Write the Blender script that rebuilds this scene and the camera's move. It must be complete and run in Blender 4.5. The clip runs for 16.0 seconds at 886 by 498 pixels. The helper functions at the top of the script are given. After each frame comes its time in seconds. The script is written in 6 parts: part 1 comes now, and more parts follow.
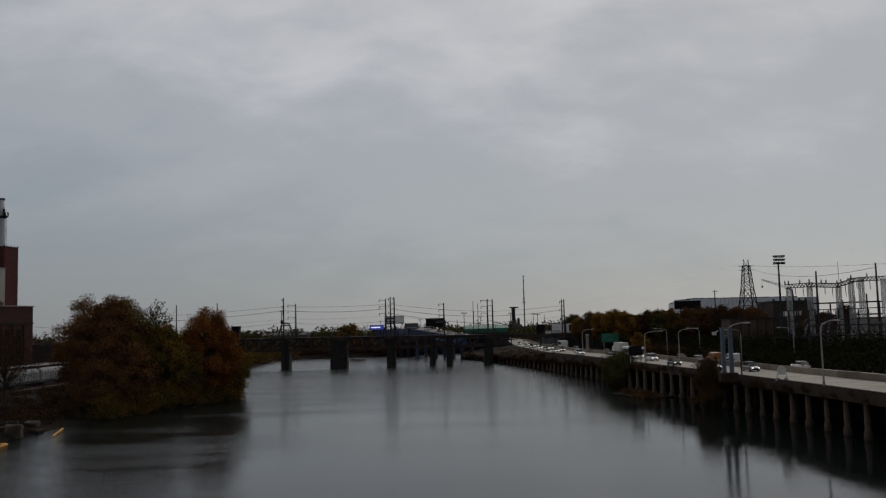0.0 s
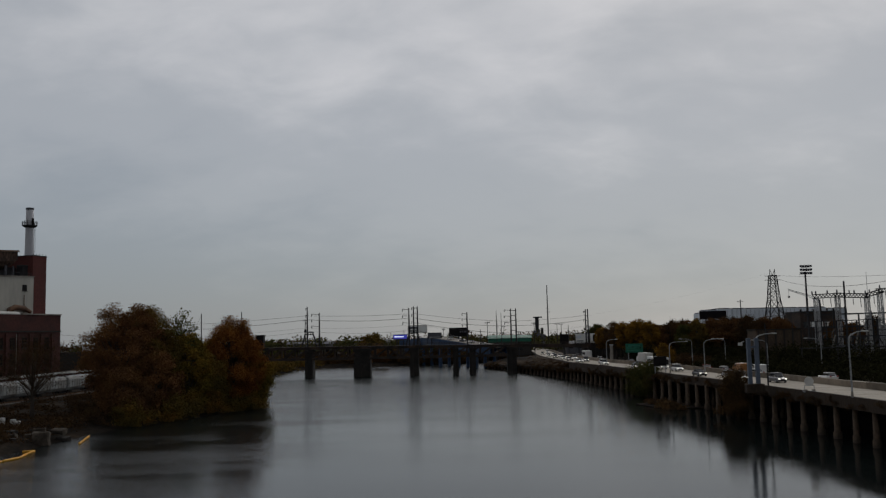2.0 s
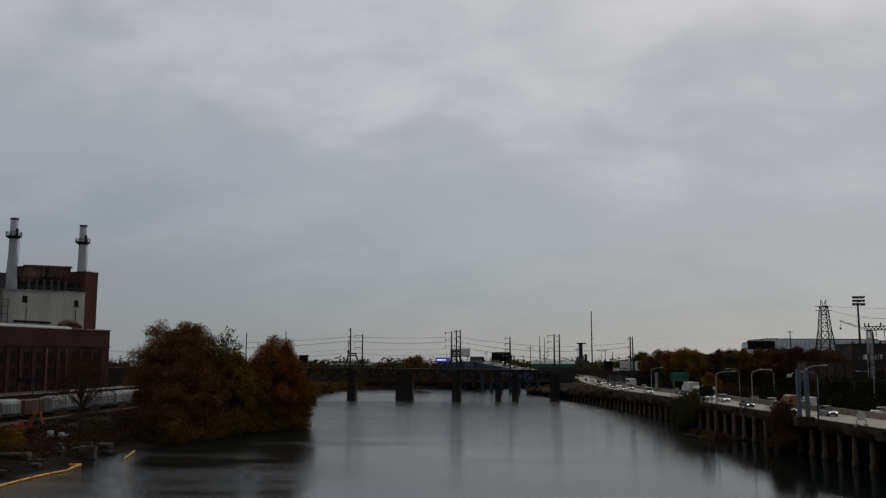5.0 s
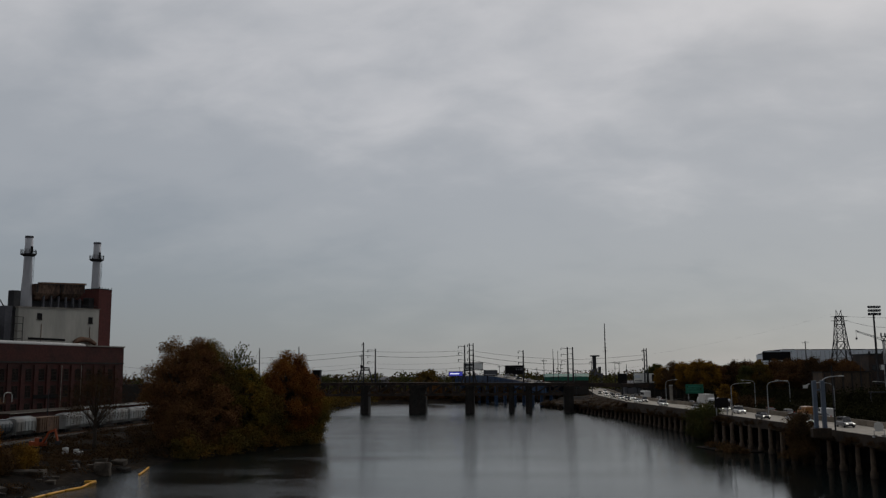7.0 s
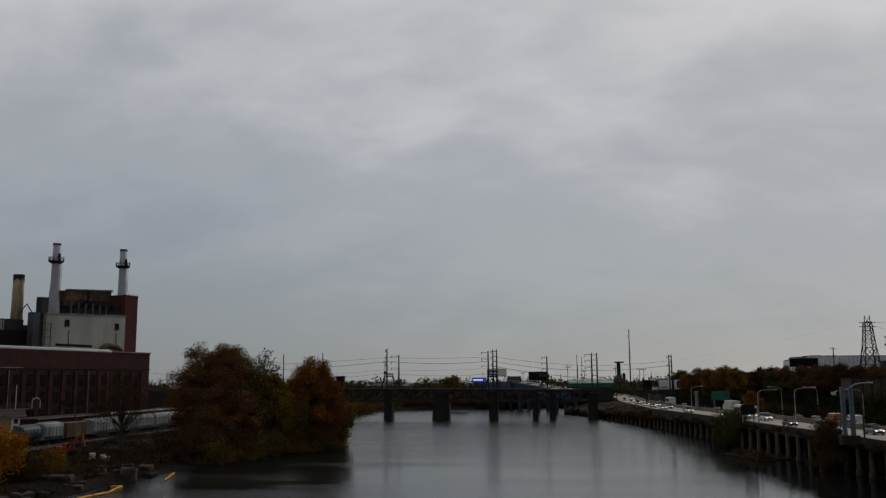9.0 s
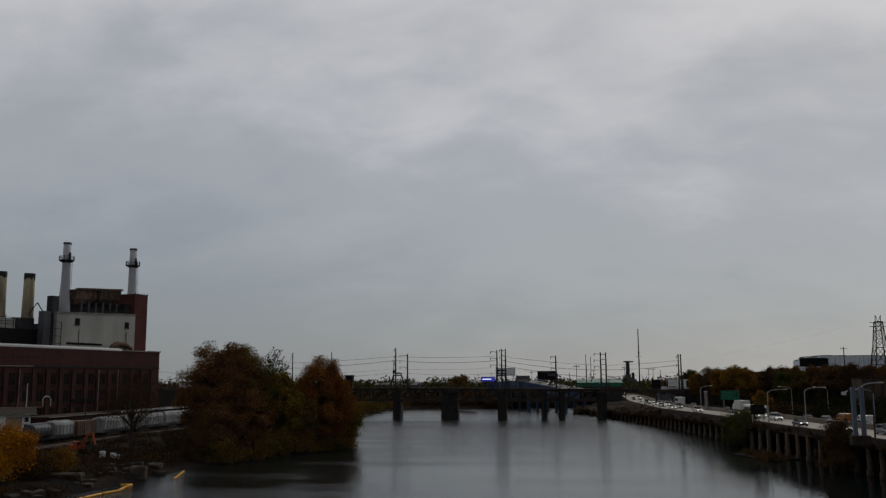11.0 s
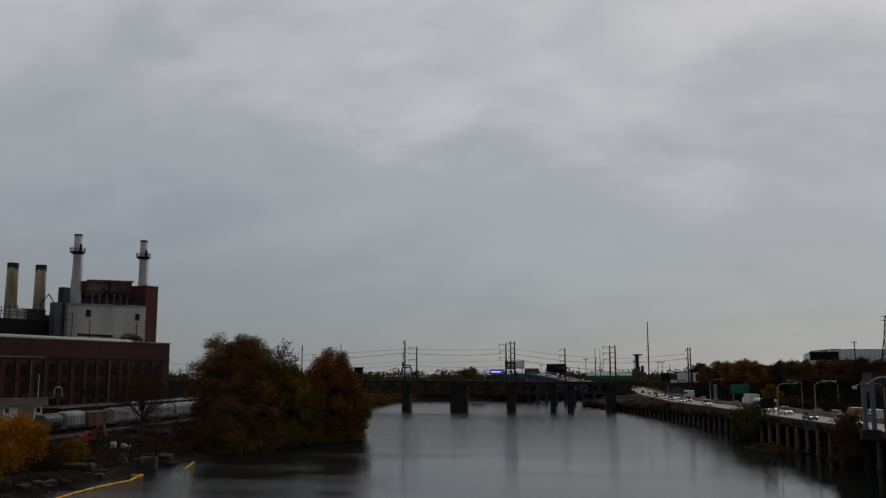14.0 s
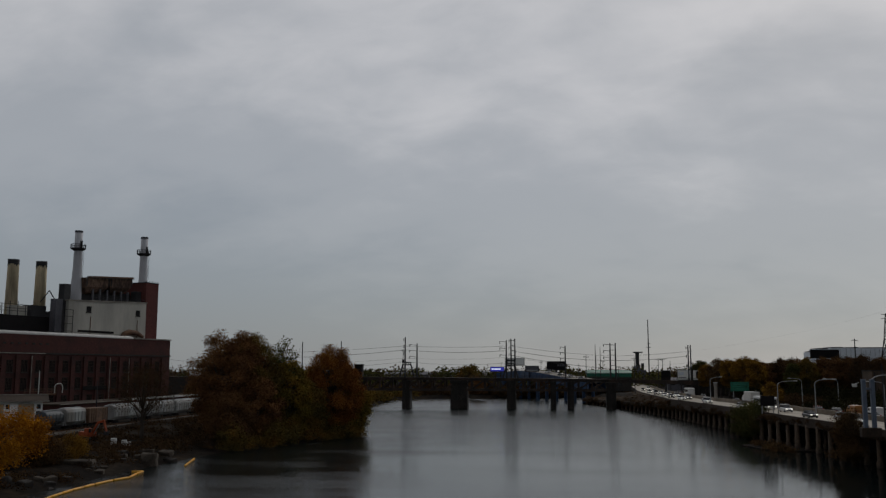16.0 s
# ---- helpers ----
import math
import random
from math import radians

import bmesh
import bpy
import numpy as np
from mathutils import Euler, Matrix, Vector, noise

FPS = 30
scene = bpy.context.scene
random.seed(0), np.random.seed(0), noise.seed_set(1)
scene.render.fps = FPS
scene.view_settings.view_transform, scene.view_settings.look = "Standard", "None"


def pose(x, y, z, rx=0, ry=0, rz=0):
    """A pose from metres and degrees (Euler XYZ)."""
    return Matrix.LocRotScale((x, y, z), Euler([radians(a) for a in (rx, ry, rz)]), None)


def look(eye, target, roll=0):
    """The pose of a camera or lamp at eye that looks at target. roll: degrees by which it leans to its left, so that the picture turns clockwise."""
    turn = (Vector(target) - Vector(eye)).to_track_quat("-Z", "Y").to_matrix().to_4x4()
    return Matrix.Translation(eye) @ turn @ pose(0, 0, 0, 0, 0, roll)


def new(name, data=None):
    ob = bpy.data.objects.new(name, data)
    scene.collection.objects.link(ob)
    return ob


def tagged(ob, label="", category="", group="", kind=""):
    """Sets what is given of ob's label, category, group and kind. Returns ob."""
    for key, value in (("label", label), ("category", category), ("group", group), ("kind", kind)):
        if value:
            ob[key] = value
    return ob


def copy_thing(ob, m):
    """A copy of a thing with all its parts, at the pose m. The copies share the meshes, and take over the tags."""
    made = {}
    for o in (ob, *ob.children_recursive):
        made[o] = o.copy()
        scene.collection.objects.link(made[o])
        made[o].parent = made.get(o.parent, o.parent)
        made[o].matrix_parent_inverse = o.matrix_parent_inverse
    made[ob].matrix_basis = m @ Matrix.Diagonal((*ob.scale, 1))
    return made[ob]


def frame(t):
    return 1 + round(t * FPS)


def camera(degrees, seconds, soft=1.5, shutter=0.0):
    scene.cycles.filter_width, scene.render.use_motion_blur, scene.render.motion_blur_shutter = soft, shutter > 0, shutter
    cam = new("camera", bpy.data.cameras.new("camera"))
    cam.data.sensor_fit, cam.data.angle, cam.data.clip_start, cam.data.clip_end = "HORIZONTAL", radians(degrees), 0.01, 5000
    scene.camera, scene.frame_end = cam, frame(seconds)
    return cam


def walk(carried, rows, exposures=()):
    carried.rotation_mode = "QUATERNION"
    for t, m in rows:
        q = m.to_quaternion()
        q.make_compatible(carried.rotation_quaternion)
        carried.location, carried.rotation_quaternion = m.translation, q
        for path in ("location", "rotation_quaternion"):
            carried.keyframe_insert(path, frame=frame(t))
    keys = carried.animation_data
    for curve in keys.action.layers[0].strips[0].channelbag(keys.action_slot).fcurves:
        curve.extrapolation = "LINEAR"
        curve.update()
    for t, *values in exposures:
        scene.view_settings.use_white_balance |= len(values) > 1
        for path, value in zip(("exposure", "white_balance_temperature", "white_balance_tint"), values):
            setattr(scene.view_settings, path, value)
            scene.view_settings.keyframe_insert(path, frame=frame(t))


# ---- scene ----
cam = camera(53.23, 16.0, soft=1.3)
PATH = [
    (0.0, pose(0, 0, 15.5, 95.021, 1.546, -0.638)),
    (0.5, pose(0, 0, 15.5, 95.049, 1.343, -0.186)),
    (1.0, pose(0, 0, 15.5, 95.283, 1.146, 0.252)),
    (1.5, pose(0, 0, 15.5, 95.384, 1.289, 0.532)),
    (2.0, pose(0, 0, 15.5, 95.668, 1.351, 0.860)),
    (2.5, pose(0, 0, 15.5, 96.099, 1.251, 1.693)),
    (3.0, pose(0, 0, 15.5, 96.332, 0.837, 2.470)),
    (3.5, pose(0, 0, 15.5, 96.516, 0.743, 2.881)),
    (4.0, pose(0, 0, 15.5, 96.767, 0.416, 3.207)),
    (6.5, pose(0, 0, 15.5, 97.846, 0.268, 4.128)),
    (7.0, pose(0, 0, 15.5, 98.102, 0.493, 4.441)),
    (7.5, pose(0, 0, 15.5, 98.357, 0.551, 4.821)),
    (8.0, pose(0, 0, 15.5, 98.502, 0.706, 5.276)),
    (8.5, pose(0, 0, 15.5, 98.594, 0.597, 5.648)),
    (9.0, pose(0, 0, 15.5, 98.508, 0.436, 5.943)),
    (11.5, pose(0, 0, 15.5, 98.431, 0.305, 6.602)),
    (12.0, pose(0, 0, 15.5, 98.330, 0.251, 6.720)),
    (12.5, pose(0, 0, 15.5, 98.323, 0.268, 6.861)),
    (13.0, pose(0, 0, 15.5, 98.245, 0.310, 7.032)),
    (13.5, pose(0, 0, 15.5, 98.137, 0.273, 7.037)),
    (14.0, pose(0, 0, 15.5, 97.982, 0.115, 7.085)),
    (14.5, pose(0, 0, 15.5, 97.841, -0.050, 7.074)),
    (15.0, pose(0, 0, 15.5, 97.821, -0.080, 7.192)),
    (15.5, pose(0, 0, 15.5, 97.778, -0.078, 7.148)),
    (16.0, pose(0, 0, 15.5, 97.800, -0.000, 7.100)),
]
walk(cam, PATH, exposures=((0.0, 0.0), (1.5, 0.05), (4.0, 0.06), (6.5, -0.03), (9.0, -0.02), (12.0, -0.04), (16.0, -0.05)))

# ---------------------------------------------------------------- sky and sun
world = bpy.data.worlds.new("overcast_sky")
scene.world = world
world.use_nodes = True
wt = world.node_tree
wt.nodes.clear()


def link(tree, a, b):
    tree.links.new(a, b)


def wnode(kind, **values):
    n = wt.nodes.new(kind)
    for key, value in values.items():
        n.inputs[key].default_value = value
    return n


def wmath(op, a, b=None, c=None):
    n = wt.nodes.new("ShaderNodeMath")
    n.operation = op
    for i, v in enumerate((a, b, c)):
        if v is None:
            continue
        if isinstance(v, (int, float)):
            n.inputs[i].default_value = v
        else:
            link(wt, v, n.inputs[i])
    return n.outputs[0]


SUN_ELEVATION, SUN_AZIMUTH = 34, 22      # degrees; azimuth clockwise from +y
w_out = wnode("ShaderNodeOutputWorld")
w_sky = wnode("ShaderNodeTexSky")
w_sky.sky_type = "NISHITA"
w_sky.sun_disc = False
w_sky.sun_elevation = radians(SUN_ELEVATION)
w_sky.sun_rotation = radians(SUN_AZIMUTH)
w_bg_sky = wnode("ShaderNodeBackground", Strength=0.1)
link(wt, w_sky.outputs[0], w_bg_sky.inputs[0])
w_co = wnode("ShaderNodeTexCoord")
w_sep = wnode("ShaderNodeSeparateXYZ")
link(wt, w_co.outputs["Generated"], w_sep.inputs[0])
dx, dy, dz = w_sep.outputs
# the cloud layer seen in perspective: the direction divided by its height
lift = wmath("ADD", wmath("MAXIMUM", dz, 0.0), 0.42)
w_plane = wnode("ShaderNodeCombineXYZ")
link(wt, wmath("DIVIDE", dx, lift), w_plane.inputs[0])
link(wt, wmath("DIVIDE", dy, lift), w_plane.inputs[1])


def cloud(scale, stretch, detail, rough, turn, shift):
    m = wt.nodes.new("ShaderNodeMapping")
    m.inputs["Rotation"].default_value = (0, 0, radians(turn))
    m.inputs["Scale"].default_value = (scale, scale * stretch, 1)
    m.inputs["Location"].default_value = shift
    link(wt, w_plane.outputs[0], m.inputs[0])
    n = wnode("ShaderNodeTexNoise", Scale=1.0, Detail=detail, Roughness=rough, Distortion=0.25)
    link(wt, m.outputs[0], n.inputs["Vector"])
    return n.outputs["Fac"]


big = cloud(0.95, 1.2, 2.0, 0.45, 30, (2.875, 0.125, 0))
mid = cloud(2.3, 1.35, 4.0, 0.5, 24, (0.703, 4.561, 0))
fine = cloud(6.0, 1.5, 5.0, 0.55, 20, (6.065, 0.552, 0))
mix_cloud = wmath("ADD", wmath("MULTIPLY", big, 0.36), wmath("ADD", wmath("MULTIPLY", mid, 0.38), wmath("MULTIPLY", fine, 0.23)))
# thinner cloud towards the sun's side
side = wmath("MULTIPLY", dx, wmath("MULTIPLY_ADD", dz, -0.90, 0.25))
glow = wmath("MULTIPLY_ADD", dz, 0.82, wmath("ADD", side, wmath("MULTIPLY_ADD", mix_cloud, 0.80, -0.055)))
w_ramp = wnode("ShaderNodeValToRGB")
w_ramp.color_ramp.interpolation = "EASE"
w_ramp.color_ramp.elements[0].position, w_ramp.color_ramp.elements[0].color = 0.30, (0.285, 0.315, 0.355, 1)
w_ramp.color_ramp.elements[1].position, w_ramp.color_ramp.elements[1].color = 0.74, (0.64, 0.635, 0.65, 1)
e = w_ramp.color_ramp.elements.new(0.50)
e.color = (0.385, 0.405, 0.435, 1)
link(wt, glow, w_ramp.inputs[0])
# the layer is thicker and greener-grey low over the horizon
w_low = wnode("ShaderNodeMix")
w_low.data_type = "RGBA"
w_fac = wnode("ShaderNodeMapRange")
link(wt, dz, w_fac.inputs[0])
w_fac.inputs[1].default_value, w_fac.inputs[2].default_value = 0.0, 0.22
w_fac.inputs[3].default_value, w_fac.inputs[4].default_value = 0.55, 0.0
link(wt, w_fac.outputs[0], w_low.inputs["Factor"])
link(wt, w_ramp.outputs[0], w_low.inputs["A"])
w_low.inputs["B"].default_value = (0.300, 0.324, 0.336, 1)
# the cloud is thin ahead, towards the sun, and heavy overhead and behind
w_thick = wnode("ShaderNodeMapRange")
w_thick.interpolation_type = "SMOOTHSTEP"
link(wt, dy, w_thick.inputs[0])
w_thick.inputs[1].default_value, w_thick.inputs[2].default_value = -0.3, 0.80
w_thick.inputs[3].default_value, w_thick.inputs[4].default_value = 0.42, 0.93
w_bg = wnode("ShaderNodeBackground")
w_side = wnode("ShaderNodeMapRange")
link(wt, dx, w_side.inputs[0])
w_side.inputs[1].default_value, w_side.inputs[2].default_value = -0.5, 0.5
w_side.inputs[3].default_value, w_side.inputs[4].default_value = -0.20, 0.10
w_near = wnode("ShaderNodeMapRange")
w_near.interpolation_type = "SMOOTHSTEP"
link(wt, dz, w_near.inputs[0])
w_near.inputs[1].default_value, w_near.inputs[2].default_value = 0.0, 0.15
w_near.inputs[3].default_value, w_near.inputs[4].default_value = 1.0, 0.0
low_gain = wmath("MULTIPLY_ADD", w_side.outputs[0], w_near.outputs[0], 0.975)
link(wt, wmath("MULTIPLY", w_thick.outputs[0], low_gain), w_bg.inputs["Strength"])
link(wt, w_low.outputs["Result"], w_bg.inputs[0])
w_mix = wnode("ShaderNodeMixShader")
w_mix.inputs[0].default_value = 0.93
link(wt, w_bg_sky.outputs[0], w_mix.inputs[1])
link(wt, w_bg.outputs[0], w_mix.inputs[2])
link(wt, w_mix.outputs[0], w_out.inputs[0])

sun_data = bpy.data.lights.new("sun", "SUN")
sun_data.energy, sun_data.angle, sun_data.color = 0.5, radians(30), (1.0, 0.96, 0.9)
sun = new("sun", sun_data)
_a, _e = radians(SUN_AZIMUTH), radians(SUN_ELEVATION)
sun.matrix_world = look((math.sin(_a) * math.cos(_e) * 50, math.cos(_a) * math.cos(_e) * 50, math.sin(_e) * 50), (0, 0, 0))


# ---------------------------------------------------------------- materials
def material(name, colour, rough=0.8, metal=0.0, vary=0.25, scale=1.0, second=None, amount=0.5, bump=0.2, spec=0.4, streak=1.0, each=0.0):
    """A surface with grain and stains: fine noise at `scale`, broad patches eight times larger, mixed towards `second`."""
    m = bpy.data.materials.new(name)
    m.use_nodes = True
    t = m.node_tree
    b = t.nodes["Principled BSDF"]
    b.inputs["Roughness"].default_value, b.inputs["Metallic"].default_value = rough, metal
    b.inputs["Specular IOR Level"].default_value = spec
    co = t.nodes.new("ShaderNodeTexCoord")
    mp = t.nodes.new("ShaderNodeMapping")
    mp.inputs["Scale"].default_value = (1, 1, streak)
    link(t, co.outputs["Object"], mp.inputs[0])
    n1, n2 = t.nodes.new("ShaderNodeTexNoise"), t.nodes.new("ShaderNodeTexNoise")
    n1.inputs["Scale"].default_value, n1.inputs["Detail"].default_value = scale * 4, 6
    n2.inputs["Scale"].default_value, n2.inputs["Detail"].default_value = scale * 0.5, 4
    link(t, mp.outputs[0], n1.inputs["Vector"])
    link(t, mp.outputs[0], n2.inputs["Vector"])
    c2 = second or tuple(v * 0.5 for v in colour)
    ramp = t.nodes.new("ShaderNodeMapRange")
    ramp.inputs[1].default_value, ramp.inputs[2].default_value = 0.42, 0.68
    ramp.inputs[3].default_value, ramp.inputs[4].default_value = 0.0, amount
    link(t, n2.outputs["Fac"], ramp.inputs[0])
    mx = t.nodes.new("ShaderNodeMix")
    mx.data_type = "RGBA"
    mx.inputs["A"].default_value, mx.inputs["B"].default_value = (*colour, 1), (*c2, 1)
    link(t, ramp.outputs[0], mx.inputs["Factor"])
    val = t.nodes.new("ShaderNodeMapRange")
    val.inputs[1].default_value, val.inputs[2].default_value = 0.3, 0.7
    val.inputs[3].default_value, val.inputs[4].default_value = 1 - vary, 1 + vary
    link(t, n1.outputs["Fac"], val.inputs[0])
    hsv = t.nodes.new("ShaderNodeHueSaturation")
    if each:
        info = t.nodes.new("ShaderNodeObjectInfo")
        tone = t.nodes.new("ShaderNodeMapRange")
        tone.inputs[3].default_value, tone.inputs[4].default_value = 1 - each, 1 + each
        link(t, info.outputs["Random"], tone.inputs[0])
        both = t.nodes.new("ShaderNodeMath")
        both.operation = "MULTIPLY"
        link(t, tone.outputs[0], both.inputs[0])
        link(t, val.outputs[0], both.inputs[1])
        link(t, both.outputs[0], hsv.inputs["Value"])
    else:
        link(t, val.outputs[0], hsv.inputs["Value"])
    link(t, mx.outputs["Result"], hsv.inputs["Color"])
    link(t, hsv.outputs[0], b.inputs["Base Color"])
    if bump:
        bp = t.nodes.new("ShaderNodeBump")
        bp.inputs["Strength"].default_value, bp.inputs["Distance"].default_value = bump, 0.1
        link(t, n1.outputs["Fac"], bp.inputs["Height"])
        link(t, bp.outputs[0], b.inputs["Normal"])
    return m


def leaf_material(name, colours):
    """Foliage: every leaf clump takes one of the colours."""
    m = bpy.data.materials.new(name)
    m.use_nodes = True
    t = m.node_tree
    b = t.nodes["Principled BSDF"]
    b.inputs["Roughness"].default_value, b.inputs["Specular IOR Level"].default_value = 0.95, 0.0
    g = t.nodes.new("ShaderNodeNewGeometry")
    co = t.nodes.new("ShaderNodeTexCoord")
    n = t.nodes.new("ShaderNodeTexNoise")
    n.inputs["Scale"].default_value, n.inputs["Detail"].default_value = 0.28, 3
    link(t, co.outputs["Object"], n.inputs["Vector"])
    mr = t.nodes.new("ShaderNodeMapRange")
    mr.inputs[1].default_value, mr.inputs[2].default_value = 0.32, 0.68
    mr.inputs[3].default_value, mr.inputs[4].default_value = 0.0, 0.75
    link(t, n.outputs["Fac"], mr.inputs[0])
    ad = t.nodes.new("ShaderNodeMath")
    ad.operation = "MULTIPLY_ADD"
    link(t, g.outputs["Random Per Island"], ad.inputs[0])
    ad.inputs[1].default_value = 0.24
    link(t, mr.outputs[0], ad.inputs[2])
    r = t.nodes.new("ShaderNodeValToRGB")
    el = r.color_ramp.elements
    el[0].color, el[1].color = (*colours[0], 1), (*colours[-1], 1)
    for i, c in enumerate(colours[1:-1]):
        el.new((i + 1) / (len(colours) - 1)).color = (*c, 1)
    link(t, ad.outputs[0], r.inputs[0])
    link(t, r.outputs[0], b.inputs["Base Color"])
    return m


def lamp_material(name, colour, strength):
    m = bpy.data.materials.new(name)
    m.use_nodes = True
    b = m.node_tree.nodes["Principled BSDF"]
    b.inputs["Base Color"].default_value = (*colour, 1)
    b.inputs["Emission Color"].default_value = (*colour, 1)
    b.inputs["Emission Strength"].default_value = strength
    return m


M_BRICK = material("brick", (0.072, 0.023, 0.019), 0.9, vary=0.3, scale=0.5, second=(0.038, 0.017, 0.015), amount=0.8)
M_BRICK_TOWER = material("red_brick", (0.115, 0.032, 0.028), 0.9, vary=0.25, scale=0.5, second=(0.085, 0.030, 0.026), amount=0.7)
M_CREAM = material("weathered_cream_panel", (0.46, 0.45, 0.40), 0.8, vary=0.1, scale=0.25, second=(0.30, 0.29, 0.26), amount=0.8, streak=0.25)
M_POSTER = material("pale_poster_sheet", (0.86, 0.87, 0.84), 0.7, vary=0.04, second=(0.74, 0.76, 0.72), amount=0.4)
M_WHITE = material("white_paint", (0.54, 0.54, 0.52), 0.6, vary=0.1, scale=0.4, second=(0.42, 0.41, 0.38), amount=0.6)
M_STACK = material("stack_grey_paint", (0.50, 0.51, 0.54), 0.6, vary=0.08, scale=0.4, second=(0.36, 0.36, 0.38), amount=0.6, streak=0.3)
M_STUB = material("stained_cream_stack", (0.70, 0.60, 0.40), 0.85, vary=0.3, scale=0.9, second=(0.07, 0.045, 0.028), amount=0.75, streak=0.12)
M_CASING = material("burnt_rust_casing", (0.060, 0.036, 0.026), 0.9, vary=0.5, scale=0.45, second=(0.20, 0.125, 0.085), amount=0.75, streak=0.6)
M_RUST = material("rusty_steel", (0.16, 0.085, 0.048), 0.9, vary=0.4, scale=0.5, second=(0.05, 0.04, 0.035), amount=0.9)
M_DARK = material("dark_steel", (0.035, 0.035, 0.038), 0.7, metal=0.2, vary=0.3, scale=0.8)
# black parts; on the quay wall this colour stands for shade under the deck
M_BLACK = material("black_paint_and_shade", (0.012, 0.011, 0.012), 0.8, vary=0.3, spec=0.12)
M_SLATE = material("grey_cladding", (0.10, 0.10, 0.115), 0.7, vary=0.2, scale=0.4)
M_GALV = material("dull_grey_lattice_steel", (0.42, 0.425, 0.43), 0.6, metal=0.2, vary=0.15)
M_STEEL = material("galvanised_steel", (0.36, 0.37, 0.38), 0.5, metal=0.5, vary=0.15)
M_GLASS = material("dark_window_glass", (0.02, 0.022, 0.026), 0.12, vary=0.2, bump=0.05, spec=0.6)
M_OLDGLASS = material("sooty_window_glass", (0.014, 0.010, 0.010), 0.8, vary=0.3, bump=0.05, spec=0.05)
M_PIER = material("black_wet_pier_stone", (0.020, 0.018, 0.016), 0.95, vary=0.4, scale=0.5, second=(0.035, 0.030, 0.026), amount=0.6)
M_STONE = material("weathered_stone", (0.036, 0.032, 0.028), 0.95, vary=0.35, scale=0.5, second=(0.035, 0.03, 0.028), amount=0.9)
M_CONC = material("weathered_concrete", (0.30, 0.275, 0.24), 0.9, vary=0.2, scale=0.6, second=(0.13, 0.115, 0.10), amount=0.8)
M_PILE = material("stained_concrete_pile", (0.092, 0.063, 0.042), 0.9, vary=0.4, scale=0.8, second=(0.05, 0.04, 0.03), amount=0.9, streak=0.4)
M_PARAPET = material("brown_stained_parapet", (0.042, 0.028, 0.018), 0.95, vary=0.35, scale=0.6, second=(0.028, 0.019, 0.013), amount=0.9, streak=0.5)
M_BARRIER = material("barrier_concrete", (0.21, 0.175, 0.135), 0.9, vary=0.2, scale=0.7, second=(0.10, 0.082, 0.062), amount=0.7, each=0.28)
M_ROAD = material("worn_concrete_road", (0.39, 0.35, 0.29), 0.9, vary=0.18, scale=0.5, second=(0.22, 0.195, 0.16), amount=0.6)
M_EARTH = material("dark_earth", (0.011, 0.009, 0.0075), 1.0, vary=0.4, scale=0.3, second=(0.032, 0.023, 0.015), amount=0.8, bump=0.6, spec=0.05)
M_GRAVEL = material("ballast", (0.09, 0.08, 0.07), 1.0, vary=0.4, scale=2.0)
M_BARK = material("bark", (0.060, 0.048, 0.038), 1.0, vary=0.35, scale=3.0)
M_BLUE = material("blue_steel_girder", (0.020, 0.056, 0.13), 0.6, vary=0.25, scale=0.3, second=(0.04, 0.06, 0.10), amount=0.7)
M_RAILBR = material("brown_black_bridge_steel", (0.030, 0.024, 0.021), 0.85, vary=0.35, scale=0.5, second=(0.09, 0.055, 0.038), amount=0.7)
M_YELLOW = material("yellow_boom_fabric", (0.75, 0.37, 0.018), 0.5, vary=0.15, scale=2.0)
M_ORANGE = material("orange_machine_paint", (0.36, 0.07, 0.020), 0.5, vary=0.15, scale=1.5)
M_GREEN = material("green_sign_sheeting", (0.010, 0.14, 0.085), 0.5, vary=0.1)
M_GREEN_DIM = material("faded_sign_bar", (0.03, 0.22, 0.14), 0.5, vary=0.1)
M_PALE = material("pale_blue_grey_cladding", (0.76, 0.81, 0.86), 0.6, vary=0.08, scale=0.2, second=(0.52, 0.57, 0.63), amount=0.6)
M_ROCK = material("pale_rubble", (0.075, 0.062, 0.048), 0.95, vary=0.4, scale=0.8, second=(0.028, 0.021, 0.015), amount=0.9)
M_TYRE = material("rubber", (0.02, 0.02, 0.02), 0.85, vary=0.2)
M_HEAD = lamp_material("lit_headlight", (1.0, 0.95, 0.85), 1.0)
M_TAIL = material("red_tail_lens", (0.35, 0.01, 0.01), 0.3)
M_LED = lamp_material("blue_display", (0.05, 0.06, 0.45), 0.4)
M_LEDW = lamp_material("white_display", (0.8, 0.85, 1.0), 0.9)
L_RUSSET = leaf_material("russet_leaves", [(0.086, 0.046, 0.028), (0.150, 0.074, 0.034), (0.190, 0.092, 0.037), (0.150, 0.098, 0.038)])
L_DULL = leaf_material("dull_red_brown_leaves", [(0.064, 0.038, 0.022), (0.108, 0.058, 0.028), (0.145, 0.072, 0.030), (0.100, 0.074, 0.030)])
L_AMBER = leaf_material("amber_leaves", [(0.085, 0.050, 0.016), (0.16, 0.090, 0.020), (0.27, 0.145, 0.024), (0.12, 0.075, 0.020)])
L_MAPLE = leaf_material("rust_orange_leaves", [(0.11, 0.042, 0.016), (0.19, 0.072, 0.020), (0.24, 0.098, 0.022), (0.18, 0.105, 0.024)])
L_GOLDOLIVE = leaf_material("yellowing_olive_leaves", [(0.075, 0.062, 0.018), (0.14, 0.105, 0.022), (0.22, 0.135, 0.024), (0.15, 0.085, 0.022)])
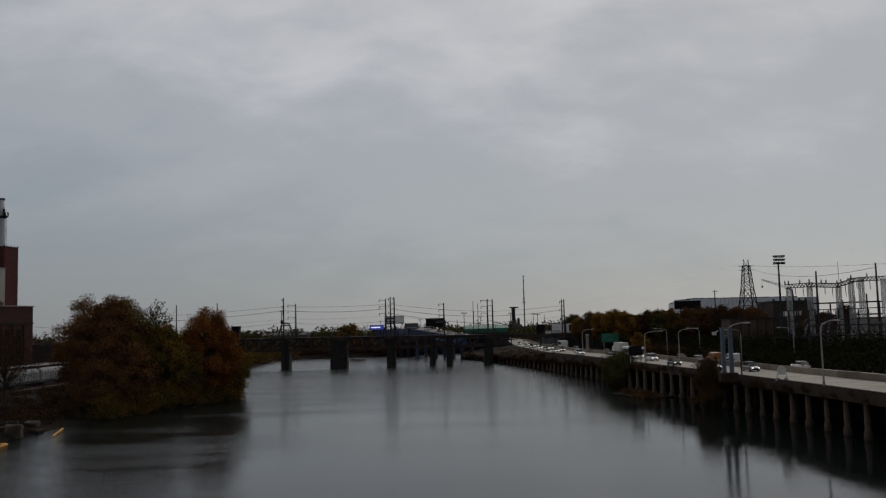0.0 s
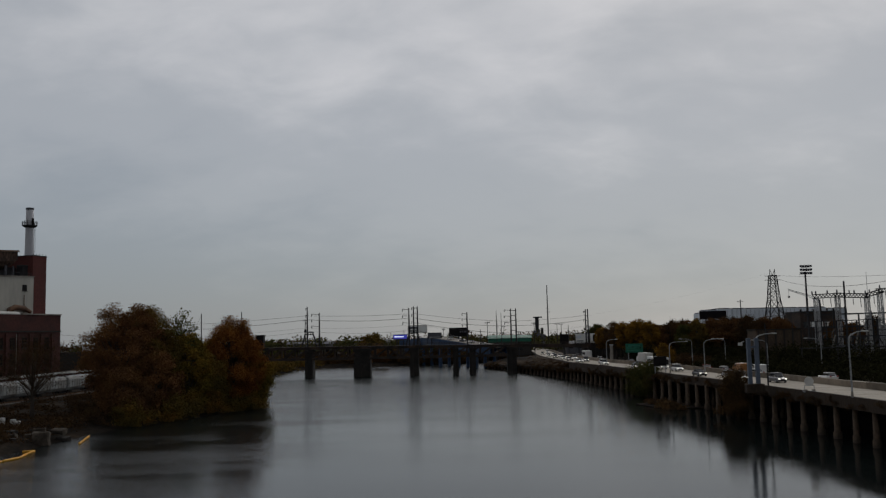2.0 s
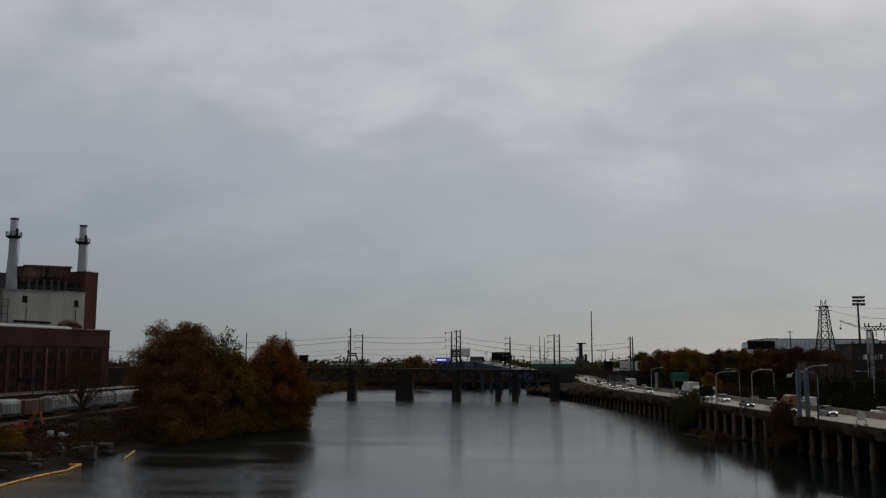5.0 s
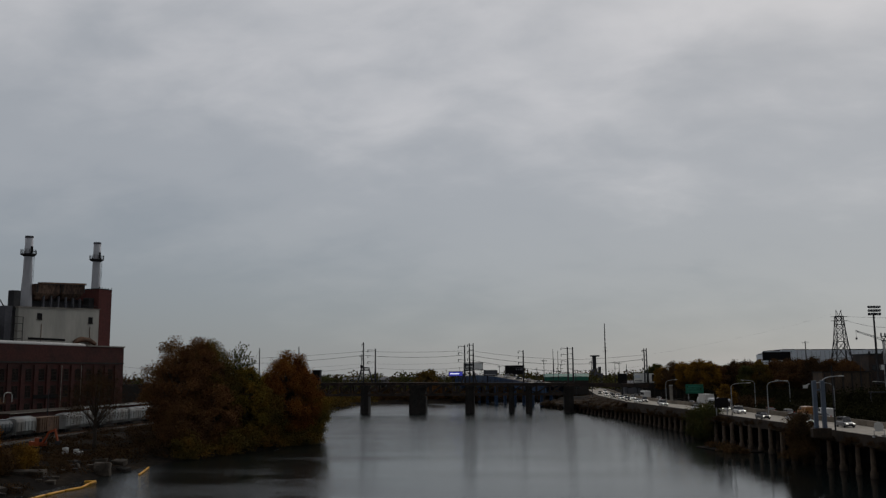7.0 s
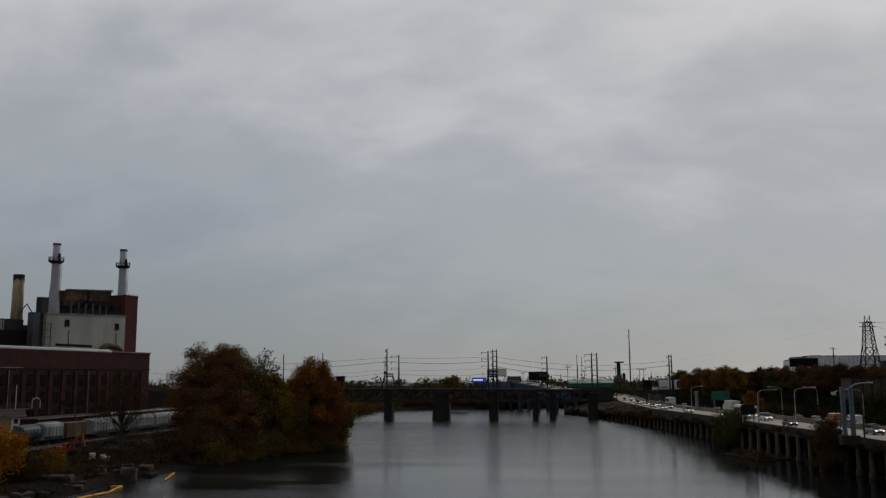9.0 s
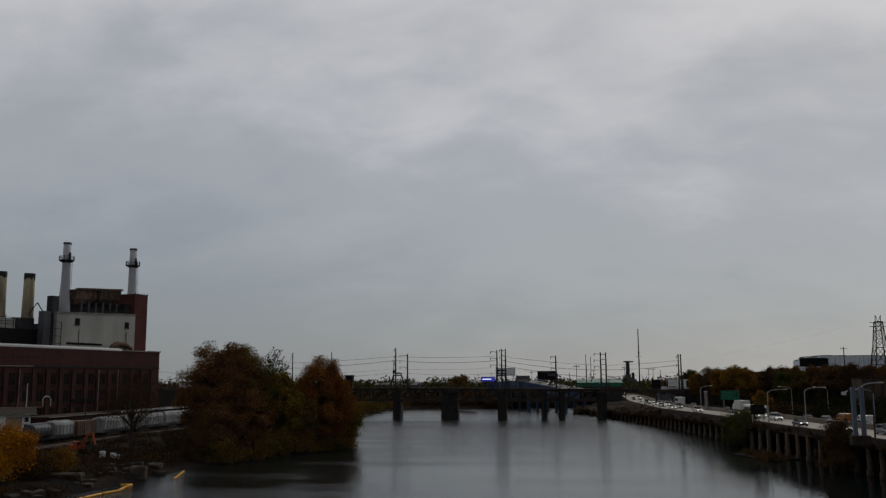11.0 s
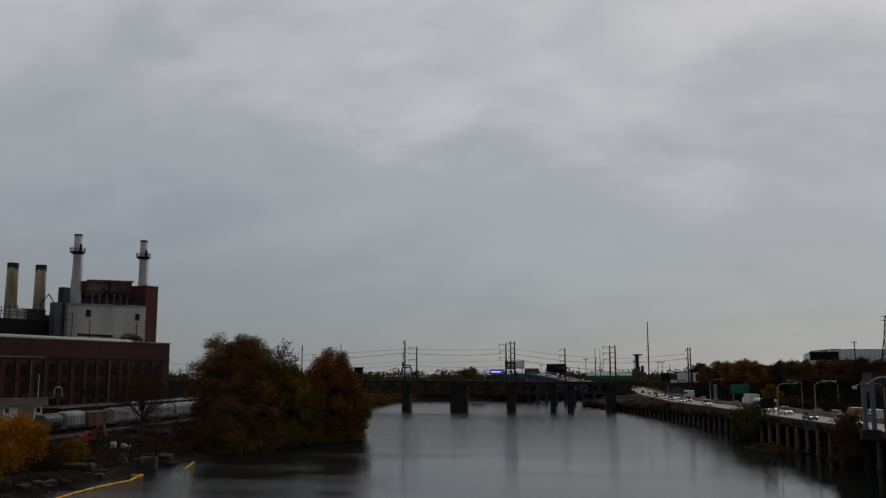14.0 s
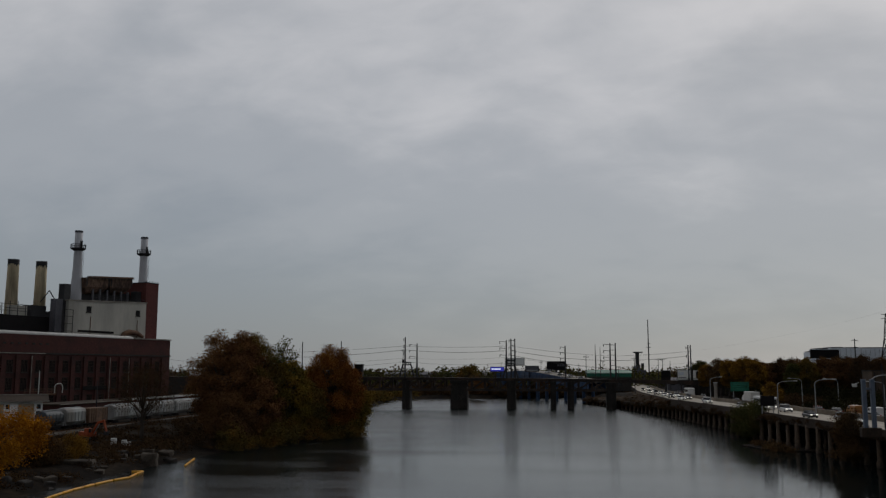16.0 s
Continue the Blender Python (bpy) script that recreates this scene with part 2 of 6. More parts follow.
L_OLIVE = leaf_material("olive_autumn_leaves", [(0.070, 0.054, 0.022), (0.115, 0.086, 0.026), (0.17, 0.105, 0.026), (0.19, 0.090, 0.024)])
L_YELLOW = leaf_material("golden_leaves", [(0.11, 0.050, 0.010), (0.34, 0.135, 0.010), (0.50, 0.215, 0.013), (0.16, 0.085, 0.014)])
L_GREEN = leaf_material("dull_green_leaves", [(0.040, 0.042, 0.019), (0.064, 0.068, 0.025), (0.10, 0.094, 0.030), (0.125, 0.084, 0.029)])
L_DARK = leaf_material("dark_evergreen_scrub", [(0.010, 0.011, 0.006), (0.018, 0.019, 0.009), (0.028, 0.027, 0.012), (0.036, 0.028, 0.013)])
L_UMBER = leaf_material("umber_scrub", [(0.024, 0.017, 0.012), (0.046, 0.030, 0.018), (0.080, 0.046, 0.023), (0.054, 0.045, 0.021)])
L_BROWN = leaf_material("brown_scrub", [(0.040, 0.028, 0.018), (0.070, 0.046, 0.024), (0.11, 0.062, 0.028), (0.065, 0.055, 0.025)])


# ---------------------------------------------------------------- mesh helpers
def box(bm, x0, y0, z0, x1, y1, z1, m=None):
    vs = [bm.verts.new((x, y, z)) for z in (z0, z1) for x, y in ((x0, y0), (x1, y0), (x1, y1), (x0, y1))]
    if m is not None:
        for v in vs:
            v.co = m @ v.co
    for f in ((3, 2, 1, 0), (4, 5, 6, 7), (0, 1, 5, 4), (1, 2, 6, 5), (2, 3, 7, 6), (3, 0, 4, 7)):
        bm.faces.new([vs[i] for i in f])
    return bm


def bevel(bm, width=0.05, segments=1):
    bmesh.ops.bevel(bm, geom=bm.edges[:], offset=width, segments=segments, affect="EDGES", profile=0.6)
    return bm


def tube(bm, points, radii, n=8, caps=True):
    """A round bar through the points, with a radius at each."""
    rings, pts = [], [Vector(p) for p in points]
    if isinstance(radii, (int, float)):
        radii = [radii] * len(pts)
    for i, p in enumerate(pts):
        d = (pts[min(i + 1, len(pts) - 1)] - pts[max(i - 1, 0)]).normalized()
        side = d.cross(Vector((0, 0, 1)) if abs(d.z) < 0.9 else Vector((0, 1, 0))).normalized()
        up = side.cross(d)
        rings.append([bm.verts.new(p + (side * math.cos(a) + up * math.sin(a)) * radii[i]) for a in (2 * math.pi * k / n for k in range(n))])
    for a, b in zip(rings, rings[1:]):
        for k in range(n):
            bm.faces.new((a[k], a[(k + 1) % n], b[(k + 1) % n], b[k]))
    if caps:
        bm.faces.new(rings[0][::-1])
        bm.faces.new(rings[-1])
    return bm


def beam(bm, p, q, w, h=None):
    """A square bar from p to q."""
    p, q, h = Vector(p), Vector(q), h or w
    d = (q - p).normalized()
    side = d.cross(Vector((0, 0, 1)) if abs(d.z) < 0.95 else Vector((0, 1, 0))).normalized()
    up = side.cross(d)
    vs = [bm.verts.new(c + side * sx * w / 2 + up * sz * h / 2) for c in (p, q) for sx, sz in ((-1, -1), (1, -1), (1, 1), (-1, 1))]
    for f in ((3, 2, 1, 0), (4, 5, 6, 7), (0, 1, 5, 4), (1, 2, 6, 5), (2, 3, 7, 6), (3, 0, 4, 7)):
        bm.faces.new([vs[i] for i in f])
    return bm


def prism(bm, outline, z0, z1):
    """An outline of (x, y) raised from z0 to z1."""
    a, b = [bm.verts.new((x, y, z0)) for x, y in outline], [bm.verts.new((x, y, z1)) for x, y in outline]
    n = len(a)
    for i in range(n):
        bm.faces.new((a[i], a[(i + 1) % n], b[(i + 1) % n], b[i]))
    bm.faces.new(a[::-1])
    bm.faces.new(b)
    return bm


def mesh_of(bm, name, mat, smooth=False):
    bmesh.ops.recalc_face_normals(bm, faces=bm.faces[:])
    me = bpy.data.meshes.new(name)
    bm.to_mesh(me)
    bm.free()
    me.materials.append(mat)
    if smooth:
        for p in me.polygons:
            p.use_smooth = True
    return me


def part(name, bm, mat, parent, label="", smooth=False):
    """Links a bmesh as one mesh object under a thing or a part."""
    ob = new(name, bm if isinstance(bm, bpy.types.Mesh) else mesh_of(bm, name, mat, smooth))
    ob.parent = parent
    return tagged(ob, label)


def thing(name, m, label, category, group="", kind=""):
    ob = new(name)
    ob.matrix_world = m
    return tagged(ob, label, category, group, kind)


def solid(name, bm, mat, label, category, group="", kind="", smooth=False):
    return tagged(new(name, mesh_of(bm, name, mat, smooth)), label, category, group, kind)


def lerp_table(table, v):
    return float(np.interp(v, [p[0] for p in table], [p[1] for p in table]))


# ---------------------------------------------------------------- ground and river
LEFT_SHORE = [(-4000, -62), (60, -66), (105, -65), (140, -64.5), (163, -63), (180, -56), (206, -46), (216, -47), (235, -56), (300, -74), (385, -84), (450, -82), (478, -70)]
RIGHT_SHORE = [(-4000, 62), (100, 62), (150, 60), (206, 53), (240, 50), (302, 40), (350, 33), (422, 16), (440, 15), (520, 60)]
river = [(x, y) for y, x in LEFT_SHORE] + [(-30, 492), (10, 510), (80, 560), (900, 900), (900, 800)] + [(x, y) for y, x in RIGHT_SHORE[::-1]]


def edge_distance(px, py):
    """Distance to the river's edge, above zero on land."""
    best, inside = np.full(px.shape, 1e9), np.zeros(px.shape, bool)
    for (ax, ay), (bx, by) in zip(river, river[1:] + river[:1]):
        ex, ey = bx - ax, by - ay
        k = np.clip(((px - ax) * ex + (py - ay) * ey) / (ex * ex + ey * ey), 0, 1)
        best = np.minimum(best, np.hypot(px - ax - k * ex, py - ay - k * ey))
        if ey != 0:
            inside ^= ((ay > py) != (by > py)) & (px < (bx - ax) * (py - ay) / ey + ax)
    return np.where(inside, -best, best)


def land_height(px, py):
    d = edge_distance(px, py)
    wob = np.sin(px * 0.21 + 1.3 * np.sin(py * 0.13)) * np.sin(py * 0.17 + 0.7) + 0.6 * np.sin(px * 0.53 + py * 0.41)
    left = np.interp(d, [0, 2, 8, 16, 24, 30, 36, 90, 3000], [-0.2, 0.5, 1.5, 2.1, 2.5, 2.6, 2.7, 4.0, 6.0]) + wob * np.interp(d, [0, 3, 20, 30], [0, 0.25, 0.3, 0.05])
    right = np.interp(d, [0, 4, 10, 40, 60, 200, 3000], [-0.2, 3.5, 4.8, 5.2, 6.5, 7.0, 6.0])
    land = np.where(px < -20 + 0.02 * py, left, right)
    far = np.interp(d, [0, 3, 30, 3000], [-0.2, 1.2, 4.5, 6.0])
    land = np.where((py > 440) & (px < 90), far, land)
    return np.where(d < 0, np.maximum(d * 0.4, -2.5), land)


def spaced(*runs):
    out = []
    for a, b, step in runs:
        out += list(np.arange(a, b, step))
    return np.array(out + [runs[-1][1]])


gx = spaced((-4500, -500, 500), (-500, -140, 24), (-140, -40, 2.5), (-40, 30, 7), (30, 90, 3), (90, 300, 15), (300, 600, 50), (600, 4500, 650))
gy = spaced((-1500, -100, 200), (-100, 80, 12), (80, 250, 2.5), (250, 560, 6), (560, 1000, 40), (1000, 4800, 500))
GX, GY = np.meshgrid(gx, gy)
GZ = land_height(GX, GY)
nx, ny = len(gx), len(gy)
quads = [(j * nx + i, j * nx + i + 1, (j + 1) * nx + i + 1, (j + 1) * nx + i) for j in range(ny - 1) for i in range(nx - 1)]
me = bpy.data.meshes.new("ground")
me.from_pydata(np.stack([GX.ravel(), GY.ravel(), GZ.ravel()], 1).tolist(), [], quads)
me.materials.append(M_EARTH)
for p in me.polygons:
    p.use_smooth = True
tagged(new("ground", me), "dark earth river banks with dry scrub", "ground", kind="structure")

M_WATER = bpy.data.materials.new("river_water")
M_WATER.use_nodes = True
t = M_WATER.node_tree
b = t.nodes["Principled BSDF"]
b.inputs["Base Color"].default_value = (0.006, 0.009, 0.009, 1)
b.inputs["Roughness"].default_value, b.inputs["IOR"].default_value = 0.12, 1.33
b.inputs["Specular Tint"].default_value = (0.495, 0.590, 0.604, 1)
co = t.nodes.new("ShaderNodeTexCoord")
heights = []
for sc, sx, sy, det in ((1.0, 2.0, 3.2, 2), (1.0, 0.10, 0.22, 2), (1.0, 0.02, 0.055, 2)):
    mp = t.nodes.new("ShaderNodeMapping")
    mp.inputs["Scale"].default_value = (sx, sy, 1)
    n = t.nodes.new("ShaderNodeTexNoise")
    n.inputs["Scale"].default_value, n.inputs["Detail"].default_value = sc, det
    link(t, co.outputs["Object"], mp.inputs[0])
    link(t, mp.outputs[0], n.inputs["Vector"])
    heights.append(n.outputs["Fac"])
# ruffled open water by the bridge, calmer water in the lee of the banks
sep = t.nodes.new("ShaderNodeSeparateXYZ")
link(t, co.outputs["Object"], sep.inputs[0])
ruffle = t.nodes.new("ShaderNodeMapRange")
ruffle.interpolation_type = "SMOOTHSTEP"
link(t, sep.outputs[1], ruffle.inputs[0])
ruffle.inputs[1].default_value, ruffle.inputs[2].default_value, ruffle.inputs[3].default_value, ruffle.inputs[4].default_value = 120, 300, 0.10, 0.21
patch = t.nodes.new("ShaderNodeMath")
patch.operation = "MULTIPLY_ADD"
link(t, heights[2], patch.inputs[0])
patch.inputs[1].default_value = 0.07
off = t.nodes.new("ShaderNodeMath")
off.operation = "SUBTRACT"
link(t, ruffle.outputs[0], off.inputs[0])
# a light wind on the open side, still water in the lee of the highway
lee = t.nodes.new("ShaderNodeMapRange")
lee.interpolation_type = "SMOOTHSTEP"
link(t, sep.outputs[0], lee.inputs[0])
lee.inputs[1].default_value, lee.inputs[2].default_value, lee.inputs[3].default_value, lee.inputs[4].default_value = 18, 42, 0.0, 0.075
link(t, lee.outputs[0], off.inputs[1])
link(t, off.outputs[0], patch.inputs[2])
link(t, patch.outputs[0], b.inputs["Roughness"])
gate = t.nodes.new("ShaderNodeMapRange")
gate.inputs[1].default_value, gate.inputs[2].default_value, gate.inputs[3].default_value, gate.inputs[4].default_value = 0.40, 0.62, 0.35, 1.0
link(t, heights[2], gate.inputs[0])
# the wind ruffles the water off the wooded bank, less beside the highway
breeze = t.nodes.new("ShaderNodeMapRange")
breeze.interpolation_type = "SMOOTHSTEP"
link(t, sep.outputs[0], breeze.inputs[0])
breeze.inputs[1].default_value, breeze.inputs[2].default_value, breeze.inputs[3].default_value, breeze.inputs[4].default_value = -54, -12, 1.0, 0.07
mp = t.nodes.new("ShaderNodeMapping")
mp.inputs["Scale"].default_value = (0.016, 0.11, 1)
link(t, co.outputs["Object"], mp.inputs[0])
cats = t.nodes.new("ShaderNodeTexNoise")
cats.inputs["Scale"].default_value, cats.inputs["Detail"].default_value = 1.0, 3
link(t, mp.outputs[0], cats.inputs["Vector"])
paws = t.nodes.new("ShaderNodeMapRange")
paws.inputs[1].default_value, paws.inputs[2].default_value, paws.inputs[3].default_value, paws.inputs[4].default_value = 0.40, 0.60, 0.55, 1.0
link(t, cats.outputs["Fac"], paws.inputs[0])
gust = t.nodes.new("ShaderNodeMath")
gust.operation = "MULTIPLY"
link(t, breeze.outputs[0], gust.inputs[0])
link(t, paws.outputs[0], gust.inputs[1])
whole = t.nodes.new("ShaderNodeMath")
whole.operation = "MULTIPLY"
link(t, gate.outputs[0], whole.inputs[0])
link(t, gust.outputs[0], whole.inputs[1])
sumh = t.nodes.new("ShaderNodeMath")
sumh.operation = "MULTIPLY_ADD"
link(t, heights[1], sumh.inputs[0])
sumh.inputs[1].default_value = 1.2
link(t, heights[0], sumh.inputs[2])
bp = t.nodes.new("ShaderNodeBump")
bp.inputs["Distance"].default_value = 0.22
link(t, whole.outputs[0], bp.inputs["Strength"])
link(t, sumh.outputs[0], bp.inputs["Height"])
link(t, bp.outputs[0], b.inputs["Normal"])
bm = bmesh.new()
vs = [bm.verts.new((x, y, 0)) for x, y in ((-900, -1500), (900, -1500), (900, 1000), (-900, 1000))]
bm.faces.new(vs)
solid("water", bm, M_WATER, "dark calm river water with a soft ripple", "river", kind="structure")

# ---------------------------------------------------------------- highway along the bank
ROAD_NEAR = [(-200, 60), (60, 56), (104, 54), (125, 53), (145, 51.6), (165, 50.6), (192, 48), (220, 46), (254, 43), (301, 38), (355, 38.2), (410, 39), (440, 40), (530, 45), (740, 50), (800, 51)]
ROAD_WIDTH = [(-200, 21), (150, 20.5), (220, 15.5), (300, 15), (355, 13), (800, 13)]
ROAD_Z = [(-200, 6.2), (150, 6.0), (250, 6.0), (330, 5.8), (420, 5.4), (800, 6.0)]
BULKHEAD = [(-200, 60), (60, 56), (104, 53.8), (125, 52.8), (145, 51.4), (165, 50.2), (206, 45.5), (238, 44), (302, 37.5), (350, 29.5), (395, 20), (424, 13)]
BULKHEAD_TOP = [(-200, 6.0), (206, 5.6), (238, 5.2), (302, 4.2), (424, 2.2)]


def ribbon(offset0, offset1, z0, z1, stations, near=ROAD_NEAR, top=ROAD_Z):
    """A band along the road between two offsets from its river edge, from z0 to z1 over its surface."""
    bm = bmesh.new()
    rows = []
    for y in stations:
        x, z = lerp_table(near, y), lerp_table(top, y)
        rows.append([bm.verts.new((x + o, y, z + h)) for o, h in ((offset0, z0), (offset1, z0), (offset1, z1), (offset0, z1))])
    for a, b in zip(rows, rows[1:]):
        for k in range(4):
            bm.faces.new((a[k], a[(k + 1) % 4], b[(k + 1) % 4], b[k]))
    bm.faces.new(rows[0])
    bm.faces.new(rows[-1][::-1])
    return bm


STATIONS = [-200, 0, 60, 90, 104, 115, 125, 135, 145, 155, 165, 178, 192, 206, 220, 237, 254, 277, 301, 328, 355, 382, 410, 440, 485, 530, 600, 670, 740, 800]
bm = bmesh.new()
rows = []
for y in STATIONS:
    x, z, w = lerp_table(ROAD_NEAR, y), lerp_table(ROAD_Z, y), lerp_table(ROAD_WIDTH, y)
    rows.append([bm.verts.new((x + o, y, z + h)) for o, h in ((0, -0.9), (w, -0.9), (w, 0), (0, 0))])
for a, b in zip(rows, rows[1:]):
    for k in range(4):
        bm.faces.new((a[k], a[(k + 1) % 4], b[(k + 1) % 4], b[k]))
solid("road", bm, M_ROAD, "pale worn concrete highway deck beside the river", "road", kind="structure")
median = solid("median_barrier", ribbon(10.65, 11.05, 0, 0.3, STATIONS), M_CONC, "stained concrete median barrier on the highway", "barrier", kind="structure")
for k in range(76):
    y0 = 84 + k * 6.0
    part("barrier_segment", ribbon(10.6, 11.1, 0.01, 0.98 + 0.03 * (k % 3), [y0, y0 + 5.93]), M_BARRIER, median)
parapet = solid("parapet", ribbon(-0.45, 0.0, -1.5, 0.22, [s for s in STATIONS if s <= 301]), M_PARAPET, "brown stained concrete parapet along the highway edge", "parapet", kind="structure")
solid("parapet_far", ribbon(-0.4, 0.0, -1.2, 0.22, [s for s in STATIONS if s >= 301]), M_PARAPET, "brown stained concrete parapet along the highway edge", "parapet", kind="structure")

# low dock edge on piles, running on beyond where the road turns away
bm = bmesh.new()
rows = []
for y in [206, 222, 238, 260, 281, 302, 326, 350, 372, 395, 424]:
    x, z = lerp_table(BULKHEAD, y), lerp_table(BULKHEAD_TOP, y)
    rows.append([bm.verts.new(c) for c in ((x - 0.3, y, z - 1.1), (x + 9, y, z - 1.1), (x + 9, y, z), (x - 0.3, y, z))])
for a, b in zip(rows, rows[1:]):
    for k in range(4):
        bm.faces.new((a[k], a[(k + 1) % 4], b[(k + 1) % 4], b[k]))
bm.faces.new(rows[0])
bm.faces.new(rows[-1][::-1])
solid("dock_edge", bm, M_PARAPET, "stained concrete dock edge on piles over the water", "dock", kind="structure")

bm = bmesh.new()
tube(bm, [(0, 0, -2.5), (0, 0, 0.9), (0, 0, 1.1), (0, 0, 5.2)], [0.56, 0.56, 0.42, 0.38], 8)
pile_mesh = mesh_of(bm, "pile", M_PILE, True)
y, k = 96.0, 0
while y < 424:
    x, z = lerp_table(BULKHEAD, y), lerp_table(BULKHEAD_TOP, y)
    for back in ((0.5, 6.0) if k % 3 == 0 else (0.5,)):
        ob = tagged(new("support_column", pile_mesh), "brown stained concrete pile standing in the river", "column", "columns under the highway deck")
        ob.matrix_world = pose(x + back, y + random.uniform(-0.3, 0.3), 0) @ Matrix.Diagonal((random.uniform(0.9, 1.15), 1, max(0.25, (z - 0.8) / 5.2), 1))
    y += 5.1 if y < 200 else 5.4
    k += 1
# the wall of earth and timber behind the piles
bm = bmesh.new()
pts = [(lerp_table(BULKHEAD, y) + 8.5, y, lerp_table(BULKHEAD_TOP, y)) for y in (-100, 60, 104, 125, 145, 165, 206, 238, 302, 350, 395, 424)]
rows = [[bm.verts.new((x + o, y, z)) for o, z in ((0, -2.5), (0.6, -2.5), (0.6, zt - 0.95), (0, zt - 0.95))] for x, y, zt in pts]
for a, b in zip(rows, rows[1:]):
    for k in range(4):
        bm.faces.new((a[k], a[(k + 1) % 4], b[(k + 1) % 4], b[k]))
# near black on purpose: the deck's shade is put into the wall's colour
solid("quay_wall", bm, M_BLACK, "stone quay wall coloured near black for the shade under the deck", "wall", kind="structure")


M_BANK = material("brown_bank_earth", (0.050, 0.033, 0.021), 1.0, vary=0.35, scale=0.5, second=(0.030, 0.022, 0.014), amount=0.8, spec=0.05)
# earth bank between the dock edge and the road where they part
bm = bmesh.new()
rows = []
for y in [200, 206, 222, 238, 260, 281, 302, 326, 350, 372, 395, 424, 445]:
    xb, zb = lerp_table(BULKHEAD, y) + 0.4, lerp_table(BULKHEAD_TOP, y) + 0.02
    xr, zr = max(lerp_table(ROAD_NEAR, y) - 0.3, xb + 0.5), lerp_table(ROAD_Z, y) - 0.1
    rows.append([bm.verts.new(c) for c in ((xb, y, zb - 1.0), (xr, y, zb - 1.0), (xr, y, zr), (xb, y, zb))])
for a, b in zip(rows, rows[1:]):
    for k in range(4):
        bm.faces.new((a[k], a[(k + 1) % 4], b[(k + 1) % 4], b[k]))
bm.faces.new(rows[0])
bm.faces.new(rows[-1][::-1])
solid("embankment", bm, M_BANK, "brown earth bank between the dock edge and the highway", "bank", kind="structure")


# ---------------------------------------------------------------- trees
def leaf_mesh(name, centres, spread, count, size, mat, rng, flat=0.85):
    """Leaf clumps scattered round the centres."""
    c = np.asarray(centres)[rng.integers(0, len(centres), count)]
    pos = c + np.clip(rng.normal(0, 1, (count, 3)), -1.9, 1.9) * np.asarray(spread) * np.array([1, 1, flat])
    a = rng.normal(0, 1, (count, 3))
    a /= np.linalg.norm(a, axis=1, keepdims=True)
    b = np.cross(a, rng.normal(0, 1, (count, 3)))
    b /= np.linalg.norm(b, axis=1, keepdims=True)
    s = size * rng.uniform(0.5, 1.35, (count, 1))
    v = np.stack([pos - a * s, pos + b * s * 0.6, pos + a * s, pos - b * s * 0.6], 1).reshape(-1, 3)
    v[:, 2] = np.maximum(v[:, 2], 0.05)
    me = bpy.data.meshes.new(name)
    me.vertices.add(len(v))
    me.vertices.foreach_set("co", v.ravel())
    me.loops.add(len(v))
    me.loops.foreach_set("vertex_index", np.arange(len(v)))
    me.polygons.add(count)
    me.polygons.foreach_set("loop_start", np.arange(count) * 4)
    me.update()
    me.validate()
    me.materials.append(mat)
    return me


def tree(name, x, y, z, height, radius, mat, seed, label, leaves=9000, size=0.34, low=0.12, clumps=70, thin=False, group="trees on the bank", limb=1.0, tight=1.0):
    rng = np.random.default_rng(seed)
    ob = thing(name, pose(x, y, z), label, "tree", group)
    centres = []
    while len(centres) < clumps:
        p = rng.normal(0, 1, 3)
        p /= np.linalg.norm(p)
        r = rng.uniform(0.35, 1.0) ** 0.5
        h = low + (1 - low) * (0.5 + 0.5 * p[2] * r)
        w = radius * r * rng.uniform(0.75, 1.08) * (0.72 + 0.28 * math.sin(math.pi * min(1, (h - low) / (1 - low) + 0.12)))
        centres.append((p[0] * w, p[1] * w, h * height * 0.96))
    bm = bmesh.new()
    lean = rng.normal(0, 0.03, 2) * height
    trunk = [(lean[0] * k * k, lean[1] * k * k, height * 0.8 * k - 0.4 * (k == 0)) for k in (0, 0.12, 0.3, 0.5, 0.75, 1)]
    r0 = height * 0.020 * limb
    tube(bm, trunk, [r0 * 1.4, r0, r0 * 0.85, r0 * 0.65, r0 * 0.38, r0 * 0.12], 7)
    for c in centres[::2] if not thin else centres:
        k = min(0.85, max(0.14, c[2] / height * rng.uniform(0.45, 0.75)))
        s = Vector((lean[0] * k * k, lean[1] * k * k, height * 0.8 * k))
        e = Vector(c)
        m = s.lerp(e, 0.5) + Vector((0, 0, (e - s).length * rng.uniform(-0.02, 0.14)))
        tube(bm, [s, m, e], [r0 * 0.42, r0 * 0.25, r0 * 0.06], 5, False)
        for _ in range(2 if thin else 1):
            q = m.lerp(e, rng.uniform(0.2, 0.8))
            tube(bm, [q, q + Vector(rng.normal(0, 1, 3)) * radius * 0.2 + Vector((0, 0, radius * 0.12))], [r0 * 0.13, r0 * 0.03], 4, False)
    part("trunk", bm, M_BARK, ob, smooth=True)
    sp = radius * 0.15 * tight * (70 / clumps) ** 0.33
    part("crown", leaf_mesh("crown", centres, sp, leaves, size, mat, rng), mat, ob)
    return ob


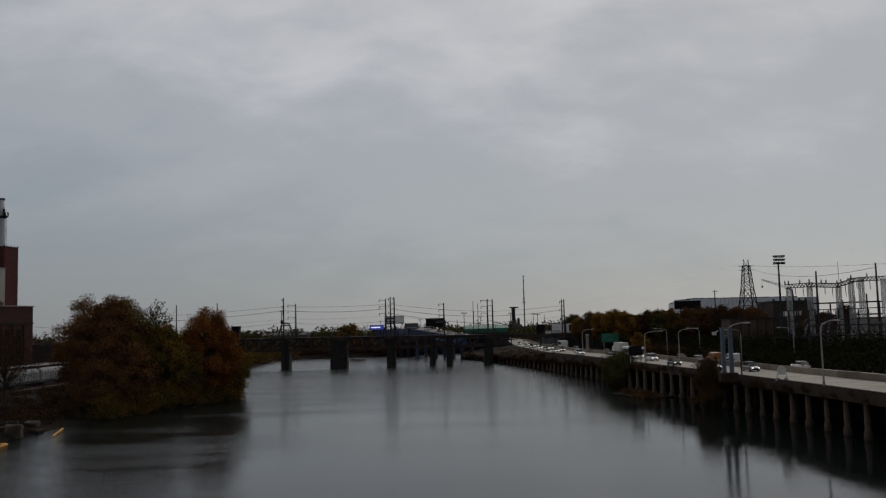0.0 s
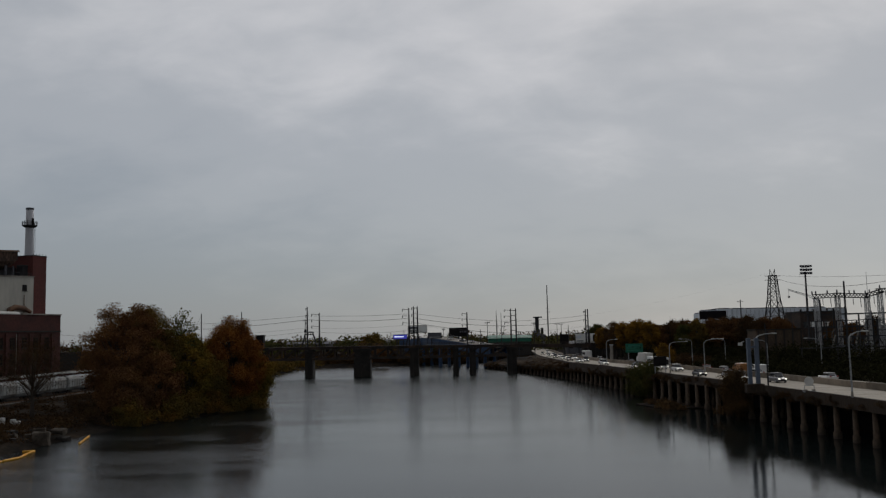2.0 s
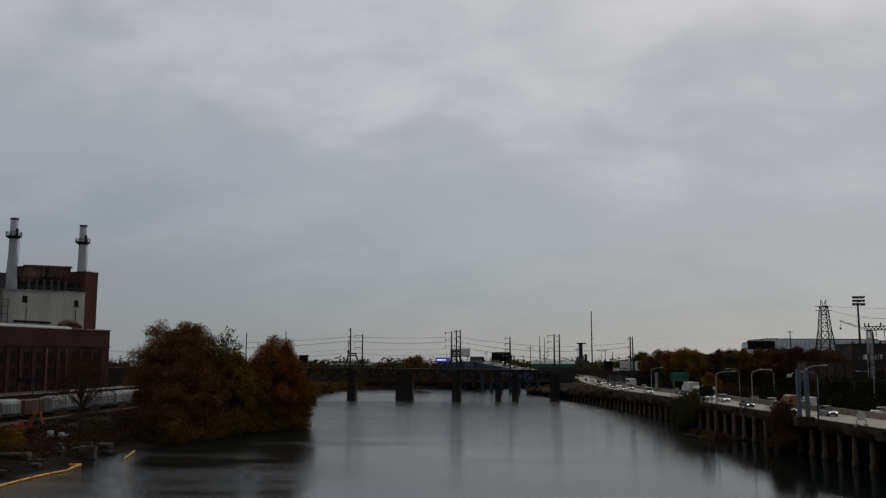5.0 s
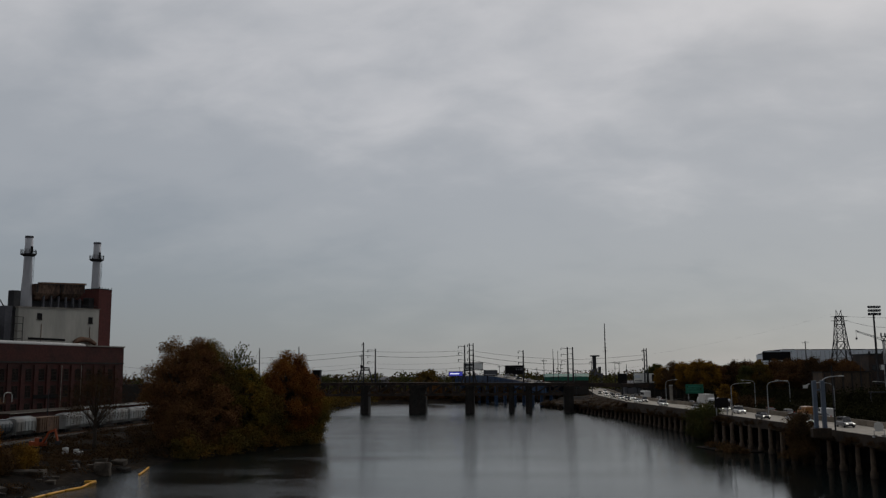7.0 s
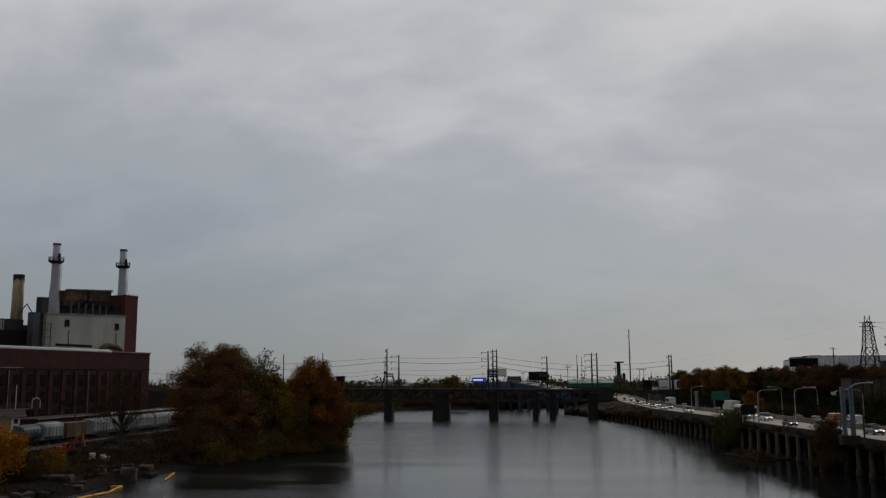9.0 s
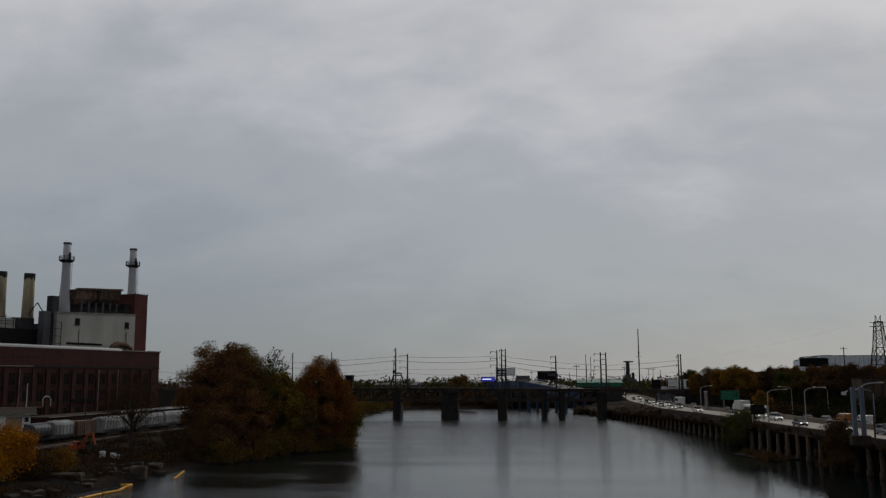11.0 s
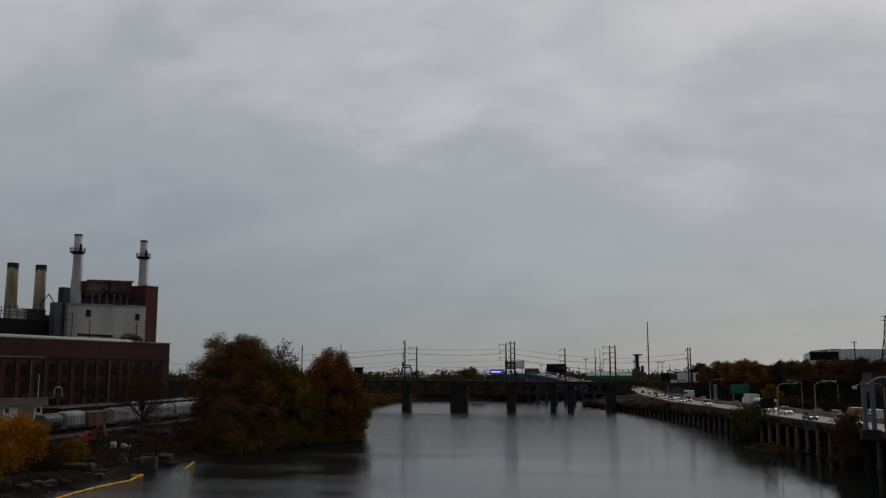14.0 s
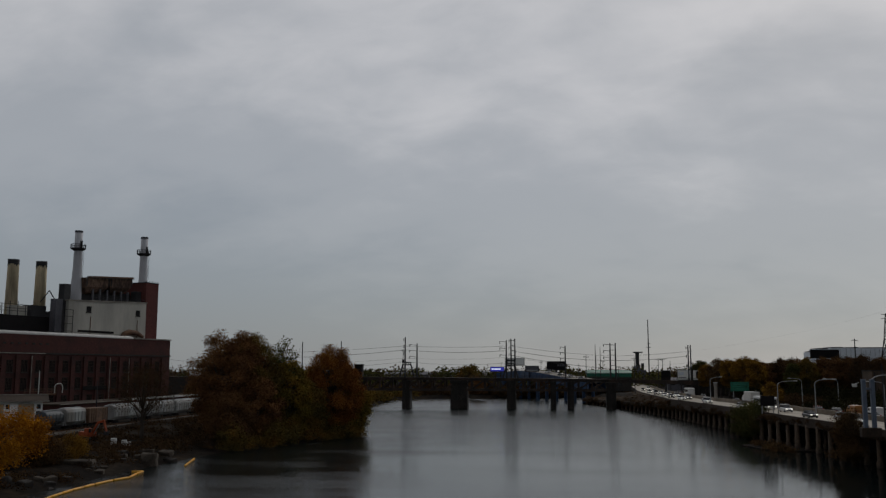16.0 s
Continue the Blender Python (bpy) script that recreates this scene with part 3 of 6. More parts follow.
OAK = "broad autumn oak with thick russet leaves on the river bank"
tree("oak_tree", -69.1, 181, 2.2, 22.2, 8.8, L_RUSSET, 11, OAK, 60000, 0.15, 0.03, 210, tight=0.8)
tree("oak_tree", -64.6, 187, 2.0, 22.2, 7.4, L_OLIVE, 12, "broad oak with olive and brown autumn leaves", 52000, 0.15, 0.03, 170, tight=0.85)
tree("oak_tree", -66.4, 184, 2.0, 22.4, 6.6, L_RUSSET, 26, OAK, 46000, 0.15, 0.2, 150, tight=0.85)
tree("maple_tree", -51.2, 202, 0.8, 21.5, 7.6, L_MAPLE, 13, "rounded maple with deep rust-red leaves at the water's edge", 80000, 0.15, 0.02, 170, tight=0.9)
tree("thin_tree", -59.5, 190, 1.6, 21.0, 4.6, L_GREEN, 14, "slender half-bare tree with sparse grey-green leaves", 2600, 0.26, 0.2, 50, True)
tree("maple_tree", -57, 189, 1.0, 17.0, 5.0, L_GOLDOLIVE, 15, "smaller maple with olive yellow leaves at the water's edge", 22000, 0.20, 0.0, 90)
tree("maple_tree", -47.2, 208, 0.4, 14.0, 4.4, L_GOLDOLIVE, 16, "small maple with yellowing leaves leaning over the water", 22000, 0.20, 0.0, 90)
tree("shrub_tree", -64.5, 172, 1.0, 10.0, 5.0, L_DULL, 17, "low bushy tree with dull red-brown leaves", 32000, 0.14, 0.0, 90)
tree("shrub_tree", -67.5, 177, 1.6, 11.5, 4.8, L_RUSSET, 18, "low bushy tree with dull russet leaves", 22000, 0.20, 0.0, 90)
tree("half_bare_tree", -79.5, 166, 2.3, 15.2, 7.0, L_UMBER, 19, "dark half-bare tree with a spreading brown crown", 17000, 0.10, 0.36, 46, limb=1.25, tight=1.25)
tree("shrub_tree", -55, 195, 1.0, 13.0, 5.0, L_OLIVE, 22, "low bushy tree with olive brown leaves", 21000, 0.20, 0.0, 90)
tree("shrub_tree", -61, 180, 1.0, 14.0, 5.0, L_RUSSET, 23, "low bushy tree with dull russet leaves", 21000, 0.20, 0.0, 90)
tree("golden_tree", -77.0, 118.5, 1.8, 8.0, 6.0, L_YELLOW, 20, "small golden yellow tree on the bank", 26000, 0.13, 0.08, 60, tight=0.9)
tree("golden_tree", -68.5, 101, 1.0, 4.2, 2.6, L_YELLOW, 24, "low golden yellow bush near the water", 7000, 0.13, 0.0, 40)
tree("fading_bush", -75.2, 126, 1.6, 3.4, 3.4, L_BROWN, 21, "low brown bush with fading leaves on the bank", 12000, 0.11, 0.0, 40)
tree("golden_tree", -73.8, 131, 2.0, 3.6, 2.6, L_AMBER, 25, "low amber bush on the bank", 7000, 0.11, 0.0, 30)

# ---------------------------------------------------------------- power station on the far side of the railway
plant = thing("power_station", pose(-133, 200, 4, 0, 0, 74.6), "old red brick power station with a cream boiler house", "power station")
bm = bmesh.new()
box(bm, -80, 0, -1, 62, 45, 20.4)
part("main_wall", bm, M_BRICK, plant)
bm = bmesh.new()
box(bm, 46.5, -0.25, 20.4, 62.25, 0.6, 20.75)
box(bm, 61.6, 0.6, 20.4, 62.25, 45, 20.75)
part("coping", bm, M_CONC, plant)
bm = bmesh.new()
tube(bm, [(-80, 0.8, 20.5), (45, 0.8, 20.5), (46.2, 0.8, 20.45), (46.6, 0.8, 20.4)], [0.72, 0.72, 0.55, 0.2], 12)
part("roof_duct", bm, M_WHITE, plant, "long white painted roof duct", True)
bm = bmesh.new()
box(bm, -80, -0.22, 15.5, 62.15, 0.05, 15.9)
part("string_course", bm, M_STONE, plant)
for i in range(32):
    s = -79 + 4.42 * i
    bm = bmesh.new()
    box(bm, s, -0.45, -0.5, s + 1.3, 0.05, 15.1)
    part("pilaster", bm, M_BRICK, plant)


def window_meshes(w, h, cols, rows):
    bm = bmesh.new()
    box(bm, 0, 0, 0, w, 0.06, h)
    pane = mesh_of(bm, "pane", M_OLDGLASS)
    bm = bmesh.new()
    for i in range(cols + 1):
        box(bm, w * i / cols - 0.05, -0.08, 0, w * i / cols + 0.05, 0.0, h)
    for j in range(rows + 1):
        box(bm, -0.05, -0.10, h * j / rows - 0.05, w + 0.05, -0.01, h * j / rows + 0.05)
    frame_ = mesh_of(bm, "window_frame", M_RAILBR)
    bm = bmesh.new()
    box(bm, -0.15, -0.25, -0.25, w + 0.15, 0.0, -0.05)
    return pane, frame_, mesh_of(bm, "sill", M_STONE)


SMALL = window_meshes(1.8, 3.0, 4, 4)
for i in range(22):
    bm = bmesh.new()
    box(bm, -32 + 2.2 * i, -0.12, 17.9, -31.1 + 2.2 * i, 0.02, 18.35)
    part("frieze_block", bm, M_STONE, plant)
for i in range(31):
    s = -79 + 4.42 * i + 1.8
    for (pane, fr, sill), z in ((SMALL, 11.0), (SMALL, 6.6), (SMALL, 2.0)):
        win = new("window")
        win.parent, win.location = plant, (s, -0.1, z)
        for nme, dat in (("pane", pane), ("window_frame", fr), ("sill", sill)):
            o = new(nme, dat)
            o.parent = win

def boiler_top(s):
    """The boiler house roof rises a little along its length."""
    return 30.25 + (s - 25.8) * 0.043


bm = bmesh.new()
box(bm, 25.8, 8.5, 20.4, 56.2, 24, 27.5)
part("rear_block", bm, M_DARK, plant)
bm = bmesh.new()
box(bm, 25.8, 4.9, 20.4, 56.3, 8.5, 31.0)
for v in bm.verts:
    if v.co.z > 30:
        v.co.z = boiler_top(v.co.x)
part("boiler_house", bm, M_CREAM, plant, "weathered cream panelled boiler house")
bm = bmesh.new()
box(bm, 25.6, 4.7, 31.0, 56.5, 8.7, 31.35)
for v in bm.verts:
    v.co.z += boiler_top(v.co.x) - 31.0
part("boiler_house_coping", bm, M_CONC, plant)
for s in (32.3, 51.9):
    bm = bmesh.new()
    box(bm, s, 4.8, 27.5, s + 1.7, 4.95, 29.2)
    part("opening", bm, M_BLACK, plant)
    bm = bmesh.new()
    box(bm, s - 0.15, 4.7, 27.3, s + 1.85, 4.9, 27.5)
    part("sill", bm, M_STONE, plant)
bm = bmesh.new()
box(bm, 29.5, 4.75, 21.9, 43.0, 4.95, 22.5)
part("louvre_strip", bm, M_BLACK, plant)
for s in (33.9, 52.6):
    bm = bmesh.new()
    tube(bm, [(s, 4.8, 21.0), (s, 4.8, 26.3)], 0.09, 6)
    part("drain_pipe", bm, M_RUST, plant)
bm = bmesh.new()
tube(bm, [(45.5, 4.2, 20.4), (46.5, 4.2, 21.9), (48.5, 4.2, 22.6), (52, 4.2, 22.4), (54.5, 4.2, 21.4)], [0.5, 0.7, 0.8, 0.7, 0.5], 10)
part("vent_duct", bm, M_RUST, plant, "stained curved vent duct", True)
bm = bmesh.new()
box(bm, 56.45, 5.4, 20.4, 62.0, 16, 37.9)
part("brick_tower", bm, M_BRICK_TOWER, plant, "dark red brick tower")
bm = bmesh.new()
box(bm, 56.35, 5.3, 37.9, 62.1, 16.1, 38.15)
for k in range(5):
    box(bm, 56.6 + k * 1.3, 5.5, 38.15, 56.72 + k * 1.3, 5.65, 38.6)
part("tower_coping", bm, M_DARK, plant)
bm = bmesh.new()
tube(bm, [(17.0, -0.9, 5.6), (17.0, -0.9, 7.3), (17.4, -0.9, 7.9), (18.3, -0.9, 8.1), (19.2, -0.9, 7.9), (19.6, -0.9, 7.3), (19.6, -0.9, 5.6)], 0.13, 6)
part("pipe_arch", bm, M_WHITE, plant, "white painted pipe loop")
bm = bmesh.new()
for z in (5.6, 6.2, 6.8):
    beam(bm, (7, -1.4, z), (17, -1.4, z), 0.1)
for s in np.linspace(7, 17, 8):
    beam(bm, (s, -1.4, 5.5), (s, -1.4, 6.8), 0.1)
part("platform_rail", bm, M_RUST, plant)
bm = bmesh.new()
box(bm, 7, -1.5, 5.3, 17, -0.1, 5.5)
part("platform_deck", bm, M_RUST, plant)
bm = bmesh.new()
box(bm, 27, -0.6, 6.2, 35.5, -0.45, 7.2)
part("dark_opening", bm, M_BLACK, plant)
bm = bmesh.new()
box(bm, -40, -0.3, 15.6, 14, -0.22, 15.8)
part("pale_ledge", bm, M_CONC, plant)
for s in (9.5, 36.5, 44.0):
    bm = bmesh.new()
    tube(bm, [(s, -0.6, 1), (s, -0.6, 15)], 0.1, 6)
    part("downpipe", bm, M_CONC, plant)
# the rusty duct casing: two hoppers under one rim, on columns
casing = new("duct_casing")
casing.parent = plant
tagged(casing, "large rust-streaked duct casing")
for s0, s1 in ((34.6, 43.8), (44.2, 53.2)):
    bm = bmesh.new()
    rings = []
    for z, inset in ((33.6, 2.6), (34.2, 1.2), (35.6, 0.25), (38.3, 0.0)):
        rings.append([bm.verts.new((s, d, z - 0.7 + (s - 34.6) * 0.07)) for s, d in ((s0 + inset, 8.0 + inset), (s1 - inset, 8.0 + inset), (s1 - inset, 13.4 - inset), (s0 + inset, 13.4 - inset))])
    for r0, r1 in zip(rings, rings[1:]):
        for k in range(4):
            bm.faces.new((r0[k], r0[(k + 1) % 4], r1[(k + 1) % 4], r1[k]))
    bm.faces.new(rings[0][::-1])
    bm.faces.new(rings[-1])
    part("hopper", bm, M_CASING, casing)
bm = bmesh.new()
box(bm, 36.4, 7.6, 37.6, 53.5, 9.4, 38.05)
for v in bm.verts:
    v.co.z += (v.co.x - 34.6) * 0.07
part("rim", bm, M_RUST, casing)
bm = bmesh.new()
beam(bm, (36.4, 7.5, 37.6), (53.5, 7.5, 38.8), 0.12)
part("rim_angle", bm, M_DARK, casing)
for s0 in (34.9, 43.4, 44.4, 52.9):
    bm = bmesh.new()
    box(bm, s0, 7.8, 35.2 + (s0 - 34.6) * 0.07, s0 + 0.18, 7.98, 37.6 + (s0 - 34.6) * 0.07)
    part("stiffener", bm, M_DARK, casing)
bm = bmesh.new()
box(bm, 54.4, 7.2, 31.0, 58.5, 9.5, 35.2)
bevel(bm, 0.15)
part("fan_housing", bm, M_DARK, plant)
bm = bmesh.new()
box(bm, 10.6, 8.6, 25.6, 15.4, 10.4, 28.2)
part("pale_plant_room", bm, M_CREAM, plant)
for s in np.linspace(38, 55, 7):
    bm = bmesh.new()
    box(bm, s, 8.6, 27.5, s + 0.5, 9.1, 34.8)
    part("column", bm, M_SLATE, plant)
bm = bmesh.new()
box(bm, 36, 11, 27.5, 56, 15, 34.6)
part("machine_room", bm, M_DARK, plant)
bm = bmesh.new()
for z in (31.9, 32.6):
    beam(bm, (36, 5.5, z), (56, 5.5, z), 0.1)
for s in np.linspace(36, 56, 11):
    beam(bm, (s, 5.5, 31.3), (s, 5.5, 32.6), 0.1)
part("railing", bm, M_DARK, plant)


def stack(s, d, z0, z1, zc, r):
    bm = bmesh.new()
    tube(bm, [(s, d, z0), (s, d, 34.5), (s, d, 40.0), (s, d, zc), (s, d, z1)], [r * 1.55, r * 1.38, r * 1.08, r, r * 0.95], 20)
    st = part("flue", bm, M_STACK, plant, "tall pale grey steel stack", True)
    bm = bmesh.new()
    tube(bm, [(s, d, zc - 0.7), (s, d, zc - 0.15), (s, d, zc + 0.1)], [r * 1.02, r * 1.85, r * 1.85], 16)
    part("platform", bm, M_DARK, st)
    bm = bmesh.new()
    for k in range(14):
        a = 2 * math.pi * k / 14
        c = (s + math.cos(a) * r * 1.85, d + math.sin(a) * r * 1.85)
        beam(bm, (*c, zc), (*c, zc + 1.2), 0.09)
    for z in (zc + 0.65, zc + 1.2):
        tube(bm, [(s + math.cos(2 * math.pi * k / 24) * r * 1.85, d + math.sin(2 * math.pi * k / 24) * r * 1.85, z) for k in range(25)], 0.05, 4)
    part("guard_rail", bm, M_DARK, st)
    bm = bmesh.new()
    box(bm, s - 0.35, d - r * 1.12, zc + 0.2, s + 0.35, d - r * 0.9, zc + 2.2)
    part("hatch", bm, M_BLACK, st)
    bm = bmesh.new()
    tube(bm, [(s, d, z1 - 0.5), (s, d, z1 + 0.05)], [r * 1.02, r * 1.02], 20)
    part("rim", bm, M_SLATE, st)
    bm = bmesh.new()
    for q in (-0.22, 0.22):
        beam(bm, (s + q + r * 0.7, d - r * 1.1, z0 + 5), (s + q + r * 0.7, d - r * 1.1, zc), 0.06)
    for k in range(int((zc - z0 - 5) / 0.8)):
        beam(bm, (s - 0.22 + r * 0.7, d - r * 1.1, z0 + 5 + k * 0.8), (s + 0.22 + r * 0.7, d - r * 1.1, z0 + 5 + k * 0.8), 0.05)
    part("ladder", bm, M_SLATE, st)
    return st


stack(33.9, 10.8, 27.5, 51.0, 45.9, 1.10)
stack(60.9, 10.8, 30, 52.9, 47.6, 1.12)
for s, top in ((23.4, 42.1), (33.2, 42.6)):
    bm = bmesh.new()
    tube(bm, [(s, 23.6, 20), (s, 23.6, top - 0.6), (s, 23.6, top)], [1.8, 1.45, 1.48], 24)
    st = part("short_flue", bm, M_STUB, plant, "short cream stack with black soot stains", True)
    bm = bmesh.new()
    tube(bm, [(s, 23.6, top - 0.7), (s, 23.6, top + 0.1)], [1.52, 1.52], 24)
    part("rim", bm, M_DARK, st)
    bm = bmesh.new()
    top_ring = [bm.verts.new((s + 1.50 * math.cos(a), 23.6 + 1.50 * math.sin(a), top - 0.65)) for a in (2 * math.pi * k / 36 for k in range(36))]
    low_ring = [bm.verts.new((s + 1.52 * math.cos(a), 23.6 + 1.52 * math.sin(a), top - 1.1 - 1.3 * random.random() ** 2)) for a in (2 * math.pi * k / 36 for k in range(36))]
    for k in range(36):
        bm.faces.new((top_ring[k], top_ring[(k + 1) % 36], low_ring[(k + 1) % 36], low_ring[k]))
    part("soot_crust", bm, M_DARK, st, "dark soot crust below the rim")
    for z in np.arange(27.0, top - 1.5, 2.1):
        bm = bmesh.new()
        rr = float(np.interp(z, [20, top - 0.6], [1.8, 1.45]))
        tube(bm, [(s, 23.6, z), (s, 23.6, z + 0.16)], [rr + 0.05, rr + 0.05], 24)
        part("hoop", bm, M_STUB, st)
for box_, mat, nme in (((25.0, 6, 20.4, 27.3, 8.0, 34.9), M_DARK, "plant_room"), ((22.4, 6, 20.4, 24.8, 8.0, 30.6), M_SLATE, "plant_room"),
                       ((-80, 8, 20.4, 25.5, 28, 25.6), M_BLACK, "annexe"), ((17, 9, 25.6, 22, 12, 28.6), M_DARK, "plant_room"), ((5, 12, 25.6, 10, 16, 28.2), M_STEEL, "plant_room")):
    bm = bmesh.new()
    box(bm, *box_)
    part(nme, bm, mat, plant)
bm = bmesh.new()
for z in (26.7, 27.4, 28.4):
    beam(bm, (-40, 8.2, z), (17, 8.2, z), 0.12)
for s in np.linspace(-40, 17, 24):
    beam(bm, (s, 8.2, 25.6), (s, 8.2, 29.2 if int(s) % 3 == 0 else 28.4), 0.14)
part("roof_railing", bm, M_DARK, plant)
bm = bmesh.new()
for s, d in ((26.4, 4.6), (30.2, 4.6)):
    beam(bm, (s - 3, d, 20.4), (s - 3, d, 27.8), 0.14)
for z in (22, 24, 26, 27.8):
    beam(bm, (23.4, 4.6, z), (27.2, 4.6, z), 0.12)
part("stair_frame", bm, M_DARK, plant)
bm = bmesh.new()
beam(bm, (24.5, 14, 30), (27.5, 14, 33.5), 0.2)
beam(bm, (30.5, 14, 30), (27.5, 14, 33.5), 0.2)
part("davit", bm, M_DARK, plant)

# ---------------------------------------------------------------- railway bridge
BR_A, BR_B = Vector((-175, 366, 0)), Vector((135, 366, 0))


def deck_z(x):
    return lerp_table([(-175, 12.6), (-60, 12.5), (22, 11.7), (60, 10.9), (135, 10.6)], x)


rail_bridge = thing("railway_bridge", pose(0, 366, 0), "dark riveted steel railway truss bridge on stone piers", "bridge")
XS = [-175, -120, -84, -62, -51, -40, -28.5, -17, 2, 22, 40, 60, 135]
for side in (-3.2, 3.2):
    bm = bmesh.new()
    for a, b in zip(XS, XS[1:]):
        beam(bm, (a, side, deck_z(a) - 0.45), (b, side, deck_z(b) - 0.45), 0.5, 1.1 if a < 20 else 1.5)
    part("top_chord", bm, M_RAILBR, rail_bridge)
    bm = bmesh.new()
    beam(bm, (-120, side, 7.7), (24, side, 7.4), 0.5, 0.9)
    part("bottom_chord", bm, M_RAILBR, rail_bridge)
    x = -120
    while x < 20:
        bm = bmesh.new()
        w = 5.4
        beam(bm, (x, side, 7.7), (x, side, deck_z(x) - 0.6), 0.6)
        beam(bm, (x, side, 7.7), (x + w, side, deck_z(x) - 0.6), 0.5)
        if int((x + 120) / 5.4) % 2:
            beam(bm, (x + w, side, 7.7), (x, side, deck_z(x) - 0.6), 0.34)
        part("truss_panel", bm, M_RAILBR, rail_bridge)
        x += w
bm = bmesh.new()
for a, b in zip(XS, XS[1:]):
    beam(bm, (a, 0, deck_z(a) + 0.0), (b, 0, deck_z(b) + 0.0), 7.4, 0.35)
part("deck", bm, M_RAILBR, rail_bridge)
bm = bmesh.new()
for side in (-3.6, 3.6):
    for z in (0.7, 1.2):
        for a, b in zip(XS, XS[1:]):
            beam(bm, (a, side, deck_z(a) + z), (b, side, deck_z(b) + z), 0.06)
    for x in np.arange(-120, 60, 3.0):
        beam(bm, (x, side, deck_z(x) + 0.1), (x, side, deck_z(x) + 1.2), 0.08)
part("handrail", bm, M_RAILBR, rail_bridge)


def pier(x, w, top, y=0.0, mat=M_PIER, depth=9.0):
    bm = bmesh.new()
    a, b = [], []
    for zz, grow in ((-2.5, 1.12), (top - 1.2, 1.0), (top - 1.2, 1.1), (top, 1.1)):
        ring = [bm.verts.new((x + px * w / 2 * grow, y + py * depth / 2 * grow, zz)) for px, py in ((-1, -0.7), (0, -1.15), (1, -0.7), (1, 0.7), (0, 1.15), (-1, 0.7))]
        a.append(ring)
    for r0, r1 in zip(a, a[1:]):
        for k in range(6):
            bm.faces.new((r0[k], r0[(k + 1) % 6], r1[(k + 1) % 6], r1[k]))
    bm.faces.new(a[0][::-1])
    bm.faces.new(a[-1])
    return part("pier", bm, mat, rail_bridge)


pier(-60.5, 3.0, 11.4)
pier(-38.7, 6.4, 11.4)
pier(-17.4, 3.4, 11.3)
pier(-96, 4.5, 11.4)
pier(-0.5, 2.2, 11.0)
pier(6.5, 2.4, 10.9)
pier(22.5, 3.6, 10.6)
pier(53, 2.0, 9.8)
pier(92, 3.0, 9.5)


def catenary(x, y, top, reach, double=False, wide=2.2, foot=None):
    z0 = deck_z(x) if foot is None else foot
    ob = thing("catenary_mast", pose(x, 366 + y, z0), "dark steel overhead-line mast with cross arms", "mast", "overhead-line masts")
    for q in ((0, wide) if double else (0,)):
        bm = bmesh.new()
        tube(bm, [(q, 0, 0), (q, 0, (top - z0) * 0.6), (q, 0, top - z0)], [0.36, 0.30, 0.22], 6)
        part("pole", bm, M_DARK, ob)
    if double:
        bm = bmesh.new()
        for z in np.linspace(top - z0 - 9, top - z0 - 0.8, 5):
            beam(bm, (0, 0, z), (wide, 0, z), 0.2)
        part("bracing", bm, M_DARK, ob)
    for k, z in enumerate((0.95, 0.78, 0.60)):
        bm = bmesh.new()
        beam(bm, (0, 0, (top - z0) * z), (-reach, 0, (top - z0) * z + 0.3), 0.16)
        tube(bm, [(-reach, 0, (top - z0) * z + 0.3), (-reach, 0, (top - z0) * z - 0.7)], 0.14, 6)
        part("cross_arm", bm, M_DARK, ob)
    return ob


catenary(-60.9, -3.4, 29.0, 0.6)
catenary(-57.0, 3.4, 26.6, 3.2)
catenary(-19.2, -3.4, 27.6, 2.6)
catenary(-17.6, 3.0, 28.4, 0.8, True, 1.6)
catenary(4.6, 3.0, 25.4, 2.0)
catenary(-140, 0, 25.0, 2.0)
catenary(22.6, 0, 26.4, 2.6, True, 2.1)
catenary(55.4, 14, 25.8, 0.8, True, 1.0, foot=5.1)

# ---------------------------------------------------------------- beyond the railway bridge
bm = bmesh.new()
box(bm, -175, -5, -1, -100, 5, 12.0)
part("abutment", bm, M_STONE, rail_bridge)
bm = bmesh.new()
box(bm, 70, -5, 4, 135, 5, 9.8)
part("abutment", bm, M_STONE, rail_bridge)
bm = bmesh.new()
box(bm, -82.4, -2.0, 12.4, -79.4, 1.6, 17.4)
box(bm, -82.7, -2.3, 17.4, -79.1, 1.9, 17.8)
hut = solid("signal_hut", bm, M_BLACK, "small black equipment hut on the railway bridge deck", "hut")
hut.matrix_world = pose(0, 366, 0.15)
for x in (-61.0, -18.0):
    gantry_frame = thing("signal_gantry", pose(x, 366, deck_z(x)), "dark steel signal gantry astride the railway bridge", "gantry", "signal gantries")
    for q in (-1.3, 1.9):
        bm = bmesh.new()
        beam(bm, (q - 1.5 * (1 if q < 0 else -1), 0, 0), (q, 0, 5.6), 0.55)
        part("leg", bm, M_DARK, gantry_frame)
    bm = bmesh.new()
    for z in (5.2, 6.1):
        beam(bm, (-1.6, 0, z), (2.2, 0, z), 0.42)
    for k in range(5):
        beam(bm, (-1.6 + k * 0.75, 0, 5.2), (-1.1 + k * 0.75, 0, 6.1), 0.16)
    part("crossbeam", bm, M_DARK, gantry_frame)
    bm = bmesh.new()
    box(bm, -1.7, -0.3, 6.1, -0.9, 0.3, 7.4)
    part("signal_head", bm, M_BLACK, gantry_frame)

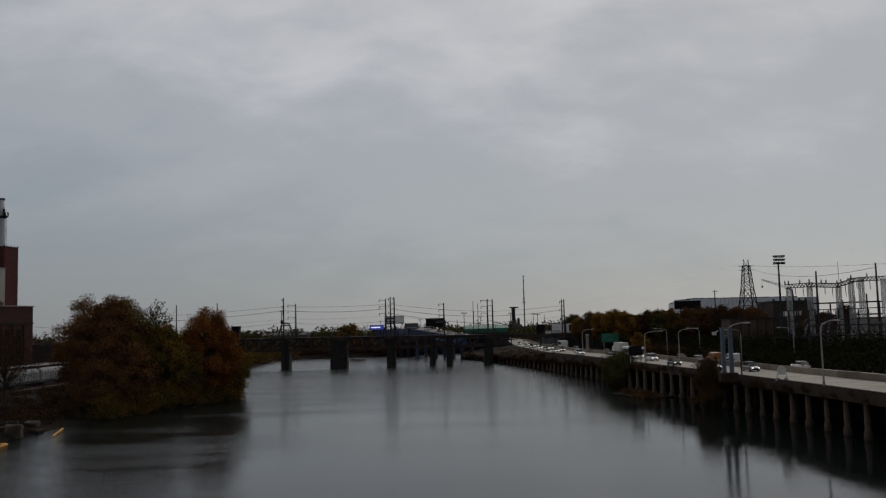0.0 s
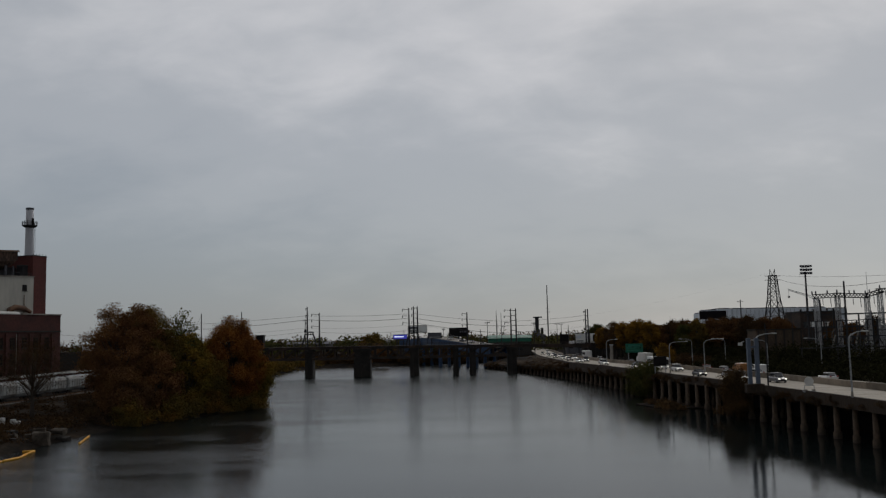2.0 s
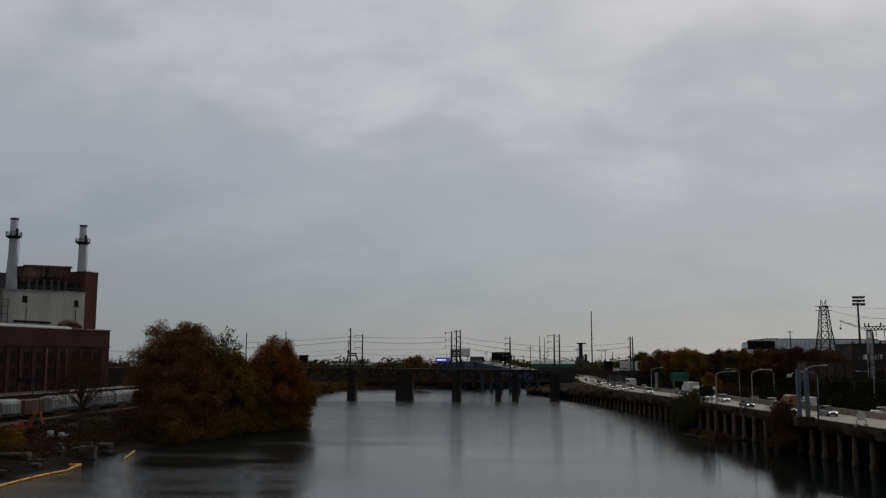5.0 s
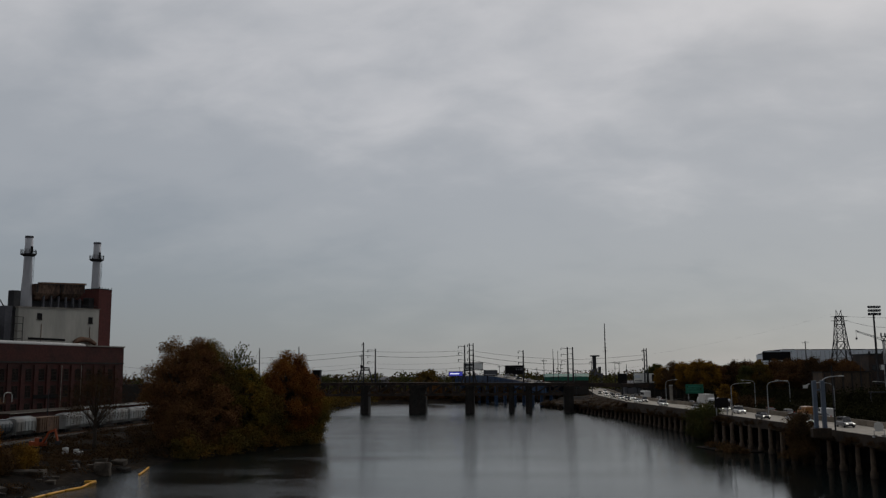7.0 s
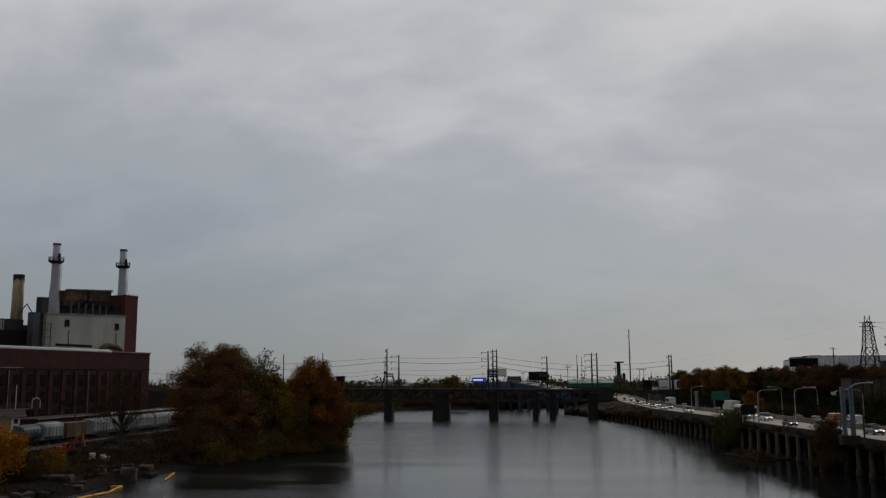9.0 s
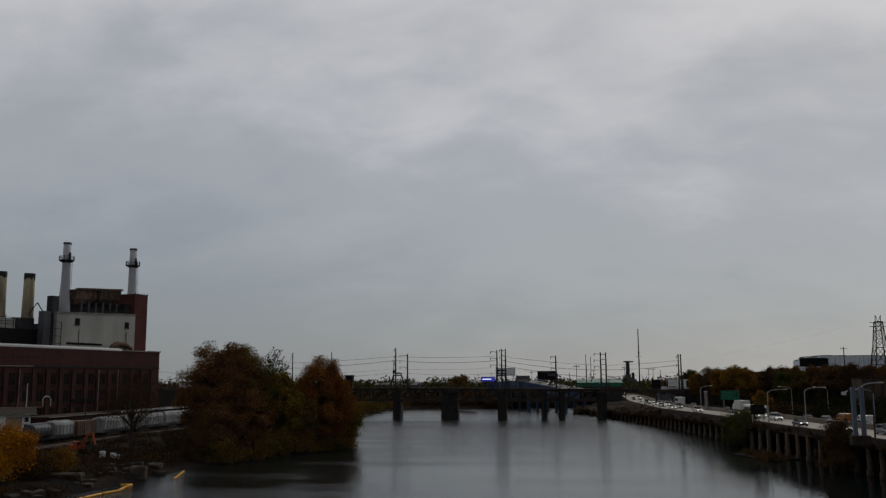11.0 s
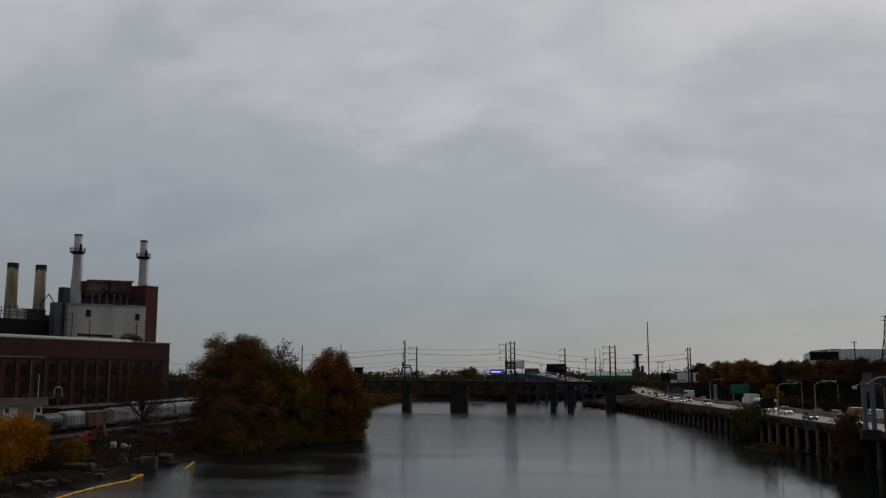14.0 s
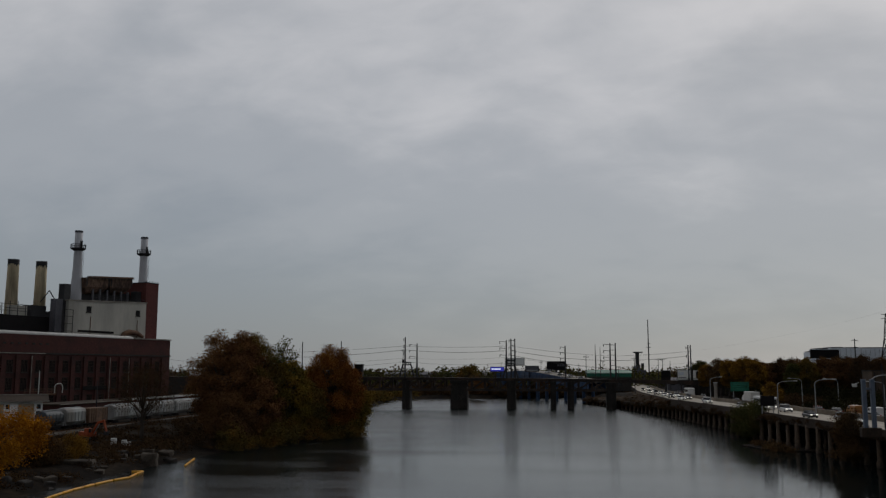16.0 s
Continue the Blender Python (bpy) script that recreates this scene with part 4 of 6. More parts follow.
# the blue road bridge, humped, crossing the river behind
blue = thing("blue_road_bridge", pose(0, 0, 0), "humped road bridge with deep dark blue steel girders", "bridge")
BL = [(-28, 522, 13.6), (-24.7, 518, 14.0), (-14, 500, 15.0), (-4, 472, 14.1), (5.6, 458, 12.4), (13.9, 438, 11.0), (21, 429, 9.8)]
for off in (-5.0, 5.0):
    for (x0, y0, z0), (x1, y1, z1) in zip(BL, BL[1:]):
        bm = bmesh.new()
        beam(bm, (x0 + off, y0 + off * 0.5, z0 - 1.6), (x1 + off, y1 + off * 0.5, z1 - 1.6), 0.6, 3.6)
        part("girder", bm, M_BLUE, blue)
bm = bmesh.new()
for (x0, y0, z0), (x1, y1, z1) in zip(BL, BL[1:]):
    beam(bm, (x0, y0, z0 + 0.1), (x1, y1, z1 + 0.1), 10.6, 0.35)
part("deck", bm, M_CONC, blue)
for x0, y0, z0 in BL[:6]:
    bm = bmesh.new()
    box(bm, x0 - 6, y0 - 3.4, z0 - 4.6, x0 + 6, y0 - 1.6, z0 - 3.2)
    for q in (-4.5, 0, 4.5):
        tube(bm, [(x0 + q, y0 - 2.5, -2.5), (x0 + q, y0 - 2.5, z0 - 4.5)], [0.9, 0.8], 8)
    part("pier", bm, M_BLUE, blue)
for k, (x0, y0, z0) in enumerate(BL):
    for j in range(3):
        if k + 1 < len(BL):
            x1, y1, z1 = BL[k + 1]
            f = j / 3
            bm = bmesh.new()
            box(bm, -0.12, -0.16, -3.3, 0.12, 0.0, 0.15, pose(x0 + (x1 - x0) * f - 5.3, y0 + (y1 - y0) * f - 2.9, z0 + (z1 - z0) * f))
            part("stiffener", bm, M_BLUE, blue)


def billboard(x, y, z, w, h, face, label, turn=0, foot=5.0, posts=2, bars=(), group="billboards"):
    ob = thing("billboard", pose(x, y, foot, 0, 0, turn), label, "billboard", group)
    bm = bmesh.new()
    box(bm, -w / 2, 0, z - foot, w / 2, 0.5, z - foot + h)
    bevel(bm, 0.06)
    part("panel", bm, M_BLACK, ob)
    bm = bmesh.new()
    box(bm, -w / 2 + 0.2, -0.06, z - foot + 0.2, w / 2 - 0.2, -0.01, z - foot + h - 0.2)
    part("face", bm, face, ob)
    for bx0, bz0, bx1, bz1, mat in bars:
        bm = bmesh.new()
        box(bm, -w / 2 + bx0 * w, -0.12, z - foot + bz0 * h, -w / 2 + bx1 * w, -0.07, z - foot + bz1 * h)
        part("printed_bar", bm, mat, ob)
    for k in range(posts):
        bm = bmesh.new()
        q = (k - (posts - 1) / 2) * w * 0.45
        tube(bm, [(q, 0.8, -1), (q, 0.8, z - foot + h * 0.8)], 0.3 if posts > 1 else 0.5, 8)
        part("post", bm, M_DARK, ob)
    bm = bmesh.new()
    box(bm, -w / 2, -1.1, z - foot - 0.25, w / 2, 0.0, z - foot - 0.1)
    part("catwalk", bm, M_DARK, ob)
    return ob


billboard(-30.4, 480, 14.7, 7.6, 2.6, M_LED, "lit blue display billboard on posts", bars=((0.1, 0.42, 0.75, 0.62, M_LEDW),))
billboard(-21, 482, 18.0, 10.5, 4.0, M_POSTER, "pale billboard on a tall dark post", posts=1, bars=((0.05, 0.55, 0.5, 0.8, M_SLATE),))
billboard(-11.6, 476, 14.9, 7.4, 2.9, M_SLATE, "small slate grey billboard with pale lower edge", bars=((0.1, 0.1, 0.9, 0.25, M_STEEL),))
billboard(1.3, 478, 15.6, 10.4, 4.6, M_BLACK, "black billboard with faint bars on one post", posts=1, bars=((0.55, 0.42, 0.62, 0.62, M_SLATE), (0.66, 0.42, 0.72, 0.62, M_SLATE), (0.76, 0.42, 0.90, 0.62, M_SLATE)))
billboard(54.2, 384, 11.2, 6.0, 4.4, M_POSTER, "white billboard with pale green bars beside the railway", foot=5, bars=((0.08, 0.5, 0.45, 0.8, M_PALE), (0.08, 0.2, 0.6, 0.32, M_STEEL)))
billboard(61.2, 384, 11.2, 7.4, 4.4, M_POSTER, "white billboard with a black brushed shape", foot=5, bars=((0.18, 0.2, 0.34, 0.85, M_BLACK), (0.30, 0.45, 0.40, 0.8, M_BLACK), (0.58, 0.42, 0.9, 0.60, M_DARK)))
billboard(46.5, 384, 11.0, 3.6, 4.4, M_BLACK, "narrow black sign panel beside the railway", foot=5, posts=1)


def mast(x, y, z0, top, r, label, arms=(), name="utility_pole", group="poles and masts", mat=M_DARK):
    ob = thing(name, pose(x, y, z0), label, "pole", group)
    bm = bmesh.new()
    tube(bm, [(0, 0, -0.5), (0, 0, (top - z0) * 0.5), (0, 0, top - z0)], [r, r * 0.85, r * 0.6], 7)
    part("shaft", bm, mat, ob)
    for h, half in arms:
        bm = bmesh.new()
        beam(bm, (-half, 0, h - z0), (half, 0, h - z0), 0.18)
        for q in (-half, -half * 0.5, half * 0.5, half):
            tube(bm, [(q, 0, h - z0), (q, 0, h - z0 + 0.5)], 0.1, 5)
        part("cross_arm", bm, mat, ob)
    return ob


WOOD = "dark wooden utility pole with cross arms"
STEELP = "slim dark steel mast"
mast(65.2, 630, 5, 50.4, 0.5, "very tall slim dark steel mast", ((31, 1.4), (33.5, 0.9)), "radio_mast")
for x, y, top, arms in ((14.8, 420, 22.4, ((21.5, 1.2),)), (19.6, 430, 27.4, ()), (22.4, 440, 26.6, ()), (11.6, 425, 18.6, ()), (36, 410, 21.5, ((20.5, 1.0),)), (60.5, 533, 22.4, ((21.4, 1.5),)),
                        (-70.3, 244, 23.4, ()), (-60.6, 250, 23.8, ()), (-71.5, 420, 25.4, ((24.5, 0.9),)), (-33, 560, 20.5, ()), (-8, 560, 21, ((20, 1.1),)), (24, 520, 24, ()), (29, 540, 21.5, ((20.6, 1.0),)), (33, 470, 17.5, ((17, 1.2),)), (70, 470, 20, ((19, 1.2),)),
                        (-101.5, 330, 17.0, ((16.4, 1.2),)), (62.4, 528, 22.1, ((21.2, 1.2),)), (58, 460, 20, ())):
    mast(x, y, 4.0, top, 0.20, WOOD if arms else STEELP, arms)

# industrial tower and sheds far off
bm = bmesh.new()
box(bm, 37.2, 420, 3, 39.6, 428, 17.5)
box(bm, 39.4, 420.5, 3, 42.2, 427, 15.6)
tw = thing("works_tower", pose(0, 0, -10.85) @ Matrix.Diagonal((1.7, 1.7, 1.7, 1)), "grey industrial works tower with a thin chimney", "tower")
part("body", bm, M_SLATE, tw)
bm = bmesh.new()
tube(bm, [(38.6, 424, 17.5), (38.6, 424, 24)], 0.9, 8)
part("chimney", bm, M_DARK, tw)
bm = bmesh.new()
box(bm, 36.8, 423, 23.4, 41.0, 425, 24.0)
part("cap", bm, M_DARK, tw)
bm = bmesh.new()
box(bm, 40.4, 422, 15.6, 41.4, 426, 18.6)
part("penthouse", bm, M_DARK, tw)
for x, y, w, d, h, mat, lab in ((-62, 640, 26, 14, 10, M_CONC, "low pale warehouse far beyond the bridge"), (-100, 600, 30, 12, 9.5, M_SLATE, "low grey warehouse far beyond the bridge"), (-20, 660, 34, 14, 9.6, M_WHITE, "low white warehouse far beyond the bridge"),
                               (30, 500, 24, 12, 10.8, M_GREEN, "long shed with a dark green roof"), (84, 520, 40, 14, 6.5, M_SLATE, "low grey warehouse behind the highway"), (-140, 560, 30, 12, 9, M_BRICK, "low brick warehouse far beyond the bridge")):
    ob = thing("warehouse", pose(x, y, 4.0), lab, "warehouse", "far warehouses")
    bm = bmesh.new()
    box(bm, -w / 2, 0, 0, w / 2, d, h - 3.2)
    part("wall", bm, M_STONE if mat is M_GREEN else mat, ob)
    bm = bmesh.new()
    box(bm, -w / 2 - 0.05, -0.05, h - 3.2, w / 2 + 0.05, d + 0.05, h - 1)
    part("upper_cladding", bm, mat, ob)
    bm = bmesh.new()
    vs = [bm.verts.new(c) for c in ((-w / 2 - 0.5, -0.5, h - 1), (w / 2 + 0.5, -0.5, h - 1), (w / 2 + 0.5, d + 0.5, h - 1), (-w / 2 - 0.5, d + 0.5, h - 1), (-w / 2 - 0.5, d / 2, h + 0.8), (w / 2 + 0.5, d / 2, h + 0.8))]
    for f in ((0, 1, 5, 4), (2, 3, 4, 5), (0, 4, 3), (1, 2, 5), (3, 2, 1, 0)):
        bm.faces.new([vs[i] for i in f])
    part("roof", bm, M_GREEN if mat is M_GREEN else M_SLATE, ob)
    for k in range(int(w / 5)):
        bm = bmesh.new()
        box(bm, -w / 2 + 1.5 + k * 5, -0.06, 3, -w / 2 + 4 + k * 5, 0.0, 5)
        part("window", bm, M_GLASS, ob)


# ---------------------------------------------------------------- woods
def woods(name, spots, count, size, mat, seed, label):
    """A belt of trees too far off to be told apart: spots of (x, y, z, radius, height)."""
    rng = np.random.default_rng(seed)
    cs, sp = [], []
    for x, y, z, r, h in spots:
        for _ in range(10):
            a, q = rng.uniform(0, 2 * math.pi), rng.uniform(0, 1) ** 0.5 * r
            cs.append((x + math.cos(a) * q, y + math.sin(a) * q * 0.8, z + h * rng.uniform(0.05, 0.9) * (1 - 0.35 * (q / r) ** 2)))
    return tagged(new(name, leaf_mesh(name, cs, [np.mean([s[3] for s in spots]) * 0.30] * 3, count, size, mat, rng)), label, "woods", kind="stuff")


R = np.random.default_rng(5)
woods("far_woods", [(x, 600 + R.uniform(-30, 60), 4, R.uniform(5, 9), R.uniform(11, 14.5)) for x in np.arange(-260, 120, 4.5)], 26000, 0.9, L_GREEN, 31, "far belt of olive and brown autumn woods")
woods("far_woods", [(x, 760 + R.uniform(-30, 60), 4, R.uniform(7, 12), R.uniform(12, 16)) for x in np.arange(-420, 300, 9)], 20000, 1.2, L_BROWN, 32, "far belt of bare brown woods on the skyline")
woods("shore_scrub", [(x, 484 + 0.2 * (x + 80) + R.uniform(2, 14), 1, R.uniform(3, 5), R.uniform(5, 10)) for x in np.arange(-150, 40, 1.6)], 34000, 0.55, L_BROWN, 33, "brown and russet scrub along the far shore")
woods("shore_scrub", [(lerp_table(LEFT_SHORE, y) - R.uniform(-1, 16), y, 0.6, R.uniform(2.5, 4), R.uniform(3, 8)) for y in np.arange(238, 480, 1.5)], 34000, 0.5, L_OLIVE, 34, "olive scrub along the river bank below the bridge")
tree("far_tree", -53, 560, 4, 14.5, 8, L_OLIVE, 41, "rounded far tree with yellow-brown leaves", 3500, 0.7, 0.05, 50, group="far trees")
tree("far_tree", -40, 470, 3, 8.5, 5, L_RUSSET, 42, "small far tree with russet leaves", 2500, 0.6, 0.0, 40, group="far trees")

# trees behind the highway
kinds = []
for i, (mat, lab, h, r, n, low) in enumerate((
        (L_GREEN, "dull green tree behind the highway", 12.5, 3.8, 9000, 0.18), (L_AMBER, "golden autumn tree behind the highway", 13.2, 3.4, 9000, 0.2),
        (L_OLIVE, "autumn tree with olive brown leaves behind the highway", 12.8, 3.6, 8000, 0.2), (L_DULL, "rust-brown autumn tree behind the highway", 12.6, 3.6, 8500, 0.2),
        (L_BROWN, "thinning tree with grey-brown leaves behind the highway", 13.4, 3.4, 4200, 0.25), (L_UMBER, "dark half-bare tree behind the highway", 13.0, 3.7, 5200, 0.2))):
    kinds.append(tree("roadside_tree", 70 + 9 * i, 345, 6.2, h, r, mat, 50 + i, lab, n, 0.22, low, 60, i > 3, group="trees behind the highway"))
for i in range(62):
    x, y = 54.5 + i * 1.45 + R.uniform(-0.7, 0.7), 338 + R.uniform(-16, 26)
    if i < 3:
        k, x, y = 0, 62.0 + 2.2 * i, 402.0
    elif i < 15:
        k = int(R.choice([1, 1, 1, 2, 4, 3]))
    elif i < 27:
        k = int(R.choice([2, 4, 2, 5, 0, 3]))
    else:
        k = int(R.choice([3, 5, 3, 4, 5]))
        y -= 16
    ob = copy_thing(kinds[k], pose(x, y, 6.2, 0, 0, R.uniform(0, 360)))
    s = R.uniform(0.90, 1.16) * (1.0 if i <= 40 else 0.96)
    ob.scale = (s * R.uniform(0.9, 1.2), s * R.uniform(0.9, 1.2), s)
for i in range(18):
    ob = copy_thing(kinds[(3, 5, 3, 4)[i % 4]], pose(92 + i * 2.1 + R.uniform(-0.8, 0.8), 338 + R.uniform(0, 22), 6.2, 0, 0, R.uniform(0, 360)))
    ob.scale = (1.15, 1.15, R.uniform(0.98, 1.16))
for i, ob in enumerate(kinds):
    ob.matrix_world = pose(70 + 9 * i, 352, 6.2)
# low retaining wall of the railway approach, below the billboards
aw = thing("approach_wall", pose(54, 377, 4.6), "dark concrete retaining wall with a pale rail", "wall", kind="structure")
bm = bmesh.new()
box(bm, 0, 0, -1, 40, 1.0, 5.6)
part("wall", bm, M_PIER, aw)
bm = bmesh.new()
box(bm, -0.1, -0.15, 5.6, 40.1, 1.1, 5.9)
part("coping", bm, M_CONC, aw)
for k in range(10):
    bm = bmesh.new()
    box(bm, 0.4 + k * 4.0, -0.3, -1, 1.0 + k * 4.0, -0.004, 5.5)
    part("buttress", bm, M_STONE, aw)
woods("hedge", [(x, 296 + R.uniform(-6, 10), 5.5, 3.5, R.uniform(3.5, 6.5)) for x in np.arange(60, 128, 1.6)], 30000, 0.22, L_DARK, 35, "dark scrub on the slope behind the highway")
woods("hedge", [(x, 236 + R.uniform(-6, 6), 5.5, 3, R.uniform(3.5, 6.5)) for x in np.arange(80, 150, 1.4)], 24000, 0.30, L_DARK, 36, "dark green hedge behind the highway")
woods("hedge", [(lerp_table(ROAD_NEAR, y) + lerp_table(ROAD_WIDTH, y) + q, y, 5.4, 2.4, R.uniform(1.6, 2.6) + q * 0.19) for y in np.arange(100, 240, 3.0) for q in (4, 10, 17, 25, 32)], 46000, 0.26, L_DARK, 38, "dense dark green scrub behind the highway")
woods("hedge", [(70 + (y - 190) * 0.02, y, 5.6, 2.2, R.uniform(1.5, 3.0)) for y in np.arange(238, 330, 2.2)], 12000, 0.22, L_UMBER, 37, "low brown scrub beside the highway")
tree("roadside_tree", 60.5, 262, 5.6, 6.5, 3.0, L_AMBER, 58, "small yellow-green tree beside the highway", 3500, 0.24, 0.0, 40, group="trees behind the highway")


# ---------------------------------------------------------------- substation and towers
def lattice(bm, x, y, z0, z1, w0, w1, panels, bar):
    c = [(-1, -1), (1, -1), (1, 1), (-1, 1)]
    lv = [(z0 + (z1 - z0) * k / panels, w0 + (w1 - w0) * k / panels) for k in range(panels + 1)]
    for (za, wa), (zb, wb) in zip(lv, lv[1:]):
        for i in range(4):
            (ax, ay), (bx, by) = c[i], c[(i + 1) % 4]
            beam(bm, (x + ax * wa / 2, y + ay * wa / 2, za), (x + ax * wb / 2, y + ay * wb / 2, zb), bar)
            beam(bm, (x + ax * wa / 2, y + ay * wa / 2, za), (x + bx * wb / 2, y + by * wb / 2, zb), bar * 0.6)
            beam(bm, (x + bx * wa / 2, y + by * wa / 2, za), (x + ax * wb / 2, y + ay * wb / 2, zb), bar * 0.6)
            beam(bm, (x + ax * wb / 2, y + ay * wb / 2, zb), (x + bx * wb / 2, y + by * wb / 2, zb), bar * 0.6)


pylon = thing("pylon", pose(161, 450, 6), "tall dark lattice transmission tower", "pylon")
bm = bmesh.new()
lattice(bm, 0, 0, 0, 24, 11.5, 5.0, 3, 0.42)
part("lower_body", bm, M_DARK, pylon)
bm = bmesh.new()
lattice(bm, 0, 0, 24, 36.5, 5.0, 3.0, 3, 0.32)
part("upper_body", bm, M_DARK, pylon)
for q in (-1, 1):
    bm = bmesh.new()
    beam(bm, (q * 1.3, 0, 36.0), (q * 1.2, 0, 39.6), 0.25)
    beam(bm, (q * 0.1, 0, 36.5), (q * 1.2, 0, 39.6), 0.2)
    part("peak", bm, M_DARK, pylon)
for z in (34.2, 36.2):
    bm = bmesh.new()
    beam(bm, (-4.0, 0, z), (4.0, 0, z), 0.25)
    part("cross_arm", bm, M_DARK, pylon)

flood = thing("floodlight_mast", pose(118.4, 300, 6), "tall steel mast with three rows of floodlights", "floodlight")
bm = bmesh.new()
tube(bm, [(0, 0, -0.5), (0, 0, 15), (0, 0, 28.5)], [0.45, 0.38, 0.28], 8)
part("mast", bm, M_DARK, flood)
for j in range(3):
    bm = bmesh.new()
    box(bm, -1.9 + 0.25 * j, -0.15, 27.6 + j * 1.15, 2.3 - 0.15 * j, 0.1, 27.8 + j * 1.15)
    row = part("light_bar", bm, M_DARK, flood)
    for k in range(5):
        bm = bmesh.new()
        box(bm, -1.8 + k * 0.85, -0.75, 27.8 + j * 1.15, -1.2 + k * 0.85, 0.0, 28.4 + j * 1.15)
        bevel(bm, 0.08)
        part("floodlight", bm, M_SLATE, row)

sub = thing("substation_gantry", pose(-0.7, 240, 6), "dark steel substation gantry with lattice beams and insulators", "substation")
COLS = [(97.9, 17.4), (103.6, 17.7), (111.5, 17.2), (115.0, 18.6), (117.8, 18.8), (124.0, 19.0)]
for x, top in COLS:
    bm = bmesh.new()
    lattice(bm, x, 0, 0, top, 1.2, 1.0, 12, 0.13)
    part("column", bm, M_GALV, sub)
for (x0, t0), (x1, t1) in zip(COLS, COLS[1:]):
    bm = bmesh.new()
    n = max(4, int((x1 - x0) / 0.7))
    a0, a1 = x0 - 0.8, x1 + 0.8
    for z in (0, 1.0):
        for q in (-0.5, 0.5):
            beam(bm, (a0, q, t0 + z), (a1, q, t1 + z), 0.2)
    for k in range(n):
        u, v = k / n, (k + 1) / n
        beam(bm, (a0 + (a1 - a0) * u, -0.5, t0 + (t1 - t0) * u), (a0 + (a1 - a0) * v, -0.5, t0 + (t1 - t0) * v + 1.0), 0.15)
        beam(bm, (a0 + (a1 - a0) * v, 0.5, t0 + (t1 - t0) * v), (a0 + (a1 - a0) * u, 0.5, t0 + (t1 - t0) * u + 1.0), 0.15)
    part("lattice_beam", bm, M_DARK, sub)
for k, x in enumerate((96.9, 97.9, 101.0, 103.6, 106.9, 108.2, 111.2, 112.3, 115.1, 119.5)):
    z = lerp_table(COLS, x) + 1.0
    bm = bmesh.new()
    tube(bm, [(x, 0, z), (x, 0, z + 0.2), (x, 0, z + 0.8), (x, 0, z + 1.0)], [0.10, 0.20, 0.18, 0.12], 7)
    part("insulator", bm, M_SLATE, sub)
for k, (x, h) in enumerate(((100, 7.4), (102, 8.0), (104, 7.6), (106, 8.2), (108.4, 7.9))):
    bm = bmesh.new()
    tube(bm, [(x, -4, 5.0), (x + 0.3, -4, 6.4), (x + 0.8, -4, h + 0.2)], [0.28, 0.22, 0.12], 7)
    part("bushing", bm, M_CONC, sub)
    bm = bmesh.new()
    box(bm, x - 0.7, -5, -0.3, x + 0.7, -3.2, 5.0)
    part("transformer_tank", bm, M_SLATE, sub)
for x, top, lab in ((104.0, 27.8, "tall dark tapered steel pole beside the substation"), (120.4, 29.6, "tall dark tapered steel pole beside the substation")):
    mast(x, 238, 6, top, 0.36, lab, (), "steel_pole")
mast(116.6, 252, 6, 31, 0.10, "thin lightning rod above the substation", (), "lightning_rod", mat=M_STEEL)
for x, top in ((109.8, 20.5), (113.0, 17.5), (101.5, 19), (96, 17.5), (107.2, 16.5), (119, 18)):
    mast(x, 255, 6, top, 0.16, "short dark steel busbar post in the substation", (), "busbar_post", "busbar posts")

# overhead pipe truss in front of the substation
tr = thing("pipe_bridge", pose(0, 214, 5.5), "grey steel truss carrying pipes behind the highway", "pipe bridge")
for z in (5.2, 7.8):
    bm = bmesh.new()
    beam(bm, (91 if z > 6 else 82, 0, z), (122, 0, z), 0.28)
    part("chord", bm, M_DARK, tr)
for k in range(11):
    bm = bmesh.new()
    x = 91 + k * 2.8
    beam(bm, (x, 0, 5.2), (x + 1.4, 0, 7.8), 0.16)
    beam(bm, (x + 1.4, 0, 7.8), (x + 2.8, 0, 5.2), 0.16)
    part("brace", bm, M_DARK, tr)
for x in (82.5, 91, 104, 120):
    bm = bmesh.new()
    beam(bm, (x, 0, -0.5), (x, 0, 5.2), 0.3)
    part("leg", bm, M_DARK, tr)

# buildings behind the substation and on the skyline
for k, x in enumerate(np.linspace(96.5, 123.5, 12)):
    bm = bmesh.new()
    z = 6.5 + 1.2 * (k % 3)
    tube(bm, [(x, -6, 3.0), (x, -6, z), (x + 0.3, -6, z + 0.8), (x + 0.9, -6, z + 1.3)], [0.07, 0.07, 0.13, 0.05], 6)
    part("disconnector", bm, M_CONC if k % 2 else M_SLATE, sub)
for z in (6.4, 9.6, 13.0):
    bm = bmesh.new()
    beam(bm, (95.5, 2.5, z), (124.5, 2.5, z + 0.2), 0.3, 0.4)
    part("cross_beam", bm, M_DARK, sub)
for k in range(9):
    bm = bmesh.new()
    beam(bm, (96.5 + k * 3.4, 2.5, -0.3), (96.5 + k * 3.4, 2.5, 13.0 + (k % 4) * 0.8), 0.32)
    part("frame_post", bm, M_DARK, sub)
dk = thing("switch_house", pose(120.4, 312, 6), "dark flat-roofed switch house with a pale lit strip", "building")
bm = bmesh.new()
box(bm, 0, 0, -1, 13.6, 14, 15.0)
part("wall", bm, M_RAILBR, dk)
bm = bmesh.new()
box(bm, -0.3, -0.3, 15.0, 13.9, 14.3, 15.4)
part("roof_edge", bm, M_DARK, dk)
for k in range(5):
    bm = bmesh.new()
    box(bm, 1.0 + k * 2.5, -0.08, 9.8, 2.8 + k * 2.5, 0, 11.6)
    part("window", bm, M_GLASS if k in (0, 4) else M_POSTER, dk)
